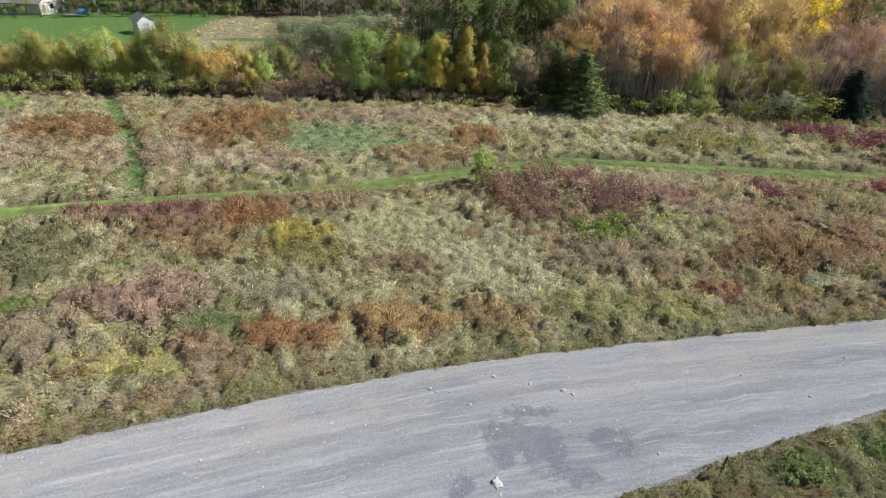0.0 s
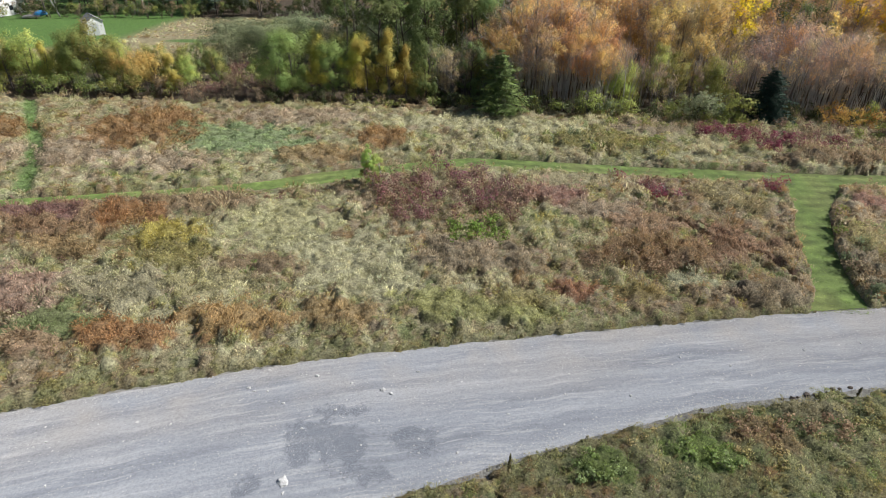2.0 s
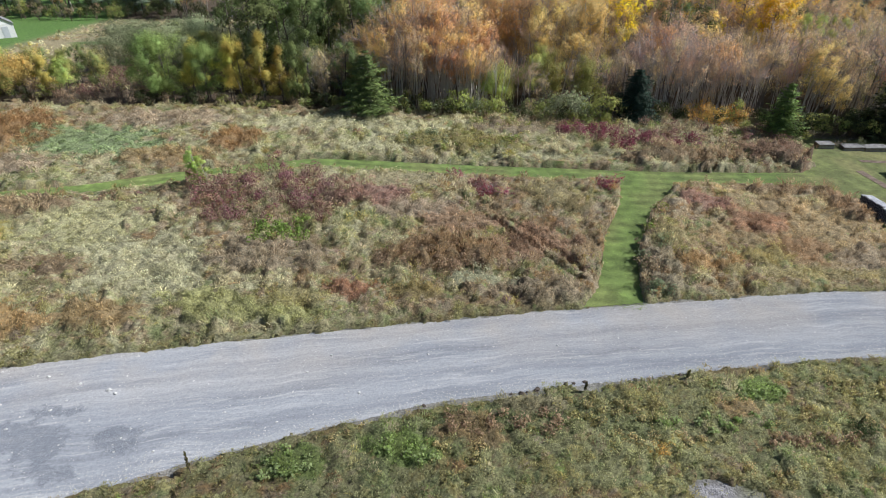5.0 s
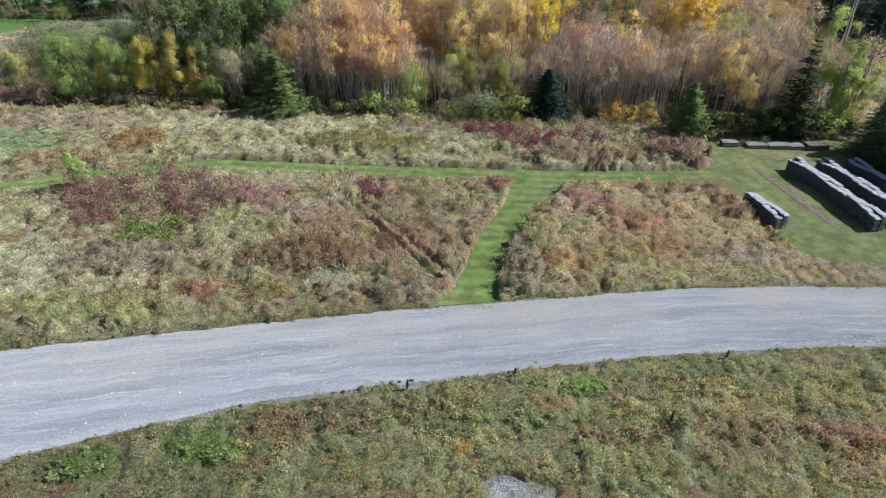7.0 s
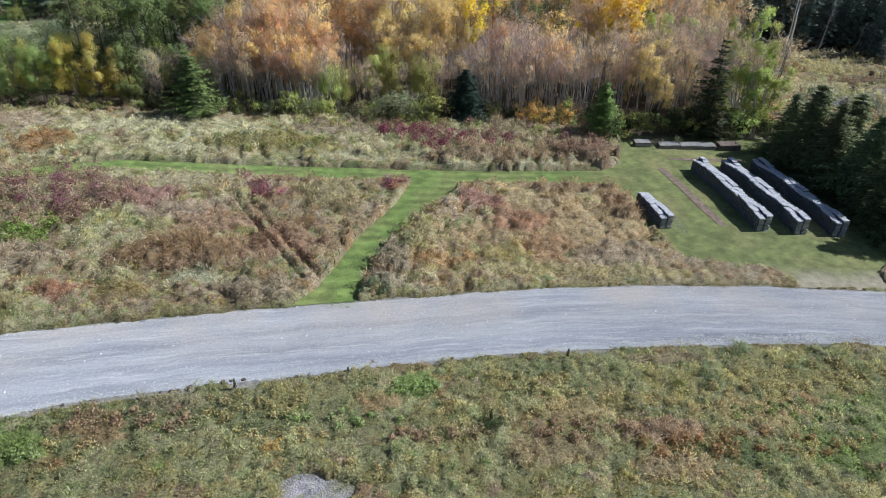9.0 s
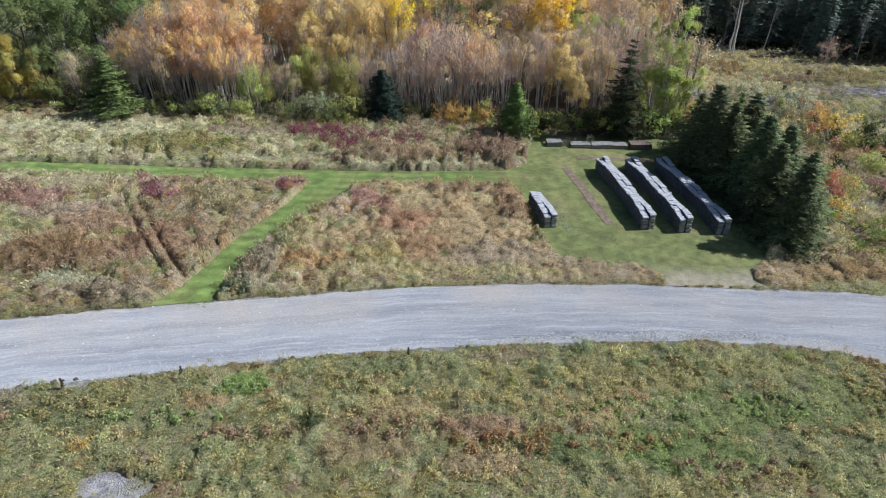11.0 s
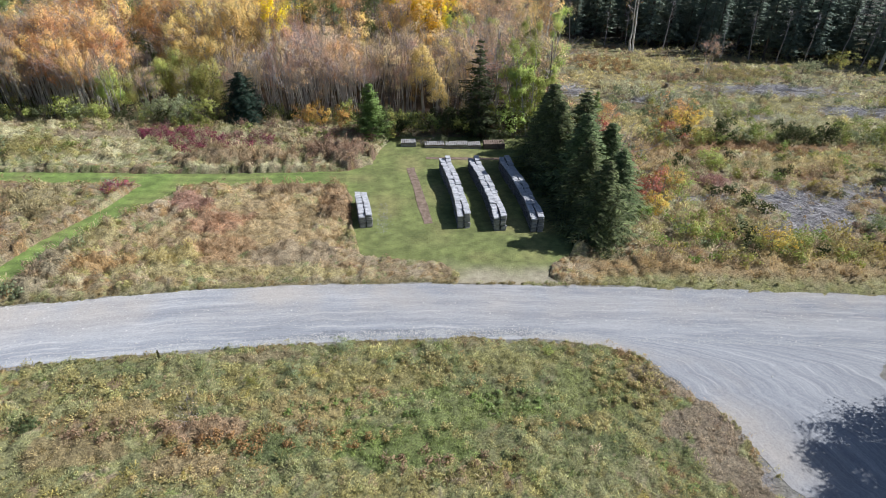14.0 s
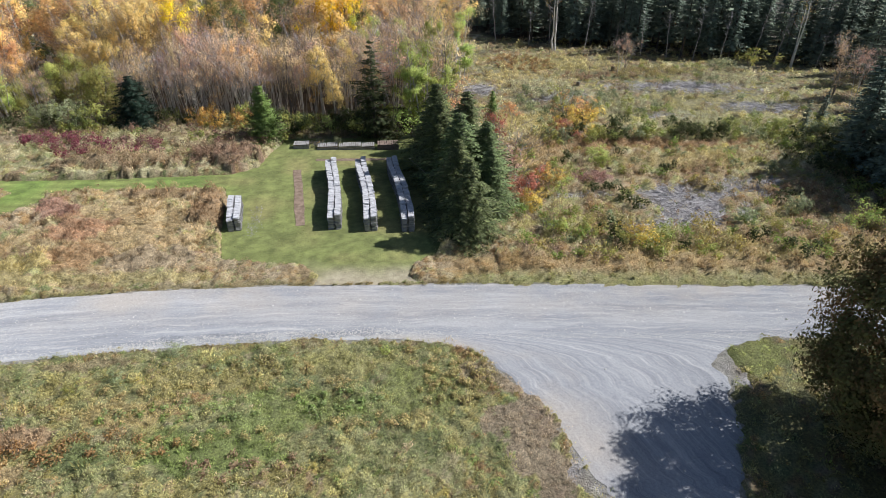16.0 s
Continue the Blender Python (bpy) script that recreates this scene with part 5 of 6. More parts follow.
def thicket(x0, x1, y0, y1, step, mix, lo, hi, label, keep=None, dense=1.0):
    """Bushes grown into one another, past counting: leaves heaped in domes, with bare stems between."""
    p = Pile()
    for yy in np.arange(y0, y1, step):
        for xx in np.arange(x0, x1, step):
            x, y = xx + rng.uniform(-0.5, 0.5) * step, yy + rng.uniform(-0.5, 0.5) * step
            if keep is not None and not keep(x, y):
                continue
            palette, leaf, full = BUSH[mix[rng.integers(0, len(mix))]]
            h = rng.uniform(lo, hi)
            r = h * rng.uniform(0.4, 0.65)
            n = int(150 * full * dense * (0.4 + h * r))
            ends = np.c_[rng.normal(0, 0.5 * r, 9), rng.normal(0, 0.5 * r, 9), h * rng.uniform(0.35, 0.95, 9)]
            aim = rng.normal(size=(n, 3)) + [0, 0, 0.3]
            aim /= np.linalg.norm(aim, axis=1)[:, None]
            c = ends[rng.integers(0, 9, n)] + aim * (rng.uniform(0.55, 1.0, n) * 0.3 * h ** 0.5)[:, None]
            c[:, 2] = np.clip(c[:, 2], 0.05, h * 1.1)
            base = np.array([x, y, gz1(x, y)])
            p.leaves(c + base, leaf * 1.12, np.clip(colours(palette, 1, 0.25) * 0.5 + colours(palette, n, 0.2) * 0.6, 0, 0.95), face=aim)
            k = int(8 + 22 * (1 - full))
            a = np.c_[rng.normal(0, 0.1, (k, 2)), np.zeros(k)] + base
            b = np.c_[rng.normal(0, 0.6 * r, (k, 2)), h * rng.uniform(0.7, 1.15, k)] + base
            p.slivers(a, b, np.full(k, 0.035), (0.25, 0.2, 0.16))
    return tagged(put("thicket", p.mesh("thicket"), M_PLANT), label, "bushes", kind="stuff")


# the wood, from west to east
for x, y, h, sp in ((-50, 67, 5.5, "olive_alder"), (-48, 66, 6.3, "yellow_poplar"), (-46, 67.5, 6, "olive_alder"), (-43.6, 66.2, 6.2, "olive_alder"), (-41.4, 67.4, 5.2, "yellow_poplar"), (-39.6, 66, 6.2, "olive_alder"),
                    (-37.6, 67, 6.6, "olive_alder"), (-35.4, 66.2, 5.6, "yellow_poplar"), (-33.4, 66.8, 5.6, "olive_alder"), (-31.6, 66, 6.9, "green_poplar"), (-29.6, 66.4, 7.5, "olive_alder"), (-27.4, 66.4, 5.8, "olive_alder"),
                    (-25.2, 65.4, 5.4, "orange_maple"), (-23.6, 66.2, 5.0, "orange_maple"), (-21.0, 65, 5.1, "yellow_poplar"), (-19.6, 65.4, 4.4, "olive_alder"), (-29.3, 64.4, 2.2, "sage_bush"),
                    (-9.6, 64, 7.6, "green_poplar"), (-7.8, 65, 7.8, "green_poplar"), (-5.2, 65.2, 6.8, "yellow_poplar"), (-3.6, 64.6, 6.6, "green_poplar"), (-1.2, 64.8, 7.2, "yellow_poplar"), (0.4, 64.4, 7.4, "yellow_poplar"),
                    (2.6, 64.4, 7.9, "yellow_poplar"), (4.4, 65, 6.2, "yellow_poplar"), (5.8, 63.8, 4.0, "olive_alder"), (9.0, 65.0, 6.4, "ochre_birch"), (7.6, 66, 6.0, "ochre_birch"), (10.6, 65.4, 6.6, "ochre_birch"),
                    (14.2, 60.3, 7.0, "fir"), (42.2, 60.6, 5.8, "blue_spruce"), (55.7, 56.3, 5.9, "larch"), (66.8, 56.8, 10.2, "pine"), (70.2, 57.6, 9.6, "lime_aspen"), (72.2, 57.2, 10.4, "lime_aspen"), (73.6, 58.6, 9.4, "lime_aspen"),
                    (71.2, 60, 10, "lime_aspen"), (77.4, 72, 11, "lime_aspen"), (78.6, 79.5, 11, "white_birch"), (75.5, 68, 10.5, "lime_aspen")):
    grow(sp, x, y, h)
grove(-52, -18, 68.5, 71, 2.4, ["olive_alder", "dark_tree"], 3.6, 5.0)
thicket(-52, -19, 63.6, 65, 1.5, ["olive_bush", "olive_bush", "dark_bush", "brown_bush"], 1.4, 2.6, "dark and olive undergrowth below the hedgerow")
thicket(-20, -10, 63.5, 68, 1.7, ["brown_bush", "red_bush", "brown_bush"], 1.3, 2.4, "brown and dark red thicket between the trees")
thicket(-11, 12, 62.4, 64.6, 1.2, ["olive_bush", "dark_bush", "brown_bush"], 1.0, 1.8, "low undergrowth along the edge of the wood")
grove(-18, 4, 78, 88, 3.4, ["willow", "willow", "olive_alder"], 4.4, 5.6)
thicket(-16, 6, 68, 75, 1.8, ["brown_bush", "olive_bush", "red_bush"], 1.6, 3.0, "brown and olive scrub behind the poplars")
grove(-2, 15, 72, 86, 3.2, ["dark_tree", "dark_tree", "back_green"], 9.5, 12.5)
grove(6, 14, 64, 71, 2.6, ["ochre_birch", "dark_tree", "ochre_birch", "olive_alder"], 5.0, 7.5)
grove(13, 29, 62.6, 76, 1.55, ["orange_aspen", "orange_aspen", "orange_aspen", "ochre_birch"], 8.4, 11.8, None, (20.5, 69.5, 7.6, 8.2))
grove(28, 44, 64, 70, 2.3, ["ochre_birch", "bare_birch", "olive_alder"], 4.2, 6.4)
grove(29, 46, 68, 84, 2.2, ["gold_aspen", "gold_aspen", "ochre_birch"], 10.0, 13.4, None, (37, 76.5, 7.5, 8))
grove(42, 57, 61.6, 74, 1.95, ["bare_birch", "bare_birch", "bare_birch", "ochre_birch", "orange_aspen"], 7.6, 11.0, None, (49.5, 67.5, 7, 6.5))
grove(54, 70, 59.6, 76, 2.2, ["ochre_birch", "bare_birch", "ochre_birch", "gold_aspen"], 7.6, 10.0, None, (62.0, 68, 8, 9))
grove(67, 76, 61, 80, 2.5, ["ochre_birch", "bare_birch", "lime_aspen"], 8.0, 10.5)
grove(12, 34, 77, 92, 3.3, ["back_orange", "back_orange", "back_brown", "back_green"], 9.5, 13)
grove(45, 66, 75, 92, 3.3, ["back_brown", "back_orange", "back_brown", "gold_aspen", "back_green"], 9.5, 13)
grove(62, 80, 80, 94, 3.3, ["back_brown", "back_orange", "back_brown", "gold_aspen"], 9.5, 12.0)
grove(8, 82, 93, 106, 6.5, ["back_orange", "back_brown", "back_green", "back_orange"], 10, 13)
for x, y, h in ((61.5, 75.2, 12.5), (63.8, 76.4, 12), (60, 77.8, 12.5), (43, 75, 11), (40, 82, 11.5), (58.6, 90, 12.5)):
    grow("back_yellow", x, y, h)
for x0, x1, n in ((14.5, 28, 16), (43.5, 56, 13)):
    for x in np.linspace(x0, x1, n):
        grow("aspen_pole", x + rng.uniform(-0.4, 0.4), rng.uniform(61.9, 64.2), rng.uniform(6.4, 8.4))
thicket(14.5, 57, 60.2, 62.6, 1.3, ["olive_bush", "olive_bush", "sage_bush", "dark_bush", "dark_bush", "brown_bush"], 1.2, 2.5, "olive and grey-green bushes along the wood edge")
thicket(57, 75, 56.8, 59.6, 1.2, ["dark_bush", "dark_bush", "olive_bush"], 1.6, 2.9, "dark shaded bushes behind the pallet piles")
for x, y, h, sp in ((49.2, 59.6, 2.6, "yellow_bush"), (50.6, 59.4, 2.3, "yellow_bush"), (52.4, 59.6, 2.3, "yellow_bush"), (39.0, 60.0, 3.0, "lime_bush"), (23.6, 60.4, 2.6, "lime_bush"), (34.5, 59.6, 3.2, "sage_bush"),
                    (36, 59.6, 2.8, "sage_bush"), (27.6, 60.6, 2.2, "lime_bush"), (74.8, 60.5, 3.4, "orange_bush"), (70.6, 56.4, 3.0, "lime_bush")):
    grow(sp, x, y, h)

# shrubs standing in the meadow
for x, y, h, sp in ((3.1, 41.6, 4.0, "lime_aspen"), (3.7, 41.3, 3.3, "lime_aspen"), (2.6, 41.9, 3.0, "lime_aspen"), (36.3, 33.5, 1.3, "sage_bush"), (37.2, 33.0, 1.0, "olive_bush")):
    grow(sp, x, y, h, 1.15 if sp == "lime_aspen" else 1.0)
thicket(3.6, 15, 35.2, 44.2, 1.25, ["plum_bush", "brown_bush", "plum_bush", "brown_weed", "red_bush", "olive_weed", "pink_weed"], 1.0, 2.1, "dark red and brown dogwood thicket in the meadow", lambda x, y: math.hypot((x - 8.8) / 6.2, (y - 39.8) / 4.8) < 1, 1.2)
thicket(9.4, 12.4, 33.4, 35.4, 0.9, ["green_bush"], 0.9, 1.4, "fresh green leafy bushes in the meadow")
thicket(33, 46, 51, 57.5, 1.15, ["crimson_bush", "crimson_bush", "crimson_bush", "plum_bush"], 0.9, 1.6, "crimson dogwood thicket beside the mown path", lambda x, y: math.hypot((x - 36.2) / 3.8, (y - 55.1) / 2.4) < 1 or math.hypot((x - 41.8) / 4.8, (y - 52.9) / 2.2) < 1)
thicket(42, 56, 54.5, 58.5, 1.5, ["brown_bush", "red_bush", "olive_bush"], 0.9, 1.5, "brown and red scrub along the wood edge")
thicket(26, 40, 56.5, 59, 1.5, ["brown_bush", "olive_bush"], 0.8, 1.4, "brown and olive scrub along the wood edge")
thicket(48.5, 56, 49.3, 53.4, 1.3, ["brown_bush"], 0.9, 1.4, "tall brown weeds beside the mown clearing", lambda x, y: x < 55 and y > 48.6)
thicket(33.9, 35.6, 28.6, 34.5, 0.65, ["sage_bush", "brown_bush", "brown_bush"], 0.7, 1.05, "tall dry weeds along the mown path", lambda x, y: x > np.interp(y, [27.7, 31.6, 34.6, 37.3], [33.6, 34.4, 35.5, 36.8]))
thicket(35.4, 38.4, 34.5, 39.5, 0.7, ["sage_bush", "olive_bush", "brown_bush"], 0.6, 1.0, "tall dry weeds along the mown path", lambda x, y: np.interp(y, [34.6, 37.3, 40.0], [35.5, 36.8, 38.1]) < x < np.interp(y, [34.6, 37.3, 40.0], [37.0, 38.0, 38.8]))
thicket(-24, 2, 36, 40.6, 0.8, ["red_bush", "brown_bush", "brown_bush"], 0.4, 0.75, "brown and maroon weeds along the mown path", lambda x, y: 0.9 < np.interp(x, PATH_LO[:, 0], PATH_LO[:, 1]) - y < 2.6)
thicket(16, 30, 50.2, 54, 0.9, ["olive_bush", "brown_bush", "olive_bush", "sage_bush"], 0.6, 1.2, "olive brown weeds beside the mown path", lambda x, y: math.hypot((x - 23.3) / 6, (y - 52) / 2) < 1)
for x, y, h in ((25.0, 41.6, 1.0), (25.9, 41.3, 0.9), (24.4, 42.0, 0.8), (35.2, 43.6, 1.0), (34.7, 43.3, 0.8), (22.8, 44.4, 0.8)):
    grow("crimson_bush", x, y, h)

# mounded weeds of one kind each
def mounds(px, py, rx, ry, kind, lo, hi, label, step=0.75):
    thicket(px - rx, px + rx, py - ry, py + ry, step, [kind], lo, hi, label, lambda x, y: math.hypot((x - px) / rx, (y - py) / ry) < 0.8 + 0.35 * float(vnoise(x, y, 2.0, 51)) and not (in_road(x, y, 0.3) or in_grass(x, y, 0.4)))


for px, py, rx, ry, kind, lo, hi in ((-18.4, 52.6, 5.2, 5.2, "rust_weed", 0.6, 0.95), (-32.9, 51.3, 4.6, 3.6, "rust_weed", 0.6, 0.9), (-12.7, 35, 1.9, 1.9, "rust_weed", 0.7, 1.1), (3.2, 52.2, 2.2, 1.6, "rust_weed", 0.6, 1.0), (16.6, 27.8, 2.0, 0.8, "rust_weed", 0.6, 0.9),
                                     (21.8, 32, 4.6, 2.2, "brown_weed", 0.6, 1.0), (44.8, 50, 3.0, 1.4, "brown_weed", 0.7, 1.1), (-22, 29.5, 3.6, 2.4, "brown_weed", 0.6, 0.9)):
    mounds(px, py, rx, ry, kind, lo, hi, "rusty brown mounded weeds in the meadow")
for px, py, rx, ry, kind, lo, hi in ((-37, 46, 4.5, 4, "pink_weed", 0.45, 0.8), (-24.5, 46.5, 3.6, 3, "pink_weed", 0.5, 0.85), (-13, 45.4, 5, 1.8, "pink_weed", 0.5, 0.9), (-6, 57.4, 7, 2.2, "pink_weed", 0.45, 0.7), (-24, 60, 5, 2, "pink_weed", 0.4, 0.7), (-16, 25, 4, 2.6, "pink_weed", 0.5, 0.85),
                                     (12, 56.6, 7, 2.2, "pale_weed", 0.35, 0.6), (30.4, 49.2, 4, 1.0, "pale_weed", 0.35, 0.55), (14, 50.2, 4, 1.0, "pale_weed", 0.35, 0.55), (2.6, 31, 4.5, 4.0, "pale_weed", 0.3, 0.55)):
    mounds(px, py, rx, ry, kind, lo, hi, "pale straw grass mounds in the meadow", 1.0)
for px, py, rx, ry, kind, lo, hi in ((-8.6, 31.6, 2.6, 2.2, "olive_weed", 0.5, 0.8), (12.6, 27.2, 2.2, 0.9, "olive_weed", 0.5, 0.75), (19.5, 16.5, 1.6, 0.9, "green_weed", 0.3, 0.5), (37.2, 20.3, 1.5, 0.7, "green_weed", 0.3, 0.5), (14.5, 15.8, 1.4, 0.8, "green_weed", 0.3, 0.5), (-3.4, 29.6, 2, 1.2, "green_weed", 0.3, 0.5), (64, 18.8, 2.5, 1.2, "green_weed", 0.25, 0.4)):
    mounds(px, py, rx, ry, kind, lo, hi, "green and olive mounded weeds", 0.6)

for px, py, rx, ry, kind, lo, hi in ((52, 16.8, 5, 0.9, "rust_weed", 0.35, 0.6), (60, 15.2, 3, 0.8, "brown_weed", 0.35, 0.55), (45, 17.6, 3, 0.9, "brown_weed", 0.35, 0.6), (38, 17, 2.5, 0.8, "brown_weed", 0.35, 0.55), (24, 18, 3, 0.8, "brown_weed", 0.4, 0.6), (70, 19.5, 2, 1.5, "olive_weed", 0.3, 0.5),
                                     (60, 21.8, 3, 0.8, "olive_weed", 0.35, 0.6), (43, 20.8, 2.5, 1, "olive_weed", 0.35, 0.6), (29, 19, 2.5, 0.9, "olive_weed", 0.35, 0.6), (56, 18.6, 4, 0.8, "green_weed", 0.3, 0.45), (34, 18.4, 2.5, 0.7, "green_weed", 0.3, 0.45)):
    mounds(px, py, rx, ry, kind, lo, hi, "clumps of autumn weeds on the verge", 0.7)
for px, py, rx, ry, kind, lo, hi in ((41, 18.8, 3, 0.7, "straw_weed", 0.3, 0.5), (47, 19.6, 3, 0.6, "straw_weed", 0.3, 0.5), (55, 20.2, 3, 0.7, "straw_weed", 0.3, 0.55), (63, 20.6, 3.4, 0.8, "straw_weed", 0.3, 0.55), (66, 17.4, 3, 1.2, "straw_weed", 0.3, 0.5), (58, 17, 3, 0.6, "straw_weed", 0.3, 0.5),
                                     (49, 15, 3, 0.6, "straw_weed", 0.3, 0.5), (70.5, 21, 2, 1.4, "straw_weed", 0.3, 0.5), (31, 17.2, 2.4, 0.6, "straw_weed", 0.3, 0.5), (22, 16.4, 2, 0.6, "straw_weed", 0.3, 0.5), (36, 15.6, 2.4, 0.6, "straw_weed", 0.3, 0.5), (17, 17.3, 1.6, 0.5, "straw_weed", 0.3, 0.45)):
    mounds(px, py, rx, ry, kind, lo, hi, "straw-coloured grass tussocks on the verge", 0.75)
for px, py, rx, ry, kind, lo, hi in ((95, 66, 6, 4, "pale_weed", 0.8, 1.3), (104, 60, 4, 3, "pale_weed", 0.7, 1.2), (89, 73, 4, 4, "pale_weed", 0.8, 1.2), (97, 80, 4, 2, "brown_weed", 0.6, 1.0), (90, 88, 5, 5, "rust_weed", 0.4, 0.7), (108, 82, 6, 3, "olive_weed", 0.6, 1.0), (118, 78, 5, 3, "pale_weed", 0.6, 1.0),
                                     (90, 51.6, 8, 0.9, "rust_weed", 0.5, 0.8), (105, 51.4, 8, 0.9, "rust_weed", 0.5, 0.8), (82, 46, 3, 2.6, "olive_weed", 0.7, 1.2), (97, 47, 4, 1.8, "brown_weed", 0.6, 1.1), (104, 40, 4, 3, "brown_weed", 0.7, 1.2), (84, 37, 3, 1.8, "olive_weed", 0.7, 1.2), (100, 34, 6, 1.4, "brown_weed", 0.7, 1.1), (86.5, 44.8, 2, 1.2, "brown_weed", 0.6, 1.0), (92, 33.2, 4, 1.2, "olive_weed", 0.8, 1.3)):
    mounds(px, py, rx, ry, kind, lo, hi, "clumps of autumn weeds in the clearing", 1.05)

# spruces beside the stacks
for x, y, h, w in ((73.4, 35.4, 6.6, 1.55), (72.5, 49.0, 8.2, 1.5), (75.0, 47.2, 8.0, 1.45), (73.6, 42.2, 7.8, 1.6), (76.0, 42.8, 6.8, 1.5), (72.5, 45.6, 7.6, 1.45), (75.6, 38.6, 6.2, 1.5), (73.0, 38.8, 6.8, 1.5), (72.8, 52.6, 6.2, 1.4)):
    grow("spruce", x, y, h, w)
grow("larch", 79.3, 57.4, 5.0, 0.55)

# clearing
for x, y, h, sp in ((77.4, 41.6, 2.6, "orange_bush"), (78.0, 40.6, 2.2, "orange_bush"), (79.4, 41.6, 3.0, "orange_bush"), (79.2, 39.4, 2.0, "yellow_bush"), (81.5, 43.6, 2.4, "yellow_bush"), (82.3, 42.4, 2.0, "olive_bush"),
                    (76.8, 45.6, 2.6, "red_bush"), (77.2, 48, 2.8, "red_bush"), (87.6, 48.6, 2.0, "lime_bush"), (88.6, 48, 1.4, "lime_bush"), (86.4, 33.6, 2.2, "yellow_bush"), (85.2, 33.2, 1.6, "olive_bush"), (88.0, 34, 1.4, "olive_bush"),
                    (83.0, 34.5, 1.6, "olive_bush"), (80.6, 35.6, 1.8, "olive_bush"), (86.6, 55.2, 2.8, "orange_bush"), (88.2, 55.0, 3.6, "yellow_bush"), (80.5, 52.4, 2.4, "brown_bush"), (79.6, 56, 3.2, "orange_bush"),
                    (103.3, 82.2, 6.2, "bare_birch"), (104.2, 82.6, 4.6, "ochre_birch"), (89.4, 60.5, 3.4, "orange_bush"), (90.9, 60.2, 2.4, "yellow_bush"), (76.7, 69.8, 3.0, "orange_bush"), (82.4, 62.1, 2.4, "orange_bush"), (118, 82, 2.6, "sage_bush"), (125, 83, 3.2, "olive_bush"), (97.4, 97.8, 13, "white_birch"), (133.4, 86.4, 12, "white_birch"),
                    (126, 67, 9.6, "ochre_birch"), (128.5, 65.5, 8.4, "bare_birch"), (96, 36, 1.8, "sage_bush"), (98.5, 34.6, 1.5, "olive_bush"), (102, 37.5, 2.0, "sage_bush"), (106, 35, 2.2, "olive_bush")):
    grow(sp, x, y, h)
thicket(85, 120, 53.6, 56, 1.6, ["olive_bush", "sage_bush", "olive_bush", "dark_bush"], 1.8, 3.0, "row of olive green scrub across the clearing")
thicket(86, 102, 63, 72, 2.4, ["sage_bush", "sage_bush", "olive_bush"], 1.0, 1.9, "grey-green scrub in the felled clearing")
thicket(100, 124, 58, 84, 4.2, ["sage_bush", "olive_bush", "brown_bush"], 0.8, 1.6, "scattered low scrub in the felled clearing")
thicket(78, 112, 31.5, 52, 2.2, ["brown_bush", "olive_bush", "sage_bush", "yellow_bush", "brown_bush", "dark_bush", "green_bush", "straw_weed"], 0.7, 1.6, "mixed autumn scrub in the felled clearing", lambda x, y: math.hypot((x - 93.5) / 5.6, (y - 40) / 5) > 0.5 + 0.7 * float(vnoise(x, y, 2.5, 71)) and y > SIDE_N(x) + 2.6)
thicket(78, 110, 30.6, 34.5, 1.7, ["olive_bush", "yellow_bush", "brown_bush", "green_bush", "olive_bush", "dark_bush"], 0.9, 1.9, "row of olive, yellow and brown bushes along the road", lambda x, y: y > SIDE_N(x) + 2.8)
FOREST = np.array([(78, 124), (86, 116), (91, 106), (100, 101), (108, 95), (117, 92.5), (125, 90.5), (134, 88.5), (140, 82), (150, 74)])
grove(80, 152, 76, 130, 3.5, ["forest_spruce", "forest_spruce", "forest_fir"], 10.5, 15, lambda x, y: 0 < y - np.interp(x, FOREST[:, 0], FOREST[:, 1]) < 19)
grove(96, 168, 90, 146, 5.2, ["forest_spruce", "forest_fir"], 13, 16, lambda x, y: 17 < y - np.interp(x, FOREST[:, 0], FOREST[:, 1]) < 32)
for x in np.arange(90, 140, 4.2):
    grow("bare_pole", x + rng.uniform(-0.8, 0.8), float(np.interp(x, FOREST[:, 0], FOREST[:, 1])) - rng.uniform(0.2, 2.0), rng.uniform(6, 10))
for x, y, h in ((113.6, 46.4, 12), (114.2, 42.2, 13), (116.5, 48.8, 12), (113.0, 38.6, 12), (115.4, 44.4, 14), (115.8, 40.2, 14), (118.6, 42.2, 15.5), (117.4, 44.8, 13), (118.5, 52.5, 11), (116, 36, 11)):
    grow("forest_spruce", x, y, h, 1.15)
# leaves coloured dark for the shade below these trees
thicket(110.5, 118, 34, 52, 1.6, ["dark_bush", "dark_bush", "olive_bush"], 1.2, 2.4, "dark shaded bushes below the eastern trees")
for x, y, h in ((116, 44.6, 12), (119.5, 48, 11), (118, 40.5, 12.5), (122, 44, 13), (124, 53, 11), (128, 58, 12), (121, 37, 11), (125, 48, 12), (131, 64, 12), (134, 70, 13), (117, 56.5, 5.5), (114.5, 55.6, 4.6), (132, 56, 13), (138, 76, 12)):
    grow("forest_fir" if x % 2 < 0.8 else "forest_spruce", x, y, h)

# big leafy trees on the corner of the lane, and the wood round the far house
SPECIES["corner_maple"] = lambda: build_leafy("maple", 10.5, 4.3, 0.03, 78000, 0.135, [(0.11, 0.12, 0.05), (0.14, 0.15, 0.055), (0.2, 0.14, 0.06), (0.1, 0.13, 0.06)], M_BARK_DARK, "broad dark olive tree on the corner of the lane", 4, 0.62, limbs=6, dome=360)
NATIVE["corner_maple"] = 10.5
SPECIES["lane_maple"] = lambda: build_leafy("maple", 9.5, 3.6, 0.04, 14000, 0.26, [(0.1, 0.12, 0.05), (0.13, 0.14, 0.055)], M_BARK_DARK, "broad dark green tree beside the lane", 5, 0.75, limbs=14, dome=90)
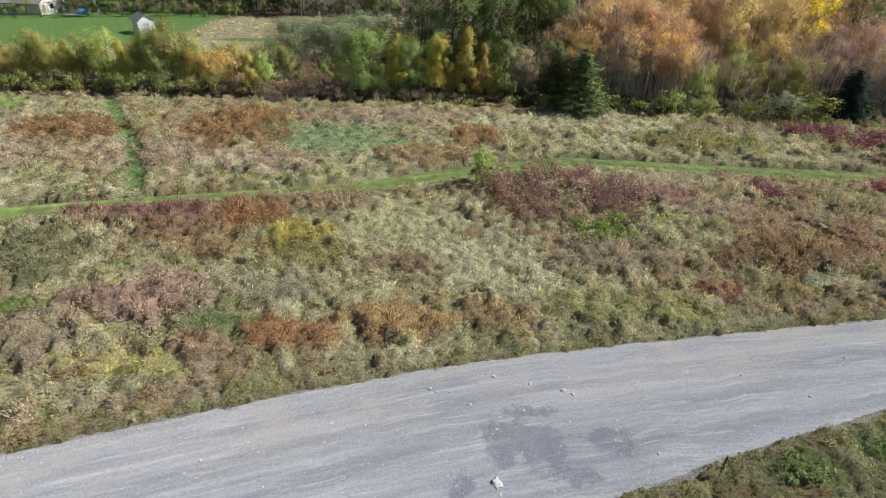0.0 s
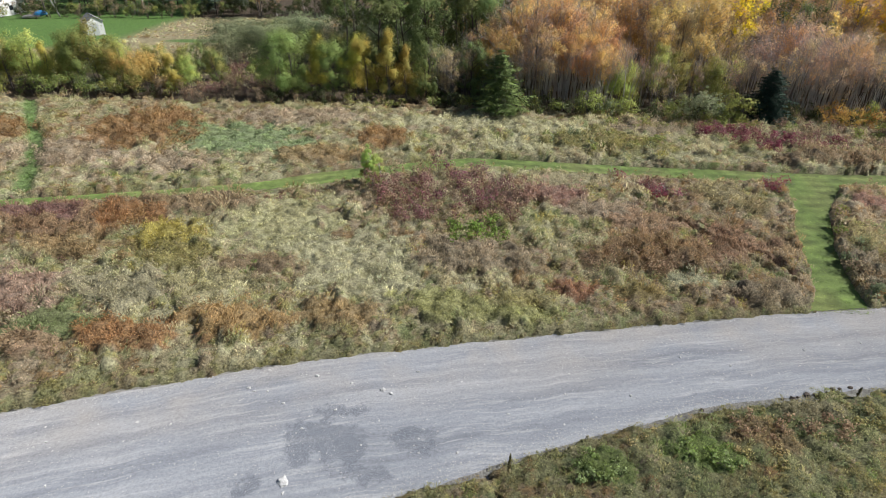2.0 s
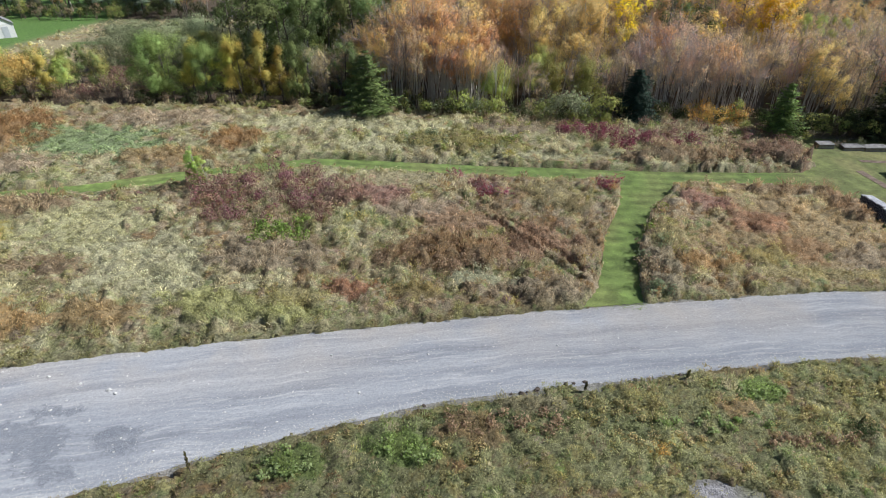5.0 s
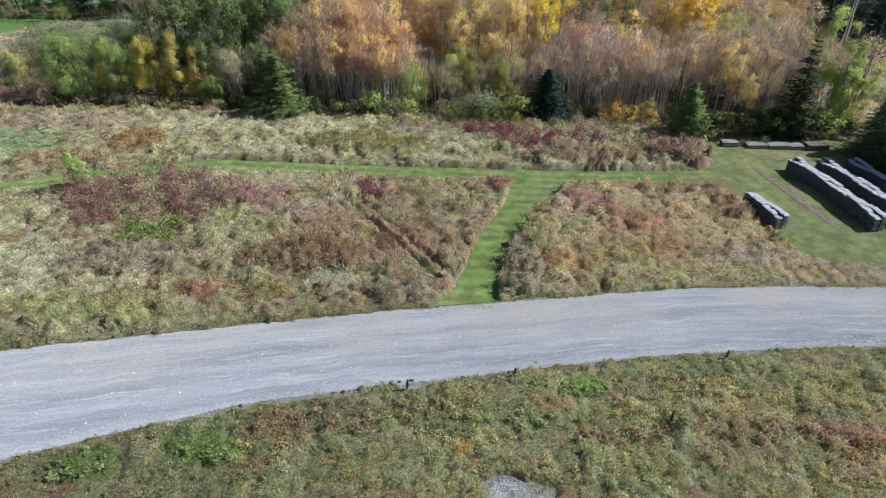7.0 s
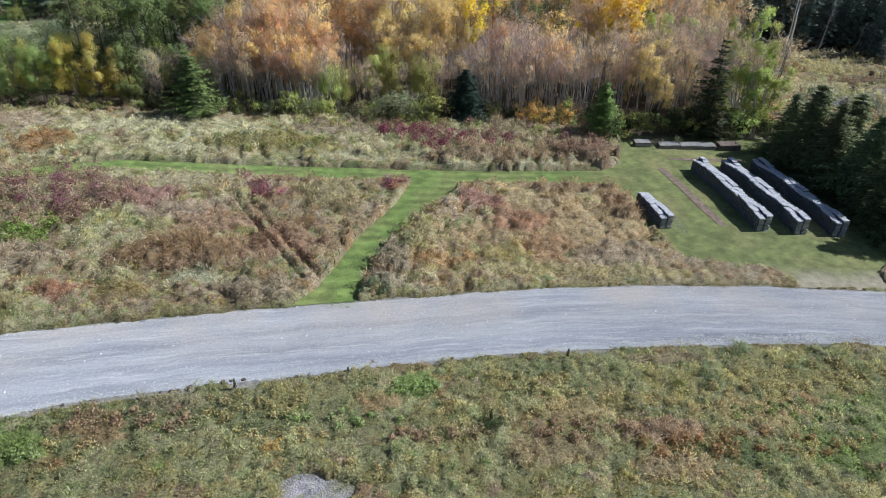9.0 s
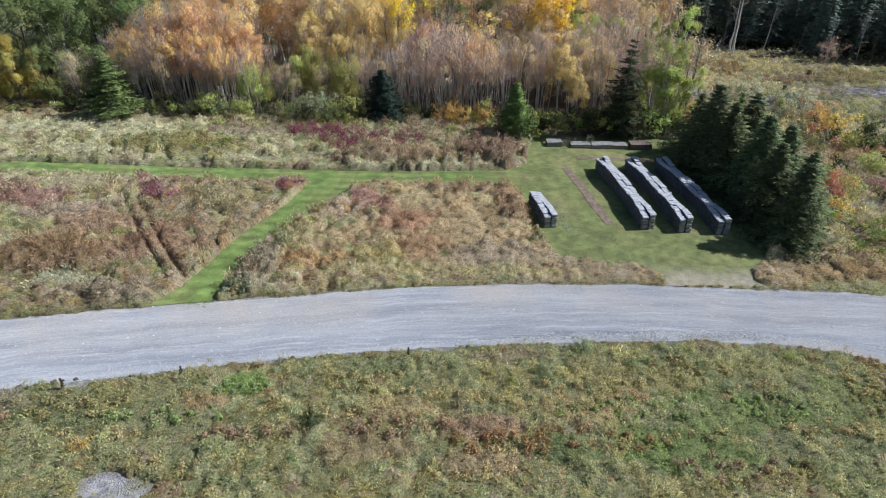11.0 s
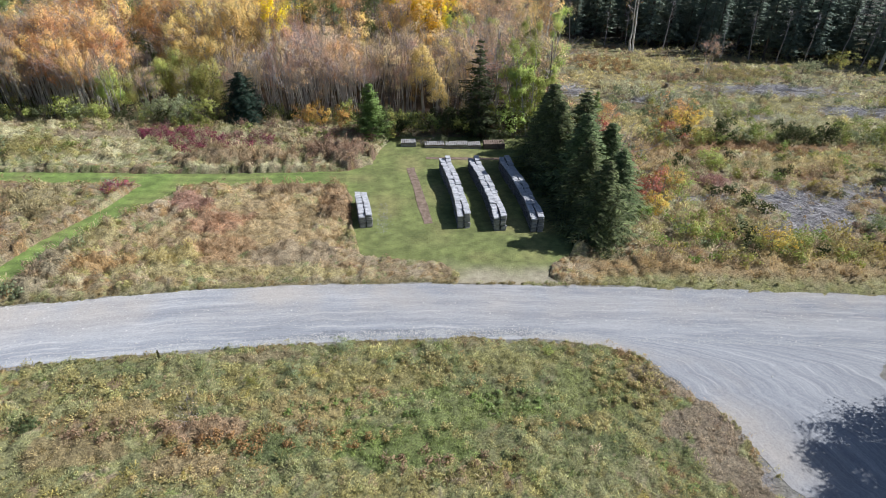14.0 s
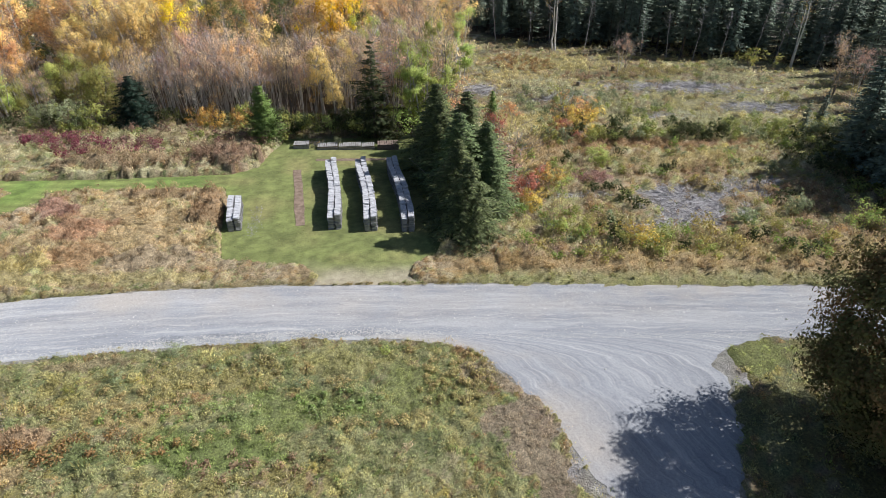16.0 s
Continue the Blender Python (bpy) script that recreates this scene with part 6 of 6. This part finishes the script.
NATIVE["lane_maple"] = 9.5
grow("corner_maple", 91.5, 14.2, 12.0, 1.0)
for x, y, h in ((92.4, 9.8, 9.4), (99.0, 17.0, 7.6), (96.6, 13.6, 8.6), (94.6, 12.0, 9.8), (96.5, 12.5, 10.0), (100, 8, 10.5), (94, 4.5, 10), (102, 14, 10)):
    grow("lane_maple", x, y, h)
grove(-104, -30, 132, 150, 4.5, ["forest_spruce", "forest_fir", "back_orange", "dark_tree"], 9, 13)
grove(-58, 12, 114, 134, 4.2, ["olive_alder", "back_orange", "dark_tree", "back_brown"], 6, 10, lambda x, y: y > 130 or (x > -34 and y > 124))
thicket(-92, 0, 124, 131, 3.0, ["olive_bush", "dark_bush", "brown_bush", "dark_bush"], 2.0, 3.6, "dark hedge of bushes below the far wood")

# ---- stacks of split wood ----
def build_log(k):
    """A split log 0.44 m long, lying along x: a wedge with rough sides."""
    bm = bmesh.new()
    w, h = 0.085 + 0.02 * (k % 3), 0.06 + 0.012 * (k % 2)
    ring = [(-w, 0), (-w * 0.7, h), (w * 0.2, h * 1.35), (w, h * 0.7), (w * 0.8, 0)]
    ends = []
    for e in (-0.22, 0.22):
        ends.append([bm.verts.new((e + rng.uniform(-0.015, 0.015), a + rng.uniform(-0.012, 0.012), b + rng.uniform(-0.008, 0.008))) for a, b in ring])
    bm.faces.new(ends[0]), bm.faces.new(ends[1][::-1])
    for i in range(5):
        j = (i + 1) % 5
        bm.faces.new((ends[0][j], ends[0][i], ends[1][i], ends[1][j]))
    bmesh.ops.recalc_face_normals(bm, faces=bm.faces)
    me = bpy.data.meshes.new("log")
    bm.to_mesh(me)
    bm.free()
    me.materials.append(M_LOG_TOP_LIT)
    return me


LOGS = [build_log(k) for k in range(6)]


def wood_stack(near, far, high, label, sway):
    """Two long rows of split logs laid crosswise, side by side; the top layer as single logs. near, far: the middle of each end."""
    (x0, y0), (x1, y1) = near, far
    root = thing("wood_stack", x0, y0, label, "firewood", "stacks of split wood", turn=math.degrees(math.atan2(-(x1 - x0), y1 - y0)))
    length = math.hypot(x1 - x0, y1 - y0)
    fall = gz1(x1, y1) - gz1(x0, y0)
    n = int(length / 0.165)
    for row in (-1, 1):
        bm = bmesh.new()
        for i in range(n):
            v = (i + 0.5) * length / n
            sag = high * (1 + 0.06 * math.sin(v * 1.1 + row) + 0.14 * (vnoise(v, row * 7.0, 1.6, 41) - 0.5))
            off = row * (0.262 + 0.025 * math.sin(v * 0.9 + row)) + sway * math.sin(v * 0.42)
            ground_z = fall * v / length
            layers = int(sag / 0.085)
            for L in range(layers - 1):
                z = ground_z + L * 0.085
                w = 0.5 * length / n * rng.uniform(0.9, 1.02)
                m = pose(off + rng.normal(0, 0.028), v + rng.normal(0, 0.02), z, rng.normal(0, 6), rng.normal(0, 1.5), rng.normal(0, 4))
                made = box(bm, -0.21, 0.21, -w, w, 0, rng.uniform(0.055, 0.085), m)
                # both ends of each log take the colour with shade in it
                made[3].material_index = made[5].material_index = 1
            me = LOGS[int(rng.integers(0, 6))]
            ob = put("log", me, None, root)
            ob.matrix_local = pose(off + rng.normal(0, 0.02), v, ground_z + (layers - 1) * 0.085 + rng.uniform(-0.02, 0.03), rng.normal(0, 9), rng.normal(0, 4), rng.normal(0, 6))
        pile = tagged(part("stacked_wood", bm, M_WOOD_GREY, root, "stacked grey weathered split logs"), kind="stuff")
        pile.data.materials.append(M_LOG_END_SHADED)
    return root


wood_stack((63.25, 37.1), (62.75, 48.4), 1.3, "long double row of grey split firewood on the lawn", 0.14)
wood_stack((66.0, 36.7), (65.45, 48.4), 1.3, "long leaning double row of grey split firewood", 0.16)
wood_stack((68.85, 36.5), (68.35, 48.5), 1.3, "long double row of grey split firewood under the spruces", 0.18)
wood_stack((55.8, 37.2), (55.25, 41.4), 1.15, "short double row of grey split firewood", 0.03)


def low_pile(x, y, wide, deep, high, boards, material, label, turn=0.0):
    """A low pile of boards on bearers, with a slatted top."""
    root = thing("pallet_pile", x, y, label, "pallets", "low pallet piles", turn=turn)
    for b in (-0.42, 0, 0.42):
        bm = bmesh.new()
        box(bm, -wide / 2, wide / 2, b * deep - 0.05, b * deep + 0.05, 0, high - 0.03)
        part("bearer", bm, M_WOOD_BROWN, root)
    for L in range(int(high / 0.14)):
        bm = bmesh.new()
        box(bm, -wide / 2 - 0.02, wide / 2 + 0.02, -deep / 2, -deep / 2 + 0.03, L * 0.14 + 0.02, L * 0.14 + 0.11)
        part("side_board", bm, material, root)
    for i in range(boards):
        u = -wide / 2 + (i + 0.5) * wide / boards
        bm = bmesh.new()
        w = wide / boards * rng.uniform(0.32, 0.45)
        box(bm, u - w, u + w, -deep / 2 - 0.03, deep / 2 + 0.03, high - 0.03, high + rng.uniform(-0.005, 0.02), Matrix.Rotation(rng.normal(0, 0.02), 4, "Z"))
        part("slat", bm, material, root)
    return root


low_pile(59.4, 54.2, 1.5, 0.95, 0.5, 8, M_WOOD_GREY, "low pile of grey slatted pallets by the trees")
low_pile(62.0, 53.9, 2.0, 0.95, 0.4, 9, M_WOOD_GREY, "low grey pallet pile overgrown with weeds")
low_pile(64.2, 53.8, 2.2, 0.95, 0.45, 12, M_WOOD_GREY, "low wide pile of pale grey pallets")
low_pile(66.0, 53.8, 1.3, 0.95, 0.42, 7, M_WOOD_GREY, "low pile of pale slatted pallets")
low_pile(68.0, 53.7, 2.1, 1.05, 0.62, 9, M_WOOD_BROWN, "taller pile of brown pallets by the trees")
grow("sage_bush", 63.1, 54.2, 1.1, 0.5)
grow("brown_bush", 60.9, 54.4, 0.6, 0.8)


def bed(name, x0, y0, x1, y1, wide, label):
    """A flat strip of mulch with a thin edge, pressed into the lawn."""
    d = np.array([x1 - x0, y1 - y0])
    nrm = np.array([-d[1], d[0]]) / np.linalg.norm(d) * wide / 2
    a, b = np.array([x0, y0]), np.array([x1, y1])
    s = np.linspace(0, 1, 24)[:, None]
    return strip(name, a + d * s + nrm, a + d * s - nrm, 4, M_MULCH, label, 0.055, None, 0.06)


bed("ground_bed", 59.45, 48.5, 60.6, 37.8, 0.75, "bare brown strip where a stack stood")
bed("ground_bed", 61.0, 50.8, 68.4, 50.7, 0.55, "bare brown strip across the lawn")


# ---- stones ----
def stone(name, x, y, size, label, flat=0.5, material=M_STONE, group="stones on the road"):
    bm = bmesh.new()
    bmesh.ops.create_icosphere(bm, subdivisions=2, radius=1)
    for v in bm.verts:
        k = 0.75 + 0.5 * noise.noise(v.co * 1.3 + Vector((x, y, 0)))
        v.co = Vector((v.co.x * k * size, v.co.y * k * size * 0.75, v.co.z * k * size * flat + size * flat * 0.3))
    me = bpy.data.meshes.new(name)
    bm.to_mesh(me)
    bm.free()
    ob = put(name, me, material)
    ob.matrix_world = pose(x, y, gz1(x, y) + 0.015, 0, 0, rng.uniform(0, 180))
    return tagged(ob, label, "stone", group)


stone("stone", 2.1, 14.75, 0.36, "large flat white stone on the gravel road", 0.3)
for x, y, s in ((-0.6, 19.8, 0.13), (-0.3, 19.6, 0.1), (0.3, 19.6, 0.09), (2.4, 20.7, 0.13), (2.9, 20.9, 0.08), (5.6, 19.9, 0.17), (6.0, 19.7, 0.12), (4.1, 20.3, 0.1), (1.2, 18.9, 0.1), (3.6, 18.6, 0.1), (4.0, 19.2, 0.07),
                (17.3, 20.0, 0.1), (15.6, 22.6, 0.09), (20.6, 22.8, 0.09), (12.0, 21.5, 0.07), (9.0, 16.4, 0.09), (23, 22.3, 0.1), (27.5, 23.7, 0.09), (31.0, 24.4, 0.09), (37.4, 26.5, 0.07), (40, 25.5, 0.08), (46, 26.6, 0.07),
                (82, 26.4, 0.09), (92.6, 24.2, 0.14), (84, 25.9, 0.08), (79, 20.5, 0.1), (-8, 16.4, 0.08), (-6, 13, 0.1), (71, 25.6, 0.1), (52, 26.5, 0.07), (9.3, 20.6, 0.08), (7.2, 21.2, 0.1)):
    stone("stone", x, y, s, "pale loose stone on the gravel road")


for k in range(70):
    x = rng.uniform(-14, 88)
    y = float(SIDE_N(x) + (SIDE_S(x) - SIDE_N(x)) * rng.uniform(0.06, 0.94))
    stone("stone", x, y, rng.uniform(0.05, 0.1), "small pale loose stone on the gravel road", 0.4)
for x, y, s in ((24.6, 20.05, 0.12), (25.1, 20.1, 0.18), (25.4, 20.2, 0.1), (25.9, 20.35, 0.22), (26.3, 20.4, 0.12), (27.0, 20.6, 0.1), (27.4, 20.8, 0.2), (27.8, 20.85, 0.13), (28.4, 20.95, 0.16), (20.4, 19.2, 0.13), (31.0, 21.2, 0.14), (33.4, 21.6, 0.16), (33.9, 21.7, 0.12)):
    stone("clod", x, y, s, "dark clod of earth at the road's grassy edge", 0.5, M_BARK_DARK, "clods at the road edge")


def pebbles():
    """Loose chippings along the road, too many to count."""
    n = 34000
    x = rng.uniform(-20, 98, n)
    f = rng.random(n)
    edge = rng.random(n) < 0.45
    f = np.where(edge, np.where(rng.random(n) < 0.65, 1 - np.abs(rng.normal(0, 0.06, n)), np.abs(rng.normal(0, 0.03, n))), f)
    y = SIDE_N(x) + (SIDE_S(x) - SIDE_N(x)) * np.clip(f, 0.005, 0.995)
    s = np.exp(rng.normal(-3.75, 0.45, n))
    k = 3600                                   # a low ridge of coarse gravel pushed to the southern side
    x[:k] = rng.uniform(50, 71, k)
    y[:k] = np.interp(x[:k], [50, 54.3, 60.6, 66, 69.9, 72], [24.0, 24.45, 24.8, 24.6, 24.0, 23.0]) + rng.normal(0, 0.22, k)
    s[:k] *= 1.15
    t = np.array([(1, 0, -0.3), (-0.5, 0.87, -0.3), (-0.5, -0.87, -0.3), (0, 0, 0.9)])
    a = rng.uniform(0, 2 * np.pi, n)
    c, d = np.cos(a)[:, None], np.sin(a)[:, None]
    vx, vy = t[None, :, 0] * c - t[None, :, 1] * d, t[None, :, 0] * d + t[None, :, 1] * c
    v = np.stack([x[:, None] + vx * s[:, None], y[:, None] + vy * s[:, None], (gz(x, y) + 0.02)[:, None] + t[None, :, 2] * s[:, None] * 0.8], -1)
    b = np.arange(n)[:, None] * 4
    f3 = np.concatenate([b + [0, 1, 3], b + [1, 2, 3], b + [2, 0, 3]])
    tagged(put("gravel_chips", raw_mesh("gravel_chips", v.reshape(-1, 3), f3), M_STONE), "loose grey chippings on the road", "gravel", kind="stuff")


pebbles()


# ---- felling remains in the clearing ----
def slash():
    p = Pile()
    A, B = [], []
    for px, py, rx, ry in BARE:
        if px < 80 or py < 30:
            continue
        k = int(140 + 170 * rx * ry)
        a = np.c_[px + rng.normal(0, 0.55, k) * rx, py + rng.normal(0, 0.55, k) * ry]
        z = gz(a[:, 0], a[:, 1]) + rng.uniform(0.03, 0.3, k)
        t, L = rng.uniform(0, 2 * np.pi, k), rng.uniform(0.3, 1.7, k)
        A.append(np.c_[a, z])
        B.append(np.c_[a[:, 0] + np.cos(t) * L, a[:, 1] + np.sin(t) * L, z + rng.normal(0, 0.12, k)])
    A, B = np.concatenate(A), np.concatenate(B)
    B[:, 2] = np.maximum(B[:, 2], gz(B[:, 0], B[:, 1]) + 0.02)
    p.slivers(A, B, rng.uniform(0.02, 0.06, len(A)), (1, 1, 1))
    tagged(put("felling_branches", p.mesh("felling_branches", False), M_BRASH), "grey dead branches left from felling", "branches", kind="stuff")


slash()


def bark_scraps():
    """Bleached bark left on the grass where logs were split."""
    p, k = Pile(), 260
    a = np.c_[rng.normal(57.1, 0.28, k), rng.uniform(36.2, 41.2, k)]
    z = gz(a[:, 0], a[:, 1]) + 0.07
    t, L = rng.uniform(0, 2 * np.pi, k), rng.uniform(0.05, 0.16, k)
    p.slivers(np.c_[a, z], np.c_[a[:, 0] + np.cos(t) * L, a[:, 1] + np.sin(t) * L, z + 0.02], rng.uniform(0.02, 0.05, k), (1, 1, 1))
    tagged(put("bark_scraps", p.mesh("bark_scraps", False), M_WOOD_GREY), "pale bark scraps on the grass by the stack", "bark", kind="stuff")


bark_scraps()


def stump(x, y, r, h):
    p = Pile()
    p.tube([(0, 0, -0.05), (0, 0, h * 0.3), (0, 0, h), (0, 0, h + 0.01)], [r * 1.35, r * 1.05, r, 0.01], 10)
    ob = put("stump", p.mesh("stump", False), M_BARK)
    ob.matrix_world = pose(x, y, gz1(x, y))
    tagged(ob, "weathered grey tree stump in the clearing", "stump", "stumps")


for x, y, r, h in ((103, 84, 0.3, 0.6), (95, 76, 0.25, 0.5), (88.8, 47, 0.2, 0.5), (106, 71, 0.28, 0.5)):
    stump(x, y, r, h)


# ---- far house, shed and pole ----
def shed(x, y, turn):
    root = thing("shed", x, y, "small white wooden shed with a grey gable roof", "shed", turn=turn)
    w, d, h = 1.3, 1.6, 2.2
    bm = bmesh.new()
    box(bm, -w, w, -d, d, 0, h)
    for s in (-1, 1):
        v = [bm.verts.new(c) for c in ((-w, s * d, h), (w, s * d, h), (0, s * d, h + 0.9))]
        bm.faces.new(v if s < 0 else v[::-1])
    part("wall", bm, M_WHITE, root)
    for s in (-1, 1):
        bm = bmesh.new()
        box(bm, 0, 1.75, -d - 0.2, d + 0.2, 0, 0.07, pose(0, 0, h + 0.93) @ Matrix.Rotation(radians(34.7 if s > 0 else 180 - 34.7), 4, "Y"))
        part("roof", bm, M_ROOF, root)
    bm = bmesh.new()
    box(bm, -0.45, 0.45, -d - 0.04, -d + 0.02, 0.05, 1.85)
    part("door", bm, M_SIDING, root)
    return root


shed(-49.0, 102.6, 40)


def house(x, y, turn):
    root = thing("house", x, y, "long low house with grey siding and white gable", "house", turn=turn)
    L, d, h = 7.0, 3.6, 2.6
    bm = bmesh.new()
    box(bm, -L, L, -d, d, 0, h)
    part("wall", bm, M_SIDING, root)
    bm = bmesh.new()
    box(bm, L, L + 0.06, -d - 0.03, d + 0.03, 0, h)
    v = [bm.verts.new(c) for c in ((L + 0.05, -d, h), (L + 0.05, d, h), (L + 0.05, 0, h + 1.5))]
    bm.faces.new(v)
    part("gable", bm, M_WHITE, root, "white boarded gable end")
    for s in (-1, 1):
        bm = bmesh.new()
        box(bm, -L - 0.3, L + 0.3, 0, 4.25, 0, 0.1, pose(0, 0, h + 1.55) @ Matrix.Rotation(radians(-22.6 if s > 0 else 180 + 22.6), 4, "X"))
        part("roof", bm, M_ROOF, root)
    for u in (-4.5, -0.5, 3.8):
        bm = bmesh.new()
        box(bm, u - 0.65, u + 0.65, -d - 0.06, -d + 0.01, 0.95, 2.1)
        win = part("window", bm, M_WHITE, root)
        for q in (-0.3, 0.3):
            bm = bmesh.new()
            box(bm, u + q - 0.25, u + q + 0.25, -d - 0.08, -d - 0.055, 1.03, 2.02)
            part("pane", bm, M_GLASS, win)
    bm = bmesh.new()
    box(bm, L + 0.05, L + 0.1, -0.9, 0.3, 0.9, 2.0)
    win = part("window", bm, M_WHITE, root)
    bm = bmesh.new()
    box(bm, L + 0.095, L + 0.12, -0.8, 0.2, 1.0, 1.9)
    part("pane", bm, M_GLASS, win)
    return root


house(-86.8, 131.2, -8)


def pole(x, y):
    root = thing("utility_pole", x, y, "weathered wooden utility pole with a leaning stay", "pole")
    p = Pile()
    p.tube([(0, 0, -0.1), (0, 0, 5), (0, 0, 10)], [0.16, 0.14, 0.11], 8)
    put("post", p.mesh("post", False), M_BARK, root)
    p = Pile()
    p.tube([(2.6, 0, -0.1), (1.3, 0, 4.5), (0.1, 0, 9)], [0.14, 0.13, 0.1], 8)
    put("stay", p.mesh("stay", False), M_WOOD_GREY, root)


pole(-71.2, 127)


def boat(x, y):
    root = thing("trailer", x, y, "low grey trailer with a blue tarpaulin load", "trailer", turn=15)
    bm = bmesh.new()
    box(bm, -2.2, 1.0, -0.9, 0.9, 0.35, 0.6)
    part("bed", bm, M_WOOD_GREY, root)
    bm = bmesh.new()
    bmesh.ops.create_icosphere(bm, subdivisions=2, radius=1)
    for v in bm.verts:
        v.co = Vector((v.co.x * 1.3 + 0.9, v.co.y * 0.9, max(-0.2, v.co.z) * 0.7 + 0.75 + 0.1 * noise.noise(v.co * 2)))
    part("tarpaulin", bm, M_BLUE, root)
    for u in (-1.2, 0.2):
        for s in (-1, 1):
            p = Pile()
            p.tube([(u, s * 0.9, 0.3), (u, s * 1.05, 0.3)], [0.3, 0.3], 12)
            put("wheel", p.mesh("wheel", False), M_BARK_DARK, root)


boat(-71.5, 124)


# ---- single weeds by the road ----
def mullein(x, y, h, label):
    root = thing("mullein", x, y, label, "weed", "tall single weeds")
    p = Pile()
    p.tube([(0, 0, -0.02), (0.02, 0.01, h * 0.6), (0.06, 0.02, h)], [0.018, 0.014, 0.008], 5)
    put("stalk", p.mesh("stalk", False), M_BARK_DARK, root)
    p = Pile()
    n = 90
    z = rng.uniform(0.35, 1.0, n) * h
    a = rng.uniform(0, 2 * np.pi, n)
    r = 0.07 * (1.2 - z / h)
    p.leaves(np.c_[np.cos(a) * r + 0.04 * z / h, np.sin(a) * r, z], 0.09, colours([(0.1, 0.1, 0.05), (0.15, 0.13, 0.06)], n), 0.3)
    put("seed_head", p.mesh("seed_head"), M_LEAF, root)


for x, y, h in ((11.0, 15.2, 1.5), (40.6, 18.2, 0.9), (28.2, 20.2, 0.8), (45.2, 22.6, 0.8), (33.6, 21.2, 0.7)):
    mullein(x, y, h, "dark dry mullein stalk at the road edge")
for x, y, h, sp in ((54.9, 23.3, 1.0, "sage_bush"), (30.7, 16.4, 0.8, "yellow_bush"), (40.6, 18.0, 0.8, "dark_bush"), (52.5, 21.2, 0.9, "sage_bush"), (50.6, 20.6, 0.8, "olive_bush"), (48, 18.6, 0.7, "brown_bush"), (57.6, 21.4, 0.7, "sage_bush"), (62, 20.4, 0.7, "sage_bush"), (66.5, 22.6, 0.6, "lime_bush")):
    grow(sp, x, y, h)
